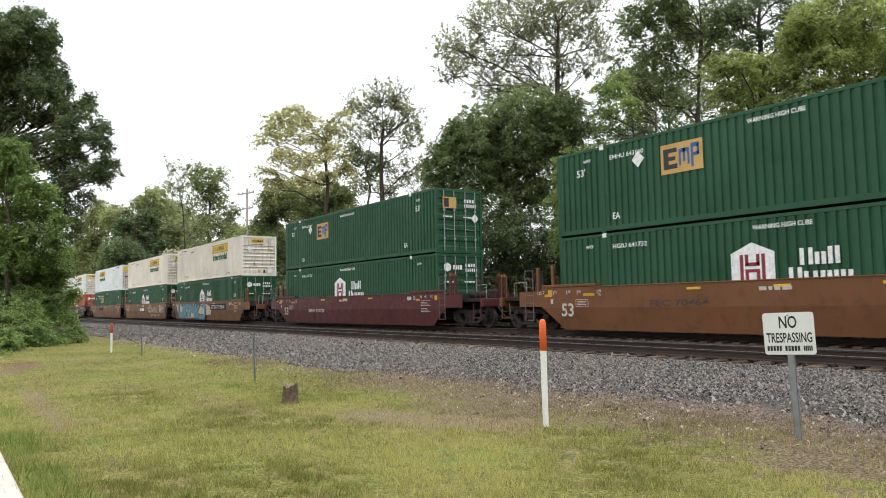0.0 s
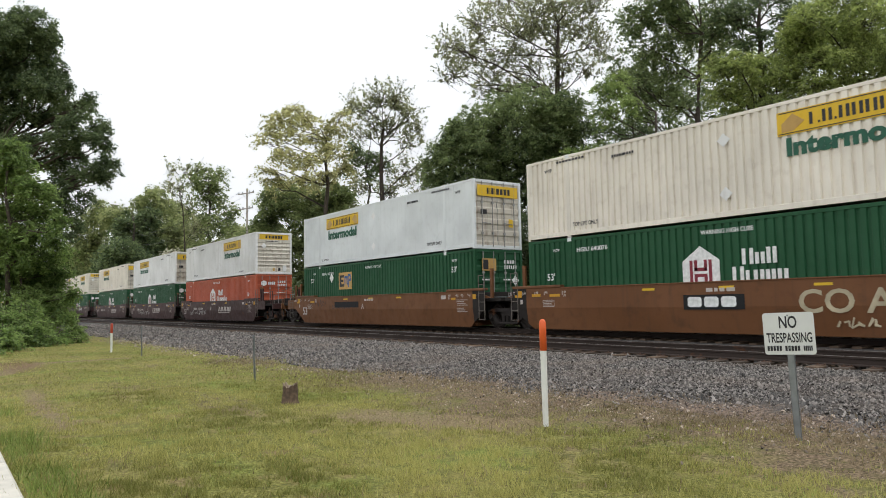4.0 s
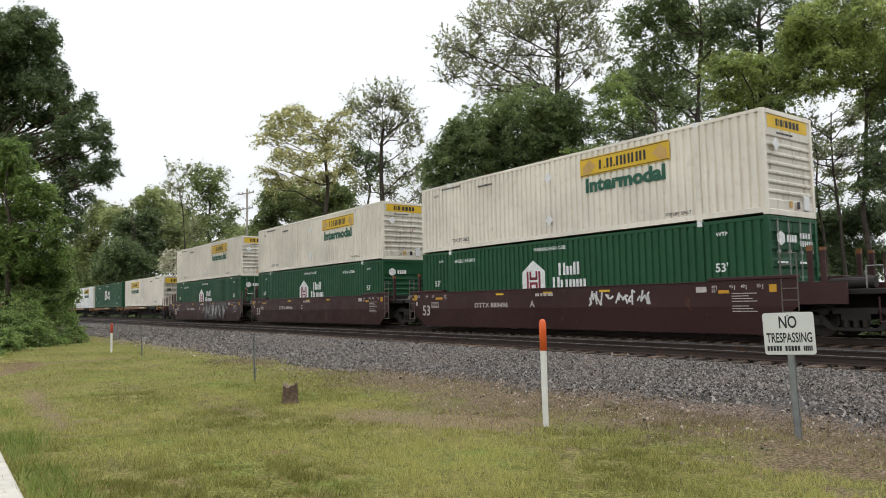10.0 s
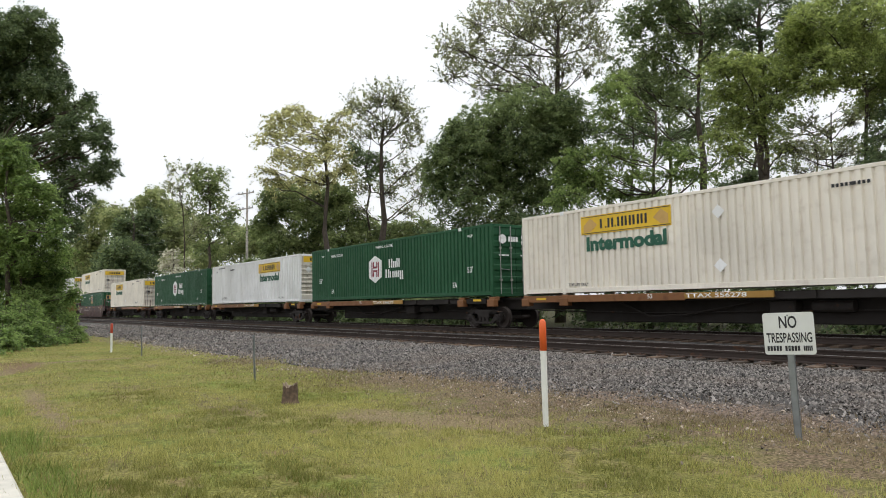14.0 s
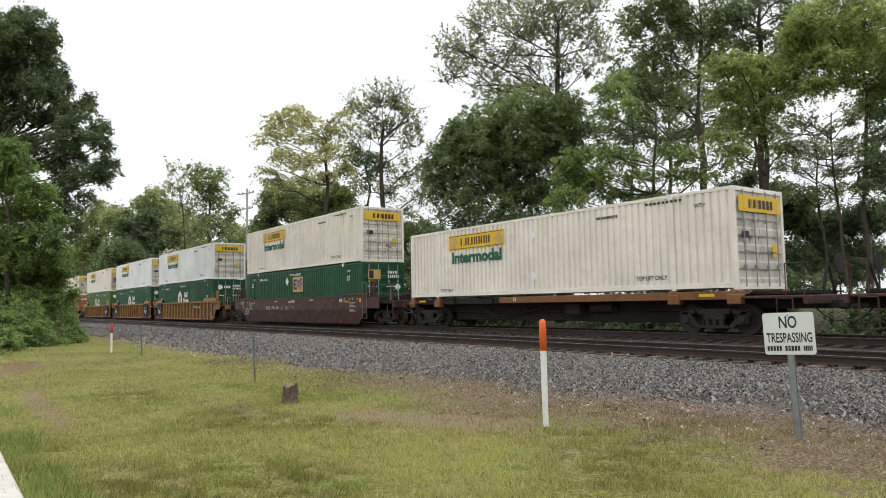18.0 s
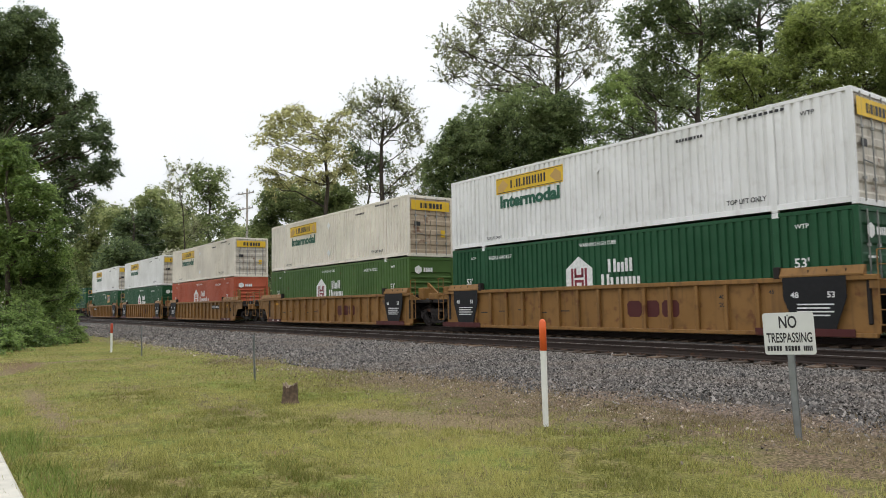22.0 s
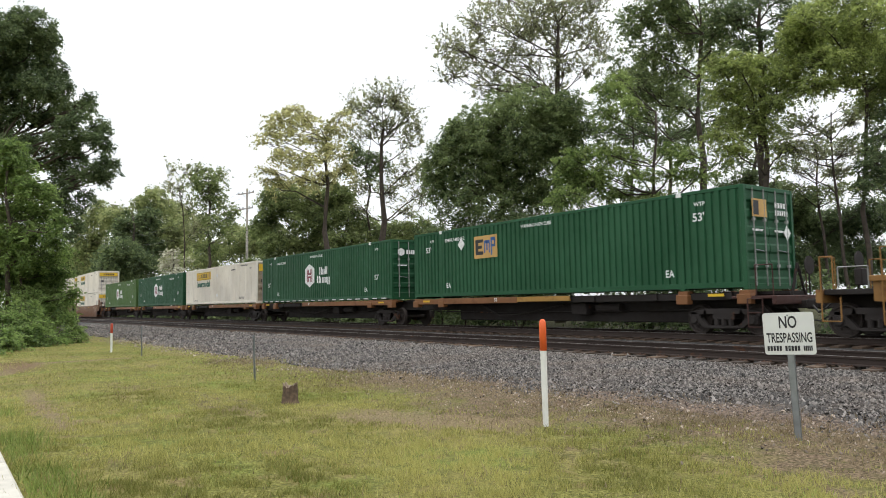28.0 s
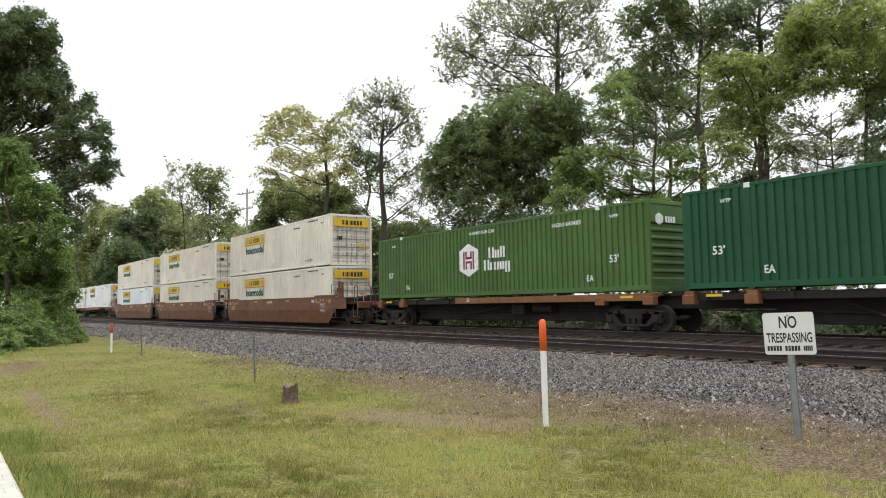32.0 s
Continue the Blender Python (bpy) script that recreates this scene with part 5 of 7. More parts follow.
def nose_wall(x, way):
    """The end wall opposite the doors: a flat upper sheet over deep level ribs."""
    s = Shape()
    prof = [(0.16, 0), (0.42, 0)]
    z = 0.42
    for _ in range(7):
        prof += [(z + 0.05, -0.05), (z + 0.17, -0.05), (z + 0.21, 0), (z + 0.26, 0)]
        z += 0.26
    prof += [(H - 0.09, 0)]
    v = [(x + way * o, y, zz) for zz, o in prof for y in (-HW + 0.12, HW - 0.12)]
    f = [(2 * i, 2 * i + 1, 2 * i + 3, 2 * i + 2) for i in range(len(prof) - 1)]
    return s.add(v, f if way > 0 else [q[::-1] for q in f])


def door_leaf(x, way, y0, y1):
    s = Shape()
    prof = [(0.15, 0), (0.3, 0)]
    z = 0.3
    for _ in range(5):
        prof += [(z + 0.06, -0.035), (z + 0.24, -0.035), (z + 0.30, 0), (z + 0.47, 0)]
        z += 0.47
    prof.append((H - 0.12, 0))
    v = [(x + way * o, y, zz) for zz, o in prof for y in (y0, y1)]
    return s.add(v, [(2 * i, 2 * i + 1, 2 * i + 3, 2 * i + 2) if way > 0 else (2 * i + 2, 2 * i + 3, 2 * i + 1, 2 * i) for i in range(len(prof) - 1)])


def container_shell(box, skin, flip, smooth, door_skin=None):
    """Frame, walls, roof, doors of a 53 ft container; the doors are at +x unless flip."""
    mat, way = M[skin], (-1 if flip else 1)
    g = lambda key, make: once((key, skin), lambda: make().mesh(key[0], mat))
    part("floor", g(("floor",), lambda: Shape().box(-HL + 0.05, HL - 0.05, -HW + 0.10, HW - 0.10, 0.085, 0.16)), None, box)
    part("roof", g(("roof",), lambda: Shape().box(-HL + 0.05, HL - 0.05, -HW + 0.05, HW - 0.05, H - 0.07, H - 0.02, 0.01)), None, box)
    for side in (-1, 1):
        part("side_wall", g(("side_wall", side, smooth), lambda: side_panel(side, smooth, 0.054 if skin in ("white", "cream") else 0.046)), None, box)
        ys = sorted((side * HW, side * (HW - 0.07)))
        part("top_rail", g(("top_rail", side), lambda: Shape().box(-HL + 0.02, HL - 0.02, *ys, H - 0.10, H, 0.01)), None, box)
        yb = sorted((side * (HW - 0.002), side * (HW - 0.09)))
        part("bottom_rail", g(("bottom_rail", side), lambda: Shape().box(-HL + 0.02, HL - 0.02, *yb, 0.068, 0.22, 0.01).box(-HL + 0.02, HL - 0.02, *sorted((side * (HW + 0.004), side * (HW - 0.03))), 0.066, 0.09)), None, box)
        for x in (-HL + 0.07, -POST, POST, HL - 0.07):
            yp = sorted((side * (HW + 0.002), side * (HW - 0.12)))
            wide = 0.07 if abs(x) > 7 else 0.085
            part("corner_post" if abs(x) > 7 else "lifting_post", g(("post", side, x), lambda: Shape().box(x - wide, x + wide, *yp, 0.005, H - 0.002, 0.012)), None, box)
            if abs(x) < 7:
                yc = sorted((side * (HW + 0.006), side * (HW - 0.12)))
                part("corner_casting", once(("casting", side, x), lambda: Shape().box(x - 0.09, x + 0.09, *yc, H - 0.13, H + 0.012, 0.01).mesh("corner_casting", M["letter" if skin in ("green", "deep", "olive", "red") else "truck"])), None, box)
    xe = HL - 0.03
    pale = skin in ("white", "cream", "pale")
    nm = M["soiled"] if pale else mat
    part("front_wall", once(("front_wall", way, nm.name), lambda: nose_wall(-way * xe, -way).mesh("front_wall", nm)), None, box)
    for x in (-xe, xe):
        part("end_sill", g(("end_sill", x), lambda: Shape().box(x - 0.03, x + 0.03, -HW + 0.12, HW - 0.12, 0.01, 0.17, 0.01)), None, box)
        part("end_header", g(("end_header", x), lambda: Shape().box(x - 0.03, x + 0.03, -HW + 0.12, HW - 0.12, H - 0.13, H - 0.003, 0.01)), None, box)
    dm = M[door_skin or ("grimy" if pale else skin)]
    for y0, y1 in ((-HW + 0.12, -0.012), (0.012, HW - 0.12)):
        leaf = part("door", once(("door", way, y0, dm.name), lambda: door_leaf(way * (xe - 0.01), way, y0, y1).mesh("door", dm)), None, box)
        for k in (0.26, 0.74):
            y = y0 + (y1 - y0) * k
            xr = way * (xe + 0.045)
            part("lock_rod", once(("rod", way, y, dm.name), lambda: Shape().rod((xr, y, 0.1), (xr, y, H - 0.08), 0.021, sides=6).box(xr - 0.03, xr + 0.03, y - 0.05, y + 0.05, 0.62, 0.70).box(xr - 0.03, xr + 0.03, y - 0.05, y + 0.05, 1.9, 1.98).mesh("lock_rod", M["lock_steel"])), None, leaf, "steel lock rod")
        part("handle", once(("handle", way, y0), lambda: Shape().rod((way * (xe + 0.06), y0 + 0.32, 1.1), (way * (xe + 0.06), y0 + 0.75, 1.06), 0.016, sides=6).mesh("handle", M["galv"])), None, leaf)


def blocks(name, mat, parent, x, y, z, widths, h, gap, turn=0.0, slant=0.0):
    """A row of plain blocks that stands for a trade name."""
    if h < 0.28:
        s, a = Shape(), 0.0
        for wdt in widths:
            s.prism([(a, 0), (a + wdt, 0), (a + wdt + slant * h, h), (a + slant * h, h)], -0.004, 0.0)
            a += wdt + gap
        ob = part(name, once((name, mat.name, tuple(widths), h, gap, slant), lambda: s.mesh(name, mat)), None, parent)
        ob.matrix_basis = pose(x, y, z, 0, 0, turn)
        return tagged(ob, kind="stuff")
    for wdt in widths:
        c = 0.18 * min(wdt, h)
        pts = [(c, 0), (wdt - c, 0), (wdt, c), (wdt, h - c), (wdt - c, h), (c, h), (0, h - c), (0, c)]
        me = once((name, mat.name, wdt, h, slant), lambda: Shape().prism([(p + slant * q, q) for p, q in pts], -0.004, 0.0).mesh(name, mat))
        ob = part(name, me, None, parent)
        ob.matrix_basis = pose(x, y, z, 0, 0, turn)
        x += wdt + gap


def bar_row(name, mat, parent, x, y, z, slots, gap, stroke, slant=0.0):
    """A row of plain upright bars that stands for a trade name; slots are (width, foot, height), each two bars wide or one."""
    def build():
        s, a = Shape(), 0.0
        for w, foot, h in slots:
            for o in (0.0, w - stroke) if w > 2.4 * stroke else (0.0,):
                d = min(w, stroke)
                s.prism([(a + o + slant * foot, foot), (a + o + d + slant * foot, foot), (a + o + d + slant * (foot + h), foot + h), (a + o + slant * (foot + h), foot + h)], -0.004, 0.0)
            a += w + gap
        return s.mesh(name, mat)
    ob = part(name, once((name, mat.name, tuple(slots), gap, stroke, slant), build), None, parent)
    ob.matrix_basis = pose(x, y, z)
    return tagged(ob, kind="stuff")


def decal(name, key, mat, parent, outline, x, y, z, turn=0.0, label=""):
    me = once((name, key, mat.name), lambda: Shape().prism(outline, -0.004, 0.0).mesh(name, mat))
    ob = part(name, me, None, parent, label)
    ob.matrix_basis = pose(x, y, z, 0, 0, turn)
    return ob


def wall_marks(box, brand, flip, emp_at, numbers, tape, broad):
    """Marks on the wall that faces the camera and on the leading end."""
    y = -HW - 0.003
    at = lambda a, w=0.0: (-HL + a) if not flip else (HL - a - w)     # measured from the front-wall side when flipped
    xe = HL + 0.004
    if brand == "jb":
        x = at(2.95, 3.6)
        plate = decal("name_plate", "jb", M["logo_yellow"], box, [(0, 0), (3.6, 0), (3.6, 0.62), (0, 0.62)], x, y, 1.99, label="yellow name plate")
        for ox, wd in ((0.04, 3.52),):
            for oz in (0.03, 0.57):
                bar("border", M["ink"], plate, ox, -0.006, oz, wd, 0.022)
        decal("ribbon", 0, M["tan"], plate, [(0.12, 0.08), (0.42, 0.08), (0.72, 0.30), (0.42, 0.54), (0.12, 0.30)], 0, -0.006, 0)
        decal("ribbon", 1, M["tan"], plate, [(0, 0.30), (0.30, 0.08), (0.55, 0.08), (0.55, 0.36), (0.3, 0.54)], 2.95, -0.006, 0)
        bar_row("name_block", M["ink"], plate, 0.84, -0.008, 0.16, ((0.16, 0, 0.31), (0.05, 0, 0.06), (0.24, 0, 0.31), (0.05, 0, 0.06), (0.25, 0, 0.31), (0.25, 0, 0.31), (0.26, 0, 0.31), (0.24, 0, 0.31)), 0.055, 0.085)
        lettering("Intermodal", M["letter_green"], box, x + 0.22, y - 0.003, 1.42, 0.49, 3.2, label="green lettering", bold=0.05)
        lettering("TOP LIFT ONLY", M["ink"], box, at(12.75, 1.15), y - 0.003, 0.36, 0.14, 1.15)
        lettering("TOP LIFT ONLY", M["ink"], box, at(2.3, 0.9), y - 0.003, 0.28, 0.10, 0.9)
        for a, z in ((8.1, 2.02), (8.1, 0.50)):
            decal("placard_holder", 0, M["white"], box, [(0, 0), (0.2, 0.2), (0, 0.4), (-0.2, 0.2)], at(a), y - 0.006, z)
        blocks("small_mark", M["ink"], box, at(13.2, 1.4), y - 0.003, 2.66, (0.1,) * 9, 0.075, 0.05)
        blocks("small_mark", M["ink"], box, at(11.2, 0.9), y - 0.003, 2.44, (0.07, 0.07, 0.07, 0.07, 0.15, 0.07, 0.07, 0.07), 0.085, 0.035)
        lettering("WTP", M["ink"], box, at(14.9, 0.3), y - 0.003, 2.40, 0.12)
        if not flip:
            decal("door_plate", "jb", M["logo_yellow"], box, [(0, 0), (2.2, 0), (2.2, 0.46), (0, 0.46)], xe + 0.026, -1.12, 2.2, 90)
            blocks("door_name", M["ink"], box, xe + 0.032, -0.62, 2.30, (0.1, 0.03, 0.13, 0.03, 0.15, 0.15, 0.15, 0.13), 0.25, 0.055, 90)
            decal("door_tag", 0, M["logo_yellow"], box, [(0, 0), (0.24, 0), (0.24, 0.34), (0, 0.34)], xe + 0.02, 0.55, 0.95, 90)
            decal("door_tag", 1, M["ink"], box, [(0, 0), (0.34, 0), (0.34, 0.2), (0, 0.2)], xe, -0.95, 1.45, 90)
        else:
            if broad:
                decal("front_plate", "broad", M["logo_yellow"], box, [(0, 0), (2.1, 0), (2.1, 0.36), (0, 0.36)], xe - 0.03, -1.05, 2.40, 90)
                blocks("front_name", M["ink"], box, xe - 0.024, -0.62, 2.48, (0.1, 0.03, 0.13, 0.03, 0.15, 0.15, 0.15, 0.13), 0.20, 0.05, 90)
            else:
                decal("front_plate", "jb", M["logo_yellow"], box, [(0, 0), (0.95, 0), (0.95, 0.30), (0, 0.30)], xe - 0.03, -0.62, 2.38, 90)
                blocks("front_name", M["ink"], box, xe - 0.024, -0.50, 2.45, (0.06, 0.02, 0.07, 0.02, 0.09, 0.09, 0.1, 0.08), 0.15, 0.03, 90)
            blocks("small_mark", M["ink"], box, xe - 0.028, -0.6, 2.26, (0.09,) * 8, 0.05, 0.02, 90)
            for yy, mt in ((-0.1, "tan"), (0.3, "ink")):
                decal("front_tag", mt, M[mt], box, [(0, 0), (0.16, 0), (0.16, 0.2), (0, 0.2)], xe - 0.03, yy, 0.24, 90)
            part("front_box", once(("front_box",), lambda: Shape().box(HL - 0.03, HL + 0.03, 0.62, 0.9, 0.2, 0.62, 0.02).mesh("front_box", M["white"])), None, box)
            decal("placard_holder", 1, M["white"], box, [(0, 0), (0.2, 0.2), (0, 0.4), (-0.2, 0.2)], xe + 0.02, -0.75, 1.75, 90)
    else:
        white = M["letter"]
        code = {"emp": "EMHU", "hex": "HGIU", "house": "HGIU", "inc": "HGIU"}[brand]
        ends = ((0.95, 0.5), (14.55, 0.5))
        for a, wd in ends:
            lettering("53'", white, box, -HL + a, y - 0.003, 1.44 if brand in ("house", "inc") else (2.0 if brand == "emp" else 1.0), 0.26)
        lettering("WARNING HIGH CUBE", white, box, -HL + 7.2, y - 0.003, 2.53, 0.13, 1.6)
        lettering("WTP", white, box, -HL + 1.25, y - 0.003, 2.44, 0.11)
        lettering("WTP", white, box, -HL + 14.6, y - 0.003, 2.44, 0.12)
        if numbers:
            lettering(code + " " + numbers, white, box, -HL + (2.4 if not flip else 12.0), y - 0.003, 2.38, 0.15, 1.35)
        if brand in ("hex", "emp"):
            for a in (2.45, 13.55):
                lettering("EA", white, box, -HL + a, y - 0.003, 0.42, 0.22, 0.3)
        if brand == "emp":
            x = -HL + emp_at - 0.72
            plate = decal("name_plate", "emp", M["tan"], box, [(0, 0), (1.44, 0), (1.44, 0.9), (0, 0.9)], x, y, 1.55, label="tan name plate")
            sh = Shape()
            for x0, x1, z0, z1 in ((0.10, 0.28, 0.14, 0.76), (0.28, 0.58, 0.14, 0.28), (0.28, 0.52, 0.39, 0.51), (0.28, 0.58, 0.63, 0.76)):
                sh.box(x0, x1, -0.008, -0.004, z0, z1)
            part("name_block", once(("empdark",), lambda: sh.mesh("name_block", M["ink"])), None, plate)
            sh2 = Shape()
            for x0, x1, z0, z1 in ((0.64, 0.71, 0.2, 0.7), (0.78, 0.86, 0.3, 0.7), (0.93, 1.0, 0.2, 0.7), (1.05, 1.13, 0.1, 0.8), (1.13, 1.32, 0.67, 0.8), (1.13, 1.32, 0.42, 0.52), (1.25, 1.33, 0.45, 0.75), (0.71, 0.93, 0.58, 0.7)):
                sh2.box(x0, x1, -0.008, -0.004, z0, z1)
            part("name_block", once(("empblue",), lambda: sh2.mesh("name_block", M["blue"])), None, plate)
            decal("placard", 0, white, box, [(0, 0), (0.24, 0.26), (0, 0.52), (-0.24, 0.26)], x - 0.85, y - 0.004, 1.95, label="white diamond placard")
            if not flip:
                decal("door_plate", "emp", M["tan"], box, [(0, 0), (0.75, 0), (0.75, 0.5), (0, 0.5)], xe + 0.02, -0.95, 2.02, 90)
                decal("door_name", "emp", M["ink"], box, [(0, 0), (0.28, 0), (0.28, 0.4), (0, 0.4)], xe + 0.026, -0.9, 2.07, 90)
                decal("door_placard", 0, white, box, [(0, 0), (0.2, 0.22), (0, 0.44), (-0.2, 0.22)], xe + 0.02, 0.85, 1.4, 90)
        else:
            cx = -HL + 7.15
            if brand == "hex":
                decal("emblem", "hex", white, box, [(0, -0.68), (0.62, -0.40), (0.62, 0.40), (0, 0.68), (-0.62, 0.40), (-0.62, -0.40)], cx, y, 1.52, label="white six-sided emblem")
                ink, cz = M["maroon"], 1.52
            else:
                decal("emblem", "house", white, box, [(-0.60, -0.85), (0.60, -0.85), (0.60, 0.30), (0, 0.72), (-0.60, 0.30)], cx, y, 1.50, label="white house-shaped emblem")
                ink, cz = (M["maroon"] if brand == "house" else M["red"]), 1.46
            for x0, x1, z0, z1 in ((-0.36, -0.26, -0.38, 0.36), (-0.21, -0.11, 0.06, 0.36), (0.11, 0.21, 0.06, 0.36), (0.26, 0.36, -0.38, 0.36), (-0.21, 0.21, 0.04, 0.14), (-0.21, 0.21, -0.13, -0.04), (-0.21, -0.11, -0.38, -0.13), (0.11, 0.21, -0.38, -0.13)):
                me = once(("emblem_bar", ink.name, x0, z0), lambda: Shape().box(x0, x1, -0.008, -0.004, z0, z1).mesh("emblem_bar", ink))
                part("emblem_bar", me, None, box).matrix_basis = pose(cx, y, cz)
            tz = 1.52 if brand == "hex" else 1.62
            low = [(0.34, 0, 0.42), (0.18, 0, 0.31), (0.29, 0, 0.31), (0.27, 0, 0.31), (0.28, -0.11, 0.42)] + ([(0.05, 0, 0.07), (0.08, 0, 0.42), (0.26, 0, 0.31), (0.24, 0, 0.31)] if brand == "inc" else [])
            bar_row("name_block", white, box, cx + 1.28, y - 0.003, tz, ((0.33, 0, 0.43), (0.27, 0, 0.31), (0.28, 0, 0.43)), 0.05, 0.11)
            bar_row("name_block", white, box, cx + 0.98, y - 0.003, tz - 0.47, low, 0.05, 0.11)
            # leading end
            decal("end_emblem", 0, white, box, [(0, -0.2), (0.19, -0.1), (0.19, 0.1), (0, 0.2), (-0.19, 0.1), (-0.19, -0.1)], xe + (0.02 if not flip else -0.028), -0.75, 2.3, 90)
            blocks("end_name", white, box, xe + (0.02 if not flip else -0.028), -0.45, 2.2, (0.1, 0.1, 0.1, 0.12), 0.2, 0.03, 90)
        if not flip:
            blocks("door_mark", white, box, xe + 0.02, 0.25, 2.32, (0.1, 0.1, 0.1, 0.1), 0.15, 0.05, 90)
            blocks("door_mark", white, box, xe + 0.02, 0.25, 2.1, (0.07,) * 6, 0.15, 0.05, 90)
            blocks("door_mark", white, box, xe + 0.006, -0.95, 1.62, (0.12, 0.2, 0.15), 0.06, 0.03, 90)
            blocks("door_mark", white, box, xe + 0.006, 0.2, 1.62, (0.2, 0.2, 0.15), 0.06, 0.03, 90)
    if tape:
        sh = Shape()
        for i in range(18):
            sh.box(-HL + 0.4 + i * 0.87, -HL + 0.85 + i * 0.87, y - 0.005, y - 0.001, 0.05, 0.10)
        part("reflective_tape", once(("tape",), lambda: sh.mesh("reflective_tape", M["letter"])), None, box)


BOX_WORDS = {"jb": "container with yellow name plate", "hex": "container with white hexagon emblem", "house": "container with white house-shaped emblem", "inc": "container with white house-shaped emblem", "emp": "container with tan name plate"}
SKIN_WORDS = {"white": "white ribbed", "cream": "cream-white ribbed", "pale": "pale grey-white smooth", "green": "green ribbed", "deep": "dark-green ribbed", "olive": "faded olive-green", "red": "orange-red"}
MOVING = []


def build_container(u, base, spec):
    """spec: skin, brand, flip, then extras: doors' skin, numbers, place of the tan plate, tape."""
    skin, brand, flip, extra = spec
    where = "on another container" if base > 3 else ("on a spine car" if base > 1.5 else "in a well car")
    words_ = SKIN_WORDS[skin] + " " + BOX_WORDS[brand]
    box = thing("shipping_container", words_ + " " + where, "container", "containers on the train", at=pose(u + HL, TRACK_Y, base))
    container_shell(box, skin, flip, skin == "pale", extra.get("doors"))
    wall_marks(box, brand, flip, extra.get("emp", 5.1), extra.get("no", ""), extra.get("tape", False), extra.get("broad", skin == "white"))
    MOVING.append((box, u + HL, base))
    return box


# ---- railway cars ----
def build_truck(car, x, r, name="truck"):
    """Two-axle truck; its wheelsets turn about their axles."""
    tr = part(name, once(("bolster", r), lambda: Shape().box(-0.22, 0.22, -1.0, 1.0, r + 0.02, r + 0.22, 0.03).lathe([(r + 0.2, 0.2), (r + 0.32, 0.2)], "z", (0, 0, 0), 14).mesh("bolster", M["truck"])), None, car, "grimy cast-steel truck")
    tr.matrix_basis = pose(x, 0, 0)
    for side in (-1, 1):
        def frame_side():
            s = Shape()
            y0, y1 = sorted((side * 0.93, side * 1.06))
            s.prism([(-0.62, r + 0.17), (0.62, r + 0.17), (0.56, r + 0.32), (-0.56, r + 0.32)], y0, y1)
            for m in (-1, 1):
                a = [(0.42 * m, 0.20), (0.60 * m, 0.20), (1.02 * m, r + 0.10), (1.02 * m, r + 0.22), (0.86 * m, r + 0.22)]
                s.prism(a if m > 0 else a[::-1], y0, y1)
                b = [(0.50 * m, r + 0.18), (1.10 * m, r + 0.10), (1.12 * m, r + 0.22), (0.56 * m, r + 0.32)]
                s.prism(b if m > 0 else b[::-1], y0, y1)
                s.box(m * 0.89 - 0.16, m * 0.89 + 0.16, y0 - 0.02, y1 + 0.02, r - 0.14, r + 0.16, 0.03)
                s.lathe([(side * 1.06, 0.11), (side * 1.13, 0.10)] if side > 0 else [(-1.13, 0.10), (-1.06, 0.11)], "y", (m * 0.89, 0, r), 12)
            s.box(-0.46, 0.46, y0, y1, 0.17, 0.26, 0.02)
            for k in (-0.22, 0.0, 0.22):
                s.lathe([(0.26, 0.075), (r + 0.05, 0.075)], "z", (k, side * 1.0, 0), 10)
            s.box(-0.34, 0.34, y0 + 0.02, y1 - 0.02, r + 0.0, r + 0.2, 0.02)
            return s.mesh("side_frame", M["truck"])
        part("side_frame", once(("side_frame", r, side), frame_side), None, tr)
    def wheels():
        s = Shape()
        for side in (-1, 1):
            rings = [(0.660, r + 0.028), (0.690, r + 0.024), (0.700, r), (0.790, r - 0.006), (0.792, r - 0.06), (0.762, r - 0.09), (0.74, 0.16), (0.80, 0.14), (0.80, 0.09)]
            rings = [(side * a, b) for a, b in rings]
            s.lathe(rings if side > 0 else rings[::-1], "y", (0, 0, 0), 24)
        s.lathe([(-0.95, 0.08), (0.95, 0.08)], "y", (0, 0, 0), 12)
        for k in range(5):
            a = math.tau * k / 5
            for side in (-1, 1):
                s.lathe([(side * 0.762 - 0.012, 0.03), (side * 0.762 + 0.012, 0.03)], "y", (0.24 * math.cos(a), 0, 0.24 * math.sin(a)), 8)
        return s.mesh("wheelset", M["wheel"])
    for m in (-0.89, 0.89):
        ws = part("wheelset", once(("wheelset", r), wheels), None, tr, "steel wheels on an axle")
        ws.matrix_parent_inverse = Matrix.Translation((m, 0, r))
        WHEELSETS.setdefault(r, []).append(ws)
    return tr


WHEELSETS = {}


def ladder(car, x, y, z0, z1, mat, wide=0.42):
    s = Shape()
    for a in (0, wide):
        s.rod((x + a, y, z0), (x + a, y, z1), 0.018, sides=6)
    k = max(2, round((z1 - z0) / 0.32))
    for i in range(k + 1):
        z = z0 + (z1 - z0) * i / k
        s.rod((x, y, z), (x + wide, y, z), 0.014, sides=6)
    part("ladder", s, mat, car)


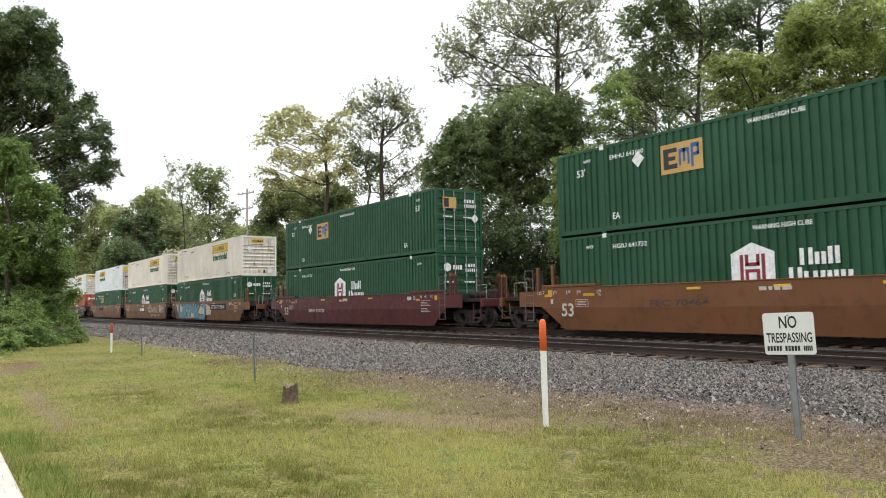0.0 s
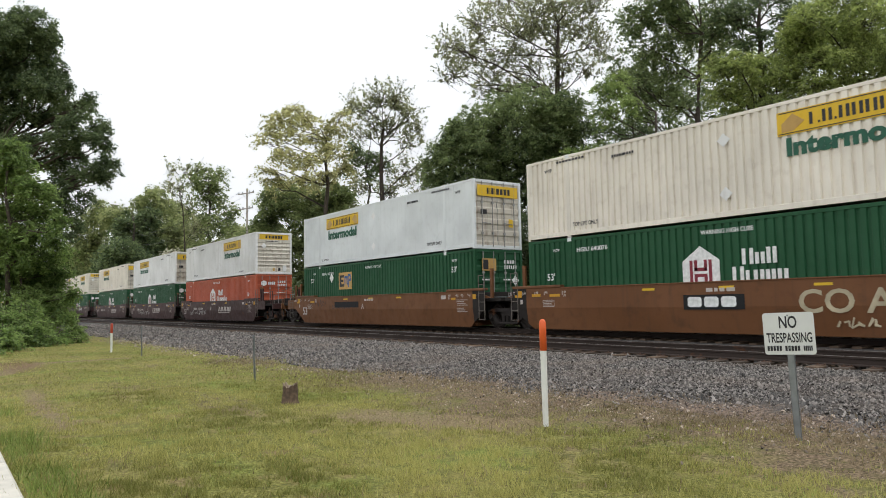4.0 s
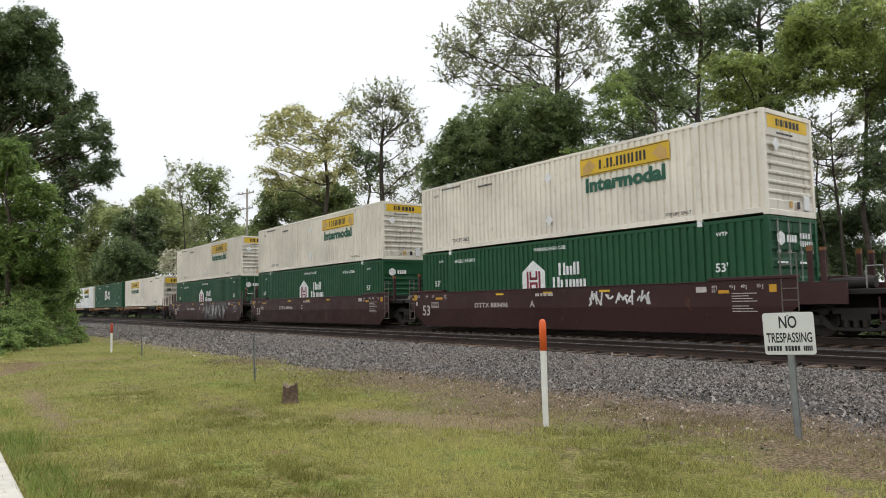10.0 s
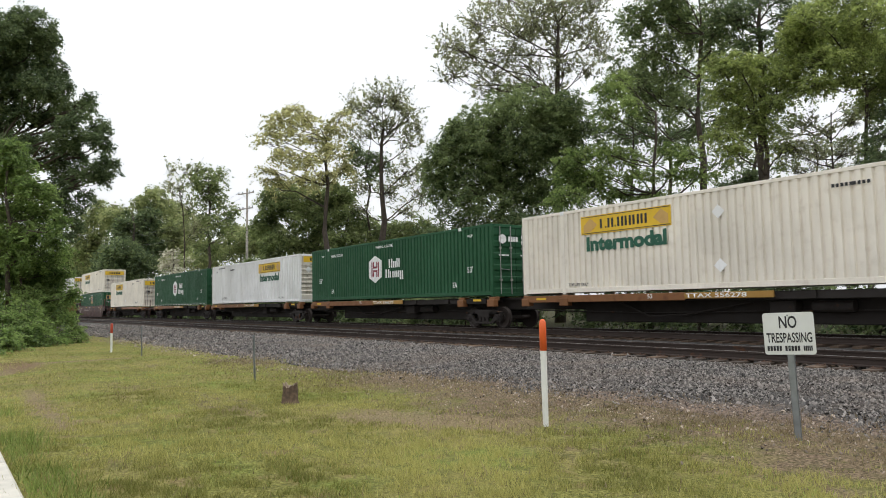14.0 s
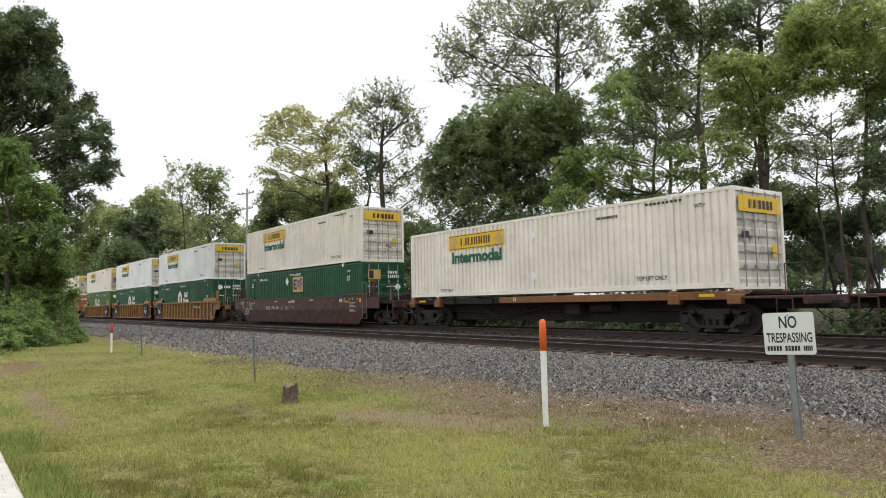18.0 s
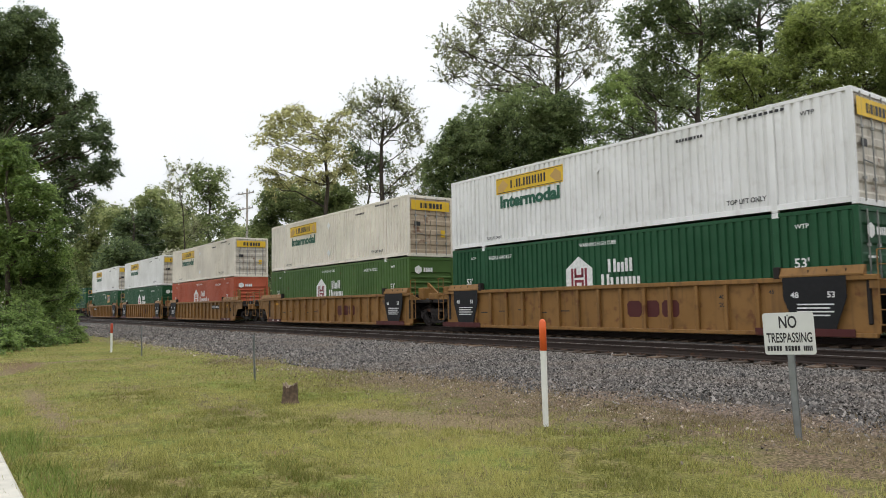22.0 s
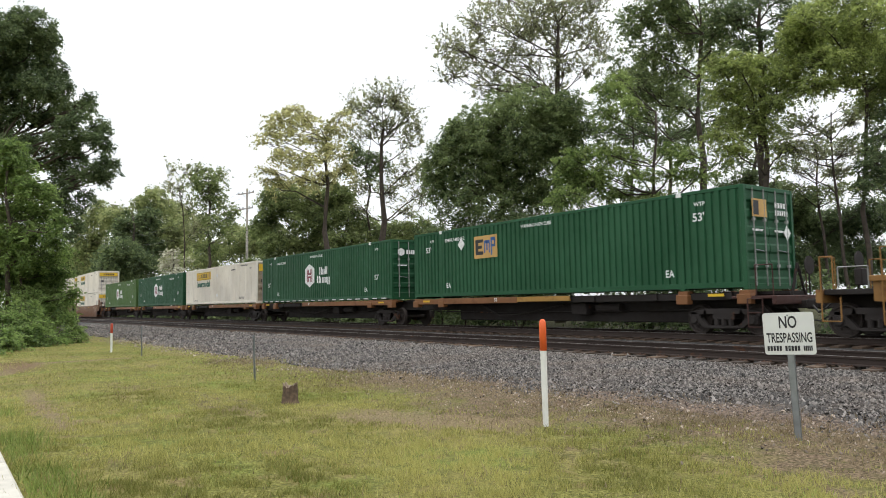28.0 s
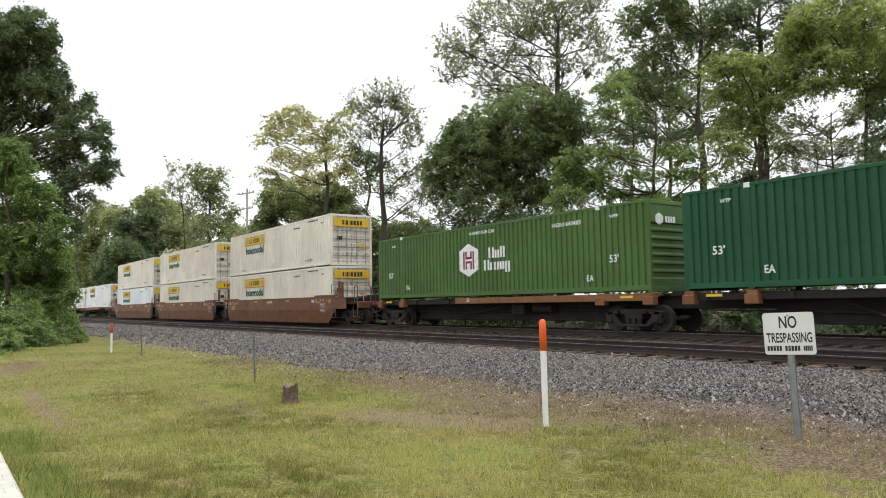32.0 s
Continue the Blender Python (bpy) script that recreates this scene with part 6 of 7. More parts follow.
def build_coupler(car, x, way):
    s = Shape()
    s.box(*sorted((x, x - way * 0.9)), -0.11, 0.11, 0.72, 0.94, 0.02)
    s.box(*sorted((x - way * 0.05, x + way * 0.22)), -0.17, 0.13, 0.70, 0.98, 0.05)
    s.box(*sorted((x + way * 0.14, x + way * 0.30)), 0.04, 0.16, 0.73, 0.95, 0.04)
    part("coupler", s, M["truck"], car, "rusty knuckle coupler")
    h = Shape()
    h.path([(x - way * 0.5, -0.45, 0.78), (x - way * 0.25, -0.42, 0.55), (x, -0.4, 0.40), (x + way * 0.2, -0.38, 0.42)], 0.025)
    part("air_hose", h, M["hose"], car, "black rubber air hose")


def side_sheet(x, name, mat, car, ribbed, side, art_l, art_r):
    """One wall of a well, from its left container end at x."""
    s, out = Shape(), 1.47
    e0, e1 = x - 0.75, x + L + 0.75
    def quad(x0, x1, ya, za, yb, zb):
        """A plate between two levels, ya at za and yb at zb."""
        t = 0.04
        v = [(x0, ya, za), (x1, ya, za), (x1, yb, zb), (x0, yb, zb), (x0, ya - t, za), (x1, ya - t, za), (x1, yb - t, zb), (x0, yb - t, zb)]
        v = [(p, side * q, r) for p, q, r in v]
        f = [(0, 1, 2, 3), (7, 6, 5, 4), (0, 4, 5, 1), (3, 2, 6, 7), (0, 3, 7, 4), (1, 5, 6, 2)]
        s.add(v, f if side > 0 else [q[::-1] for q in f])
    if not ribbed:
        quad(x, x + L, out, 0.80, out, 1.50)
        lean = lambda b: out - 0.10 * (0.8 - b) / 0.75
        def skirt(shape, low):
            k = len(low)
            v = [(a, side * lean(b), b) for a, b in low] + [(a, side * (lean(b) - 0.04), b) for a, b in low]
            f = [tuple(range(k)), tuple(range(2 * k - 1, k - 1, -1))] + [((i + 1) % k, i, i + k, (i + 1) % k + k) for i in range(k)]
            return shape.add(v, f if side < 0 else [q[::-1] for q in f])
        skirt(s, [(x + 0.25, 0.05), (x + L - 0.25, 0.05), (x + L, 0.2375), (x + L, 0.80), (x, 0.80), (x, 0.2375)])
    else:
        quad(x - 0.35, x + L + 0.35, out - 0.12, 0.14, out - 0.12, 1.42)
    wall = part(name, s, mat, car)
    if not ribbed:          # dark end plates beside the trucks
        for a, b, far in ((e0, x - 0.002, e0 - 1.2 * art_l), (e1, x + L + 0.002, e1 + 1.2 * art_r)):
            end_mat = M["grime"] if mat is M["well_orange"] and far in (e0, e1) else mat
            tri = [(a, 0.80), (b, 0.24), (b, 0.80)]
            sh = skirt(Shape(), tri if a < b else tri[::-1]).box(*sorted((a, b)), *sorted((side * out, side * (out - 0.04))), 0.80, 1.50)
            if far != a:
                sh.box(*sorted((far, a)), *sorted((side * out, side * (out - 0.04))), 0.84, 1.38)
            part("end_plate", sh, end_mat, wall)
    ys = sorted((side * out, side * (out - 0.16)))
    if ribbed:
        part("top_chord", Shape().box(x - 0.4, x + L + 0.4, *sorted((side * (out + 0.01), side * (out - 0.15))), 1.40, 1.53, 0.015), mat, wall)
        part("bottom_chord", Shape().box(x - 0.3, x + L + 0.3, *ys, 0.04, 0.15, 0.015), mat, wall)
        rib = Shape().box(-0.055, 0.055, *sorted((side * (out - 0.005), side * (out - 0.12))), 0.12, 1.41, 0.012).mesh("rib", mat)
        k = 16
        for i in range(k + 1):
            ob = part("rib", rib, None, wall)
            ob.matrix_basis = pose(x + 0.75 + (L - 1.5) * i / k, 0, 0)
        for a, way, coupled in ((x - 0.352, -1, art_l), (x + L + 0.352, 1, art_r)):
            if coupled:
                g = [(a, 0.16), (a + way * 0.1, 0.16), (a + way * 0.55, 0.84), (a + way * 1.5, 0.90), (a + way * 1.5, 1.38), (a, 1.42)]
                part("end_wing", Shape().prism(g[::way], *sorted((side * (out - 0.08), side * (out - 0.12)))).box(*sorted((a, a + way * 1.55)), *sorted((side * (out + 0.01), side * (out - 0.15))), 1.36, 1.50, 0.015), mat, wall)
        for a, b, way in ((x - 1.2 * art_l - 0.1, x + 2.0, -1), (x + L - 2.0, x + L + 1.2 * art_r + 0.1, 1)):
            lean = [(side * (out + 0.03), 1.53), (side * (out + 0.03), 1.57), (side * (out - 0.07), 1.77), (side * (out - 0.15), 1.77), (side * (out - 0.15), 1.53)]
            v = [(q, p, r) for q in (a, b) for p, r in lean]
            f = [((i + 1) % 5, i, i + 5, (i + 1) % 5 + 5) for i in range(5)] + [(0, 1, 2, 3, 4), (9, 8, 7, 6, 5)]
            lip = part("end_lip", Shape().add(v, f if side > 0 else [q[::-1] for q in f]), mat, wall)
            e = b if way < 0 else a
            part("lip_bracket", Shape().box(e - 0.08, e + 0.08, *sorted((side * (out + 0.035), side * (out - 0.15))), 1.50, 1.80, 0.015), M["grime"], lip, "black guide bracket")
            if side < 0:
                for k in range(3):
                    part("lip_groove", Shape().box(e + way * (0.8 + 0.45 * k) - 0.01, e + way * (0.8 + 0.45 * k) + 0.01, -out + 0.0, -out + 0.03, 1.585, 1.70), M["grime"], lip)
    else:
        for a in (e0, e1 - 2.5):
            part("end_lip", Shape().box(a, a + 2.5, *sorted((side * (out + 0.03), side * (out - 0.2))), 1.50, 1.60, 0.02), mat, wall)
        part("top_flange", Shape().box(e0 + 2.5, e1 - 2.5, *sorted((side * (out + 0.02), side * (out - 0.15))), 1.47, 1.51, 0.01), mat, wall)
        for k in range(3):
            part("marker_strip", Shape().box(x + 5.2 + 2.6 * k, x + 5.65 + 2.6 * k, *sorted((side * (out + 0.004), side * out)), 1.30, 1.37), M["logo_yellow"], wall, "yellow reflective strip")
    return wall


def build_well(car, x, mat, ribbed, left, right, brake=False):
    """One well unit; left and right are the distances to the truck centres and whether that end is coupled."""
    m = M[mat]
    walls = [side_sheet(x, "side_wall", m, car, ribbed, side, left[1], right[1]) for side in (-1, 1)]
    fl = Shape()
    for i in range(9):
        a = x + 0.4 + (L - 1.1) * i / 8
        fl.box(a, a + 0.3, -1.34, 1.34, 0.10, 0.28, 0.01)
    fl.box(x + 0.1, x + L - 0.1, -1.2, -0.9, 0.10, 0.2).box(x + 0.1, x + L - 0.1, 0.9, 1.2, 0.10, 0.2)
    part("well_floor", fl, m, car)
    for way, (far, coupled), xe in ((-1, left, x), (1, right, x + L)):
        a, b = xe + way * 0.18, xe + way * (far + (1.15 if coupled else -0.12))
        # one black for the car ends: grime plus the shade between cars
        end_dark = M["grime"]
        part("bulkhead", Shape().box(*sorted((xe + way * 0.10, xe + way * 0.20)), -1.4, 1.4, 0.35, 1.45, 0.02), end_dark, car)
        part("end_platform", Shape().box(*sorted((a, b)), -1.25, 1.25, 1.06, 1.20, 0.02), end_dark, car)
        part("stub_sill", Shape().box(*sorted((a, b)), -0.35, 0.35, 0.70, 1.06, 0.03), M["truck"], car)
        for side in (-1, 1):
            g = [(a, 1.2), (a + way * 0.9, 1.2), (a, 1.50)]
            part("gusset", Shape().prism(g if way > 0 else g[::-1], *sorted((side * 1.42, side * 1.36))), m, car)
        if ribbed and not coupled:
            for k, yy in ((0.55, -0.95), (0.55, 0.95), (1.35, -0.95), (1.35, 0.95)):
                part("end_block", Shape().box(*sorted((xe + way * k, xe + way * (k + 0.42))), yy - 0.22, yy + 0.22, 1.2, 1.5 + 0.25 * (k < 1), 0.04), m, car)
            part("end_brace", Shape().prism([(xe + way * 0.2, 1.2), (xe + way * 1.5, 1.2), (xe + way * 0.2, 2.0)][::way], -0.4, -0.3), m, car)
        if coupled:
            part("end_beam", Shape().box(*sorted((b, b + way * 0.14)), -1.4, 1.4, 0.86, 1.20, 0.02), m, car)
            build_coupler(car, xe + way * (far + 1.66), way)
            for side in (-1, 1):
                s = Shape().path([(b, side * 1.38, 0.42), (b, side * 1.38, 2.0), (b - way * 0.3, side * 1.38, 2.0), (b - way * 0.3, side * 1.38, 1.2)], 0.022)
                part("handrail", s, m, car)
                part("stirrup", Shape().path([(b - way * 0.45, side * 1.38, 1.0), (b - way * 0.45, side * 1.38, 0.42), (b, side * 1.38, 0.42)], 0.02), m, car)
                u = xe + way * (1.05 if way > 0 else 0.30)
                for d in (0.0, 0.32) if way > 0 else (0.0, 0.75):
                    post = part("upright", Shape().box(u + way * d - 0.06, u + way * d + 0.06, *sorted((side * 1.30, side * 1.40)), 1.2, 2.3 - 0.06 * (d > 0), 0.012), m, car, "stout steel upright")
                    if not ribbed:
                        part("upright_top", Shape().box(u + way * d - 0.062, u + way * d + 0.062, *sorted((side * 1.298, side * 1.402)), 2.17, 2.31 - 0.06 * (d > 0)), M["sill"], post, "orange painted tip")
            part("end_rail", Shape().path([(b, -1.3, 2.0), (b, -0.6, 2.0), (b, -0.6, 1.2)], 0.016), m, car)
            ladder(car, xe + way * (0.35 if way > 0 else 1.2) - (0.0 if way > 0 else 0.42), -1.475, 0.35, 2.15, M["rod"] if not ribbed else m)
            part("brake_gear", Shape().box(*sorted((a + way * 0.9, a + way * 1.5)), 0.25, 0.75, 1.2, 1.55, 0.03).rod((a + way * 0.8, -0.2, 1.36), (a + way * 1.9, -0.2, 1.36), 0.14, sides=12), M["truck"], car, "grimy brake reservoir")
            part("hose", Shape().path([(b, -0.55, 1.0), (b + way * 0.25, -0.6, 0.75), (b + way * 0.5, -0.5, 0.62), (b + way * 0.72, -0.35, 0.8)], 0.028), M["hose"], car, "black brake hose")
            part("brake_pipe", Shape().path([(b - way * 0.2, -0.9, 1.22), (b - way * 0.2, -0.9, 1.75), (b - way * 0.9, -0.9, 1.75), (b - way * 0.9, -0.9, 1.22)], 0.018), M["lock_steel"], car, "bent steel pipe")
            if way < 0:
                part("brake_wheel", Shape().lathe([(0, 0.25), (0.03, 0.25)], "x", (b + 0.1, 0.5, 1.95), 16).rod((b + 0.08, 0.5, 1.2), (b + 0.08, 0.5, 1.95), 0.03).box(b + 0.05, b + 0.25, 0.3, 0.7, 1.3, 1.75, 0.03), M["truck"], car)
        else:
            ladder(car, xe + way * 0.62 - 0.21, -1.475, 0.35, 2.1, m if ribbed else M["rod"], 0.36)
            if not ribbed:
                for side in (-1, 1):
                    u = xe + way * (1.1 if way > 0 else 0.2)
                    post = part("upright", Shape().box(u - 0.07, u + 0.07, *sorted((side * 1.30, side * 1.40)), 1.2, 2.35, 0.012), m, car, "stout steel upright")
                    part("upright_top", Shape().box(u - 0.072, u + 0.072, *sorted((side * 1.298, side * 1.402)), 2.24, 2.36), M["sill"], post, "orange painted tip")
            part("walkway", Shape().box(*sorted((xe + way * 0.2, xe + way * (far - 0.05))), -1.0, 1.0, 1.22, 1.26), M["galv"], car, "open steel grating")
    return walls


def build_spine(car, x, deck_left, left, right):
    """One spine unit; left and right are the distances to the joint or coupler beyond the container's ends."""
    m, deck, dark = M["well_rust"], M["sill"], M["grime"]
    a, b = x - left[0] + (0.5 if left[1] else 0), x + L + right[0] - (0.5 if right[1] else 0)
    # sills and arms are blackened: the container's shade is in their colour
    part("centre_sill", Shape().box(a, b, -0.36, 0.36, 0.72, 1.16, 0.03).box(x + 2.2, x + L - 2.4, -0.40, 0.40, 0.30, 1.1, 0.03).box(a, b, -0.48, 0.48, 1.12, 1.20), dark, car)
    ends = (x + 0.05, x + 6.9) if deck_left else (x + 6.2, x + L - 0.05)
    for side in (-1, 1):
        part("wheel_deck", Shape().box(ends[0], ends[1], *sorted((side * 0.62, side * 1.30)), 1.13, 1.19, 0.01).box(ends[0], ends[1], *sorted((side * 1.27, side * 1.33)), 0.99, 1.22, 0.01), deck, car, "rust-stained orange deck strip")
        part("side_sill", Shape().box(x + 0.05, x + L - 0.05, *sorted((side * 1.10, side * 1.18)), 0.98, 1.18, 0.01), dark, car)
        for k, (u0, u1) in enumerate(((0.3, 1.4), (L - 1.6, L - 0.5))):
            part("marker_strip", Shape().box(x + u0 + 0.4, x + u0 + 0.9, *sorted((side * 1.336, side * 1.332)), 1.08, 1.16), M["logo_yellow"], car, "yellow reflective strip")
    for i in range(7):
        c = x + 0.6 + (L - 1.2) * i / 6
        part("cross_arm", Shape().prism([(c - 0.08, 1.0), (c + 0.08, 1.0), (c + 0.08, 1.18), (c - 0.08, 1.18)], -1.26, 1.26), dark, car)
    for c in (x + 0.12, x + HL - POST, x + HL + POST, x + L - 0.12):
        for side in (-1, 1):
            part("pedestal", Shape().box(c - 0.16, c + 0.16, *sorted((side * 0.98, side * 1.30)), 1.1, 1.245, 0.02).box(c - 0.2, c + 0.2, *sorted((side * 1.1, side * 1.36)), 0.86, 1.14, 0.02), deck, car, "container pedestal")
    part("air_line", Shape().path([(x, -0.5, 0.7), (x + 5, -0.52, 0.60), (x + 10, -0.5, 0.66), (x + L, -0.5, 0.7)], 0.025), M["truck"], car)
    part("brake_gear", Shape().box(x + 9.2, x + 9.9, -0.85, -0.4, 0.55, 0.95, 0.03).rod((x + 10.3, -0.65, 0.78), (x + 11.3, -0.65, 0.78), 0.15, sides=12), M["truck"], car, "grimy brake reservoir")
    part("brake_lever", Shape().path([(x + 4.0, -0.7, 0.95), (x + 5.2, -0.75, 0.5), (x + 6.4, -0.6, 0.55), (x + 8.6, -0.6, 0.9)], 0.03), M["truck"], car)
    for way, (far, coupled), xe in ((-1, left, x), (1, right, x + L)):
        if coupled:
            e = xe + way * (far - 0.5)
            part("end_platform", Shape().box(*sorted((xe - way * 0.5, e)), -1.3, 1.3, 1.00, 1.08, 0.02), m, car)
            part("end_beam", Shape().box(*sorted((e, e + way * 0.12)), -1.4, 1.4, 0.84, 1.08, 0.02), m, car)
            build_coupler(car, e + way * 0.3, way)
            for side in (-1, 1):
                part("handrail", Shape().path([(e, side * 1.3, 1.05), (e, side * 1.3, 1.9), (e - way * 0.45, side * 1.34, 1.9), (e - way * 0.45, side * 1.34, 1.05)], 0.018), m, car)
            part("brake_wheel", Shape().lathe([(0, 0.26), (0.03, 0.26)], "x", (e + way * 0.06, 0.5, 1.9), 16).rod((e + way * 0.06, 0.5, 1.0), (e + way * 0.06, 0.5, 1.9), 0.025), M["truck"], car)
            part("hitch_strut", Shape().rod((e, -0.35, 1.08), (e + way * 0.05, -0.1, 1.95), 0.04).rod((e, 0.35, 1.08), (e + way * 0.05, -0.1, 1.95), 0.04), M["truck"], car, "folded trailer hitch")
            ladder(car, e - way * 0.25 - 0.42 * (way > 0), -1.42, 0.25, 1.0, m)


def scrawl(car, mat, x, z, w, h, seed, y=-1.474, thick=0.03):
    """Spray-painted scribble as a band of strokes."""
    rnd = random.Random(seed)
    s = Shape()
    a = 0.0
    while a < w:
        p = [(a + rnd.uniform(-0.1, 0.1), rnd.uniform(0, h)) for _ in range(3)]
        for (x0, z0), (x1, z1) in zip(p, p[1:]):
            d = Vector((x1 - x0, z1 - z0))
            if d.length > 0.05:
                q = Vector((-d.y, d.x)).normalized() * thick
                pts = [(x0 - q.x, z0 - q.y), (x1 - q.x, z1 - q.y), (x1 + q.x, z1 + q.y), (x0 + q.x, z0 + q.y)]
                s.prism(pts, -0.003, 0.0)
        a += rnd.uniform(0.08, 0.3)
    ob = part("graffiti", s, mat, car, "spray-painted scribble")
    ob.matrix_basis = pose(x, y, z)


def car_marks(car, x, mat, number, letter, ribbed, seed, coupled):
    rnd = random.Random(seed)
    y = -1.474 if not ribbed else -1.354
    white = M["faded"] if mat != "well_tan" else M["ink"]
    if mat == "well_tan":
        for a, joint in ((x + 0.4, not coupled[0]), (x + L - 1.75, not coupled[1])):
            if not joint:
                bar("yellow_patch", M["patch"], car, a + 0.4, y, 1.1, 0.4, 0.12)
                part("red_sill", Shape().box(a - 0.45, a + 1.55, -1.506, -1.482, 0.05, 0.24, 0.006), M["well_red"], car, "dark-red step")
                for k in range(2):
                    bar("step_mark", M["letter"], car, a + 0.2 + 0.75 * k, -1.508, 0.13, 0.28, 0.05)
                board = bar("data_board", M["panel"], car, a + 0.95, y, 0.72, 0.36, 0.26)
                bar("line_bar", M["letter"], board, 0.04, -0.005, 0.14, 0.2, 0.05)
                continue
            pn = part("data_panel", Shape().prism([(a + 0.2, 0.2), (a + 1.15, 0.2), (a + 1.45, 1.0), (a + 1.45, 1.52), (a - 0.1, 1.52), (a - 0.1, 1.0)], -1.500, -1.482), M["panel"], car, "black data panel")
            for k in range(4):
                bar("line_bar", M["letter"], pn, a + 0.25, -1.502, 0.55 + 0.09 * k, 0.8 + 0.1 * (k % 2), 0.035)
            lettering("48", M["letter"], pn, a + 0.1, -1.503, 1.0, 0.15)
            lettering("53", M["letter"], pn, a + 1.0, -1.503, 1.0, 0.15)
            part("red_sill", Shape().box(a - 0.9, a + 1.6, -1.506, -1.482, 0.05, 0.24, 0.006), M["well_red"], car, "dark-red step")
        lettering("53", M["ink"], car, x + L - 1.62, y, 0.60, 0.34)
        lettering("45", M["ink"], car, x + L - 2.3, y, 1.12, 0.11)
        lettering("40", M["ink"], car, x + L - 3.75, y, 1.0, 0.13)
        lettering("20", M["ink"], car, x + L - 3.75, y, 0.78, 0.13)
        for k in range(5):
            bar("line_bar", M["ink"], car, x + 1.9 + 1.1 * k, y, 0.62 + 0.05 * (k % 3), 0.4, 0.035)
        if number:
            bx = x + (2.6 if letter else 11.7)
            board = bar("number_board", M["panel"], car, bx, -1.466, 0.92, 1.75, 0.26)
            lettering(number, M["letter"], board, 0.08, -0.007, 0.045, 0.17, 1.55)
        else:
            blocks("trade_block", M["well_red"], car, x + 9.2, y, 0.50, (0.55, 0.55, 0.6), 0.50, 0.10)
        return
    if mat == "well_orange" and not coupled[0]:
        bar("yellow_patch", M["patch"], car, x + 0.3, y, 1.2, 0.45, 0.1)
    else:
        lettering("53", white, car, x + 0.2, y, 0.50, 0.45)
    lettering("125 T", white, car, x - 0.98, y, 1.27, 0.115, 0.36)
    part("yellow_patch", Shape().prism([(x - 0.62, 1.18), (x - 0.24, 1.18), (x - 0.24, 1.42), (x - 0.44, 1.42), (x - 0.44, 1.27), (x - 0.62, 1.27)], y - 0.004, y), M["patch"], car)
    bar("yellow_patch", M["patch"], car, x + 1.2, y, 1.19, 0.5, 0.09)
    for k, (a, txt) in enumerate(((-0.14, "53"), (0.50, "48"), (0.98, "45"), (1.86, "40"))):
        bar("gauge_mark", white, car, x + a - 0.05, y, 1.25, 0.022, 0.13)
        lettering(txt, white, car, x + a, y, 1.30, 0.09)
    lettering("20", white, car, x + 1.86, y, 1.19, 0.09)
    for z in (0.84, 1.06):
        bar("box_line", white, car, x + 0.86, y, z, 0.56, 0.016)
    for a in (0.86, 1.404):
        bar("box_line", white, car, x + a, y, 0.856, 0.016, 0.204)
    for k in range(3):
        bar("line_bar", white, car, x + 0.92, y, 0.89 + 0.055 * k, 0.42 - 0.06 * (k % 2), 0.022)
    bar("tag", white, car, x - 0.32, y, 0.94, 0.12, 0.16)
    for a, txt in ((-0.32, "53"), (-0.78, "48"), (-1.12, "45"), (-1.66, "40")):
        lettering(txt, white, car, x + L + a, y, 1.30, 0.09)
        bar("gauge_mark", white, car, x + L + a + 0.15, y, 1.25, 0.022, 0.13)
    lettering("20", white, car, x + L - 1.66, y, 1.19, 0.09)
    bar("yellow_patch", M["patch"], car, x + L + 0.02, y, 1.17, 0.2, 0.2)
    bar("yellow_patch", M["patch"], car, x + L - 1.45, y, 1.16, 0.32, 0.09)
    bar("tag", white, car, x + L - 2.15, y, 1.20, 0.34, 0.16)
    for k in range(7):
        bar("line_bar", white, car, x + L - 1.05, y, 0.66 + 0.07 * k + 0.06 * (k > 2), 0.72 - 0.12 * (k % 3), 0.022)
    blocks("small_mark", white, car, x + 7.4, y, 1.22, (0.2, 0.1, 0.15, 0.25), 0.10, 0.06)
    if number:
        lettering(number, M["graffiti_dark"] if mat == "well_orange" else white, car, x + (3.6 if mat == "well_red" else 3.9), y - 0.002, 0.83 - 0.18 * (mat == "well_red"), 0.19, 1.35 if number.isdigit() else 2.0)
    if letter:
        lettering(letter, white, car, x + 7.1, y - 0.002, 0.83, 0.25)


def spans(units, i, ends):
    """Distances from a unit's ends to the joint with the next unit, or the coupled ends' distances as given."""
    u = units[i]
    left = ((u - units[i + 1] - L) / 2, False) if i + 1 < len(units) else (ends[0], True)
    right = ((units[i - 1] - u - L) / 2, False) if i else (ends[1], True)
    return left, right


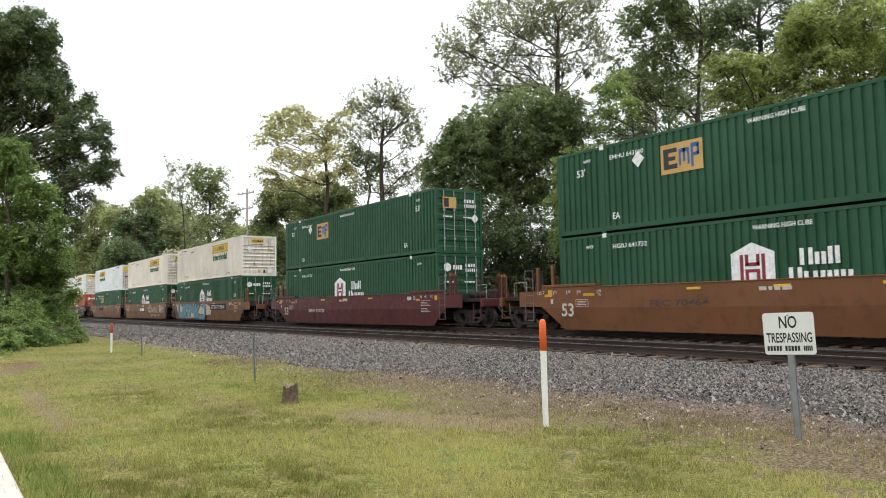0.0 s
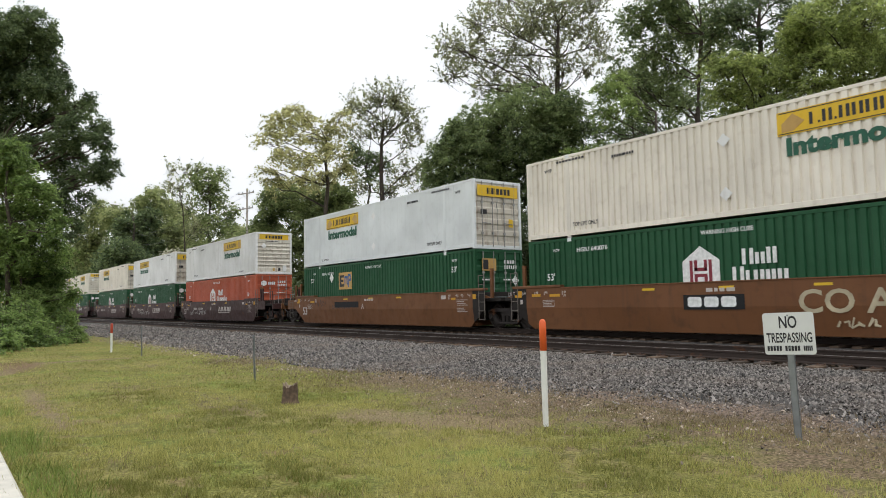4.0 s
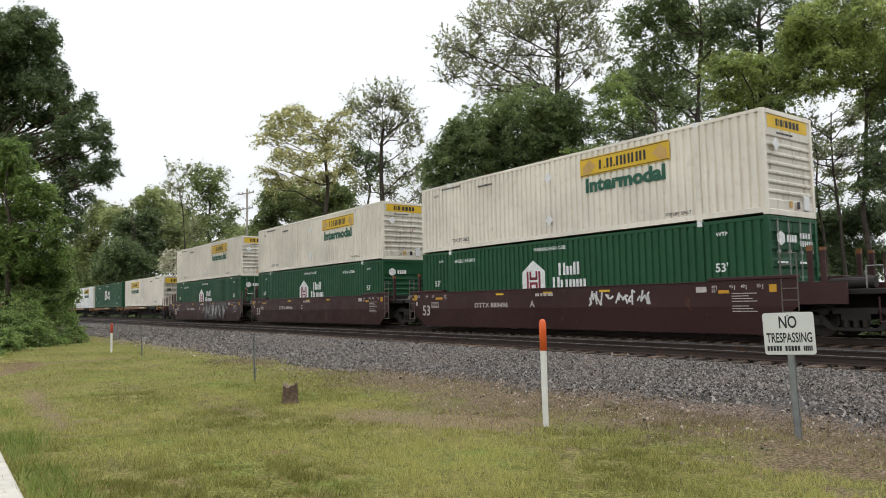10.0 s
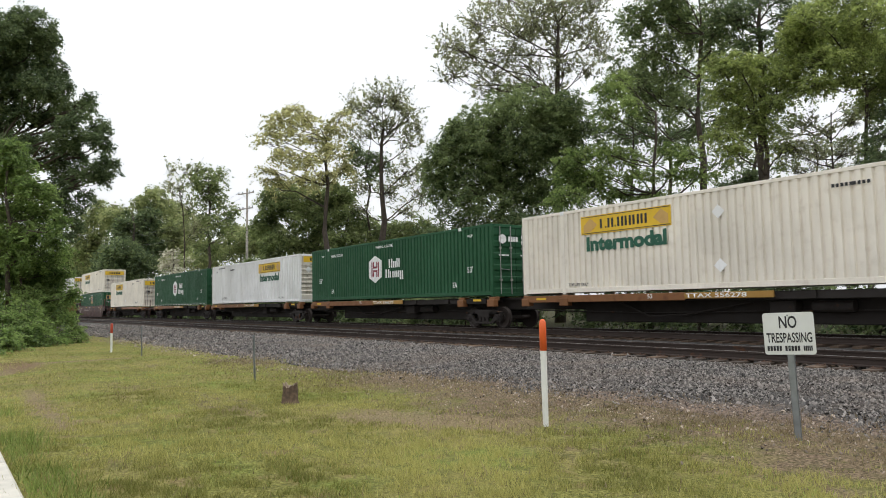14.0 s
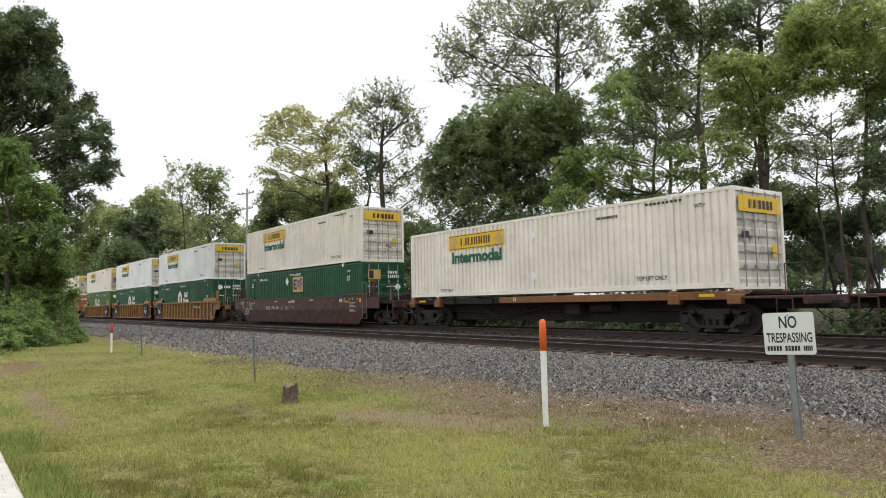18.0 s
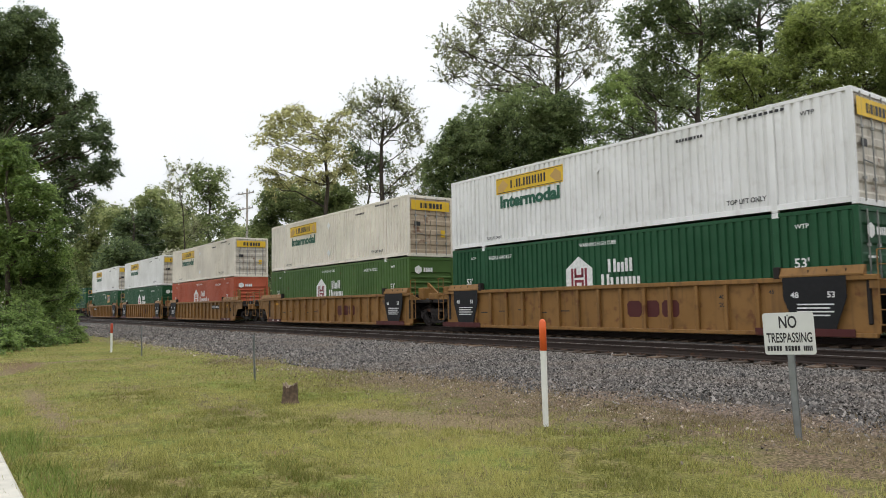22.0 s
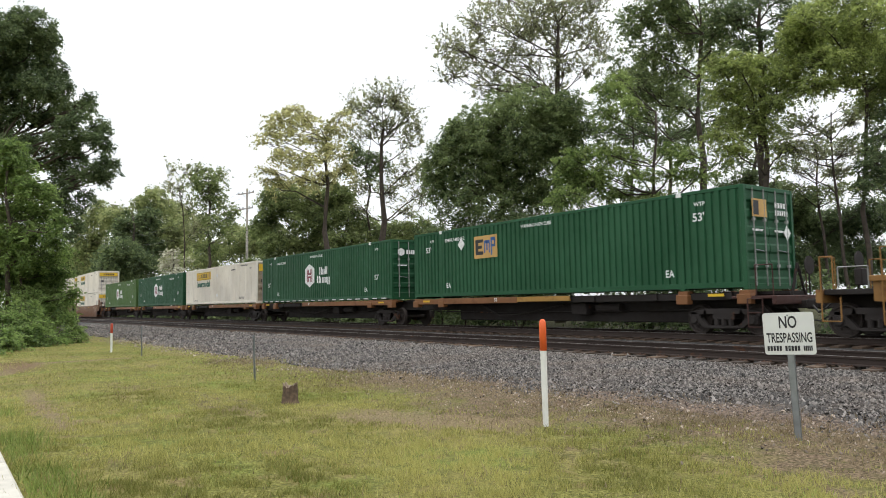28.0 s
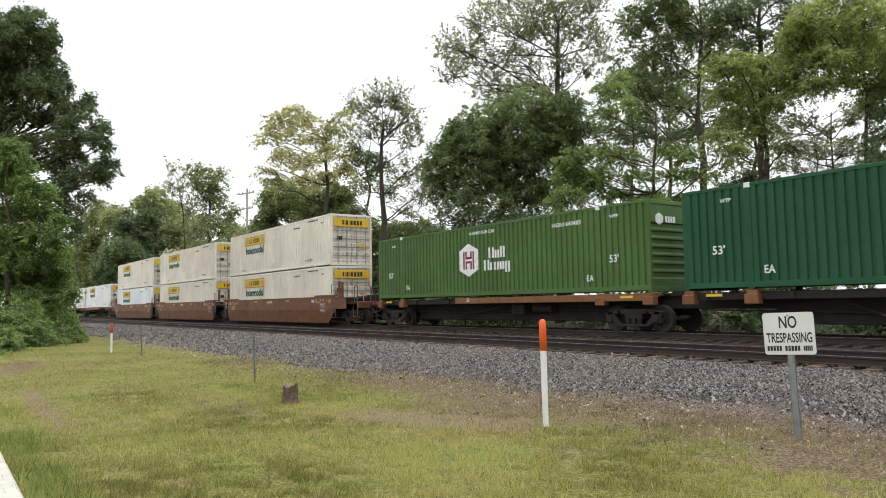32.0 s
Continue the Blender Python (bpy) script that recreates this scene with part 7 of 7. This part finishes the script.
def build_car(kind, mat, units, label, numbers=(), deck=None, ends=(1.9, 1.9), letters="BCA"):
    """A railway car of one or more units; units are the places of their left container ends, the leading unit first."""
    base = units[-1]
    car = thing({"well": "well_car", "spine": "spine_car"}[kind], label, "railway car", "cars of the train", at=pose(base, TRACK_Y, TOP))
    for i, u in enumerate(units):
        x, (left, right) = u - base, spans(units, i, ends)
        if kind == "well":
            build_well(car, x, mat, mat == "well_tan", left, right)
            num = numbers[i] if i < len(numbers) else ""
            car_marks(car, x, mat, num, letters[i % 3] if num and len(units) > 1 and (mat != "well_tan" or i == 2) else "", mat == "well_tan", int(-u), (left[1], right[1]))
            if right[1]:
                build_truck(car, x + L + right[0], 0.42)
            build_truck(car, x - left[0], 0.42 if left[1] else 0.48)
        else:
            on_left = (deck or [True] * 9)[i]
            build_spine(car, x, on_left, left, right)
            lettering("53", M["letter"], car, x + (5.6 if on_left else 7.0), -1.338, 1.06, 0.14)
            if on_left:
                part("wheel_deck", Shape().box(x + 6.9, x + 9.6, -1.33, -1.27, 1.03, 1.21, 0.01), M["yellow_deck"], car, "worn yellow deck strip")
                if numbers:
                    lettering(numbers[0], M["letter"], car, x + 6.95, -1.334, 1.06, 0.13, 1.9)
            build_truck(car, x + L - 0.95, 0.42)
            if left[1]:
                build_truck(car, x + 0.95, 0.42)
    MOVING.append((car, base, TOP))
    return car


JW, JC, JP = ("white", "jb"), ("cream", "jb"), ("pale", "jb")
UPPER, LOWER, SINGLE = 3.675, 0.765, 1.70
# place of the left end, upper and lower container
STACKS = [
    (-20.02, ("deep", "emp", False, {"no": "643160"}), ("deep", "hex", False, {"no": "641732"})),
    (-43.57, ("deep", "emp", False, {"no": "651081"}), ("deep", "hex", False, {"no": "641332"})),
    (-67.38, (*JC, True, {}), ("green", "house", False, {"no": "647861"})),
    (-86.90, (*JC, True, {}), ("green", "house", False, {"no": "640076"})),
    (-106.23, (*JP, False, {}), ("green", "emp", False, {"no": "647674"})),
    (-129.99, (*JW, True, {}), ("red", "inc", False, {})),
    (-149.52, (*JW, False, {}), ("green", "house", False, {"no": "511687"})),
    (-168.94, (*JC, False, {}), ("green", "house", False, {"no": "651145"})),
    (-192.59, (*JC, True, {"broad": True}), ("green", "house", False, {"no": "642411"})),
    (-212.18, (*JC, True, {"broad": True}), ("green", "house", True, {"no": "640361"})),
    (-231.61, (*JC, True, {"broad": True}), ("green", "house", False, {"no": "641181"})),
    (-347.08, (*JC, False, {}), ("green", "emp", False, {"no": "262150", "emp": 8.4})),
    (-370.53, (*JW, False, {}), ("green", "house", False, {"no": "516233"})),
    (-389.88, (*JW, False, {}), ("green", "house", False, {"no": "640157"})),
    (-409.42, (*JC, False, {"doors": "rusted"}), ("olive", "house", True, {"no": "640002"})),
    (-432.56, (*JC, False, {}), ("red", "inc", True, {"no": "635414"})),
    (-452.14, (*JW, False, {}), ("green", "house", True, {"no": "645400"})),
    (-471.89, (*JW, False, {}), ("green", "emp", False, {"emp": 10.9})),
    (-584.32, (*JC, False, {}), (*JC, False, {})),
    (-603.93, (*JC, False, {}), (*JC, False, {})),
    (-622.90, (*JC, False, {}), (*JP, False, {})),
]
SINGLES = [
    (-252.26, (*JC, False, {})), (-270.19, ("green", "hex", False, {"no": "550240"})), (-288.02, (*JW, True, {})),
    (-305.52, ("green", "hex", False, {"no": "640131", "tape": True})), (-326.36, (*JC, False, {})),
    (-493.05, ("green", "emp", False, {"no": "689152"})), (-511.19, ("green", "hex", False, {"no": "515042", "tape": True})),
    (-528.49, (*JC, False, {"doors": "rusted"})), (-545.72, ("green", "hex", True, {"no": "504269"})), (-563.06, ("olive", "hex", True, {"no": "640483"})),
    (-643.5, (*JW, False, {})), (-661.4, (*JW, False, {})), (-679.3, (*JC, False, {})),
]
for u, up, low in STACKS:
    build_container(u, UPPER, up)
    build_container(u, LOWER, low)
for u, box_ in SINGLES:
    build_container(u, SINGLE, box_)

build_car("well", "well_orange", [-20.02], "weathered orange-brown well car carrying two stacked containers", ["FEC 70464"])
build_car("well", "well_red", [-43.57], "weathered dark-red well car carrying two stacked containers", ["SMW 210723"])
orange = build_car("well", "well_orange", [-67.38, -86.90, -106.23], "orange-brown three-unit well car with graffiti", ["", "", "DTTX 732416"])
maroon = build_car("well", "well_maroon", [-129.99, -149.52, -168.94], "maroon three-unit well car with pale lettering", ["255984", "255984", "255984"])
plum = build_car("well", "well_maroon", [-192.59, -212.18, -231.61], "maroon three-unit well car with white graffiti", ["DTTX 888496", "DTTX 888496", "DTTX 888496"], letters="ACB")
build_car("spine", "", [-252.26, -270.19, -288.02, -305.52], "rusty four-unit spine car with orange decks", ["TTAX 556278"], deck=[True, True, True, True], ends=(2.3, 0.95))
build_car("spine", "", [-326.36], "rusty single spine car with an orange deck", deck=[False], ends=(0.95, 2.3))
rusty = build_car("well", "well_rust", [-347.08], "rusty maroon well car carrying two stacked containers", ["FEC 71134"])
build_car("well", "well_tan", [-370.53, -389.88, -409.42], "tan-yellow three-unit well car with ribbed sides", ["DTTX 790119", "", ""])
build_car("well", "well_tan", [-432.56, -452.14, -471.89], "tan-yellow three-unit well car with ribbed sides and faded trade blocks", ["DTTX 789509", "", "DTTX 789509"])
build_car("spine", "", [-493.05, -511.19, -528.49, -545.72, -563.06], "rusty five-unit spine car with orange decks", deck=[True, False, False, False, False], ends=(1.25, 1.2))
build_car("well", "well_orange", [-584.32, -603.93, -622.90], "orange-brown three-unit well car with white stacked containers")
build_car("spine", "", [-643.5, -661.4, -679.3], "rusty spine car carrying white containers", deck=[True, True, True], ends=(0.95, 0.9))

# graffiti and trade marks on the cars
def spray(car, mat, x, y, strokes, thick):
    """Broad sprayed strokes with round ends, layer on layer."""
    s, k = Shape(), 0
    for line in strokes:
        for p, q in zip(line, line[1:]):
            d = (Vector(q) - Vector(p)).normalized() * thick
            s.prism([(p[0] + d.y, p[1] - d.x), (q[0] + d.y, q[1] - d.x), (q[0] - d.y, q[1] + d.x), (p[0] - d.y, p[1] + d.x)], -0.0012 - 0.00015 * k, 0.0)
            k += 1
        for p in line:
            s.prism([(p[0] + thick * math.cos(math.tau * i / 10), p[1] + thick * math.sin(math.tau * i / 10)) for i in range(10)], -0.0012 - 0.00015 * k, 0.0)
            k += 1
    ob = part("graffiti", s, mat, car, "spray-painted letters")
    ob.matrix_basis = pose(x, y, 0)


PIECE = [[(1.3, 1.2), (1.35, 0.65), (1.75, 0.32), (2.2, 0.45)], [(2.4, 0.28), (2.65, 1.2), (3.25, 1.08), (2.75, 0.75), (3.4, 0.52), (2.5, 0.28)],
         [(3.5, 1.22), (4.4, 1.15)], [(3.95, 1.18), (3.85, 0.35)], [(4.45, 0.28), (4.8, 1.2), (5.2, 0.78), (5.65, 1.2), (5.8, 0.34)],
         [(6.25, 0.3), (6.1, 1.18)], [(6.95, 1.12), (6.2, 0.72), (6.8, 0.34), (7.2, 0.28)], [(8.0, 1.3), (8.45, 1.1), (8.55, 0.6), (8.2, 0.25), (7.5, 0.28)]]
U3, U4 = 38.85, 19.33
spray(orange, M["graffiti_cream"], U3, -1.475, [[(1.0, 1.0), (2.2, 0.8), (4.5, 0.85), (7.2, 0.8), (9.2, 0.78)], [(2.0, 0.5), (8.0, 0.55)], [(8.6, 1.0), (9.7, 0.75)]], 0.33)
spray(orange, M["graffiti_navy"], U3, -1.486, PIECE, 0.235)
spray(orange, M["graffiti"], U3, -1.498, PIECE, 0.165)
bar("number_board", M["panel"], orange, U3 + 9.7, -1.476, 0.84, 3.7, 0.44)
lettering("DTTX 732416", M["faded"], orange, U3 + 9.95, -1.484, 0.92, 0.28, 3.1)
lettering("53", M["graffiti_dark"], orange, U3 + 0.15, -1.478, 0.46, 0.5)
bar("number_board", M["panel"], orange, U4 + 6.65, -1.476, 0.72, 1.9, 0.42)
blocks("trade_block", M["letter"], orange, U4 + 6.8, -1.484, 0.79, (0.45, 0.45, 0.45), 0.29, 0.08)
lettering("CO AN-LI MP", M["graffiti_cream"], orange, U4 + 10.0, -1.478, 0.62, 0.6, 5.3, label="sprayed pale letters")
scrawl(orange, M["graffiti_cream"], U4 + 11.0, 0.26, 3.4, 0.26, 31, thick=0.022)
scrawl(orange, M["graffiti_white"], U3 + 0.3, 1.1, 1.6, 0.25, 35, thick=0.012)
bar("number_board", M["panel"], orange, 4.2, -1.476, 0.90, 2.6, 0.30)
scrawl(orange, M["graffiti_dark"], 1.8, 0.95, 1.4, 0.4, 33, thick=0.02)
for off in (0.0, 19.42, 38.95):
    bar_row("trade_block", M["faded"], maroon, off + 9.0, -1.476, 0.72, ((0.66, 0, 0.34), (0.62, 0, 0.34), (0.60, 0, 0.34), (0.52, 0, 0.34)), 0.07, 0.2, 0.4)
    bar("underline", M["faded"], maroon, off + 9.0, -1.476, 0.60, 2.4, 0.05)
    bar_row("mark_block", M["faded"], maroon, off + 2.85, -1.476, 0.83, ((0.17, 0, 0.2),) * 4, 0.05, 0.06)
scrawl(maroon, M["graffiti_white"], 19.42 + 3.4, 0.42, 4.4, 0.4, 41, thick=0.016)
scrawl(maroon, M["graffiti_white"], 38.95 + 2.0, 0.42, 4.0, 0.4, 42, thick=0.016)
scrawl(rusty, M["graffiti_white"], 0.7, 0.85, 1.1, 0.5, 51, thick=0.014)
scrawl(rusty, M["faded"], 6.2, 0.75, 1.9, 0.35, 52, thick=0.012)
THROW = [[(8.7, 0.3), (8.9, 1.25), (9.5, 0.9), (8.8, 0.35)], [(9.9, 1.3), (9.7, 0.35), (10.3, 0.3)], [(9.8, 0.85), (10.3, 0.95)], [(10.9, 1.3), (10.5, 0.95), (11.0, 0.7), (10.6, 0.3)],
         [(11.3, 0.3), (11.5, 1.25), (12.0, 0.5), (12.2, 1.3)], [(12.5, 1.25), (13.5, 1.2), (13.0, 1.2), (12.9, 0.35)]]
spray(plum, M["graffiti_grey"], 0, -1.475, THROW, 0.20)
for line in range(6):
    scrawl(plum, M["graffiti_white"], 8.7 + 0.8 * line, 0.2, 0.55, 1.1, 60 + line, y=-1.484, thick=0.02)
scrawl(plum, M["graffiti_white"], 7.6, 0.55, 0.9, 0.6, 43, thick=0.012)
scrawl(plum, M["graffiti_white"], 13.3, 0.75, 0.7, 0.35, 47, thick=0.01)
scrawl(plum, M["graffiti_white"], 39.02 + 10.0, 0.85, 2.4, 0.5, 44, thick=0.03)


# ---- the train rolls past ----
def run(t):
    return 16.634 * t + 0.00695 * (t - 16) ** 2 - 0.00019 * (t - 16) ** 3


def motions():
    times = [2.0 * i for i in range(17)]
    for ob, x, z in MOVING:
        walk(ob, [(t, pose(x + run(t), TRACK_Y, z)) for t in times])
    # all wheelsets of one size turn alike: the first is keyed, the others take over its keys
    for r, sets in WHEELSETS.items():
        walk(sets[0], [(i / FPS, Matrix.Rotation(run(i / FPS) / r, 4, "Y")) for i in range(32 * FPS + 1)])
        keys = sets[0].animation_data
        for ws in sets[1:]:
            ws.rotation_mode = "QUATERNION"
            ws.animation_data_create().action = keys.action
            ws.animation_data.action_slot = keys.action_slot


build_stones()
build_grass()
motions()
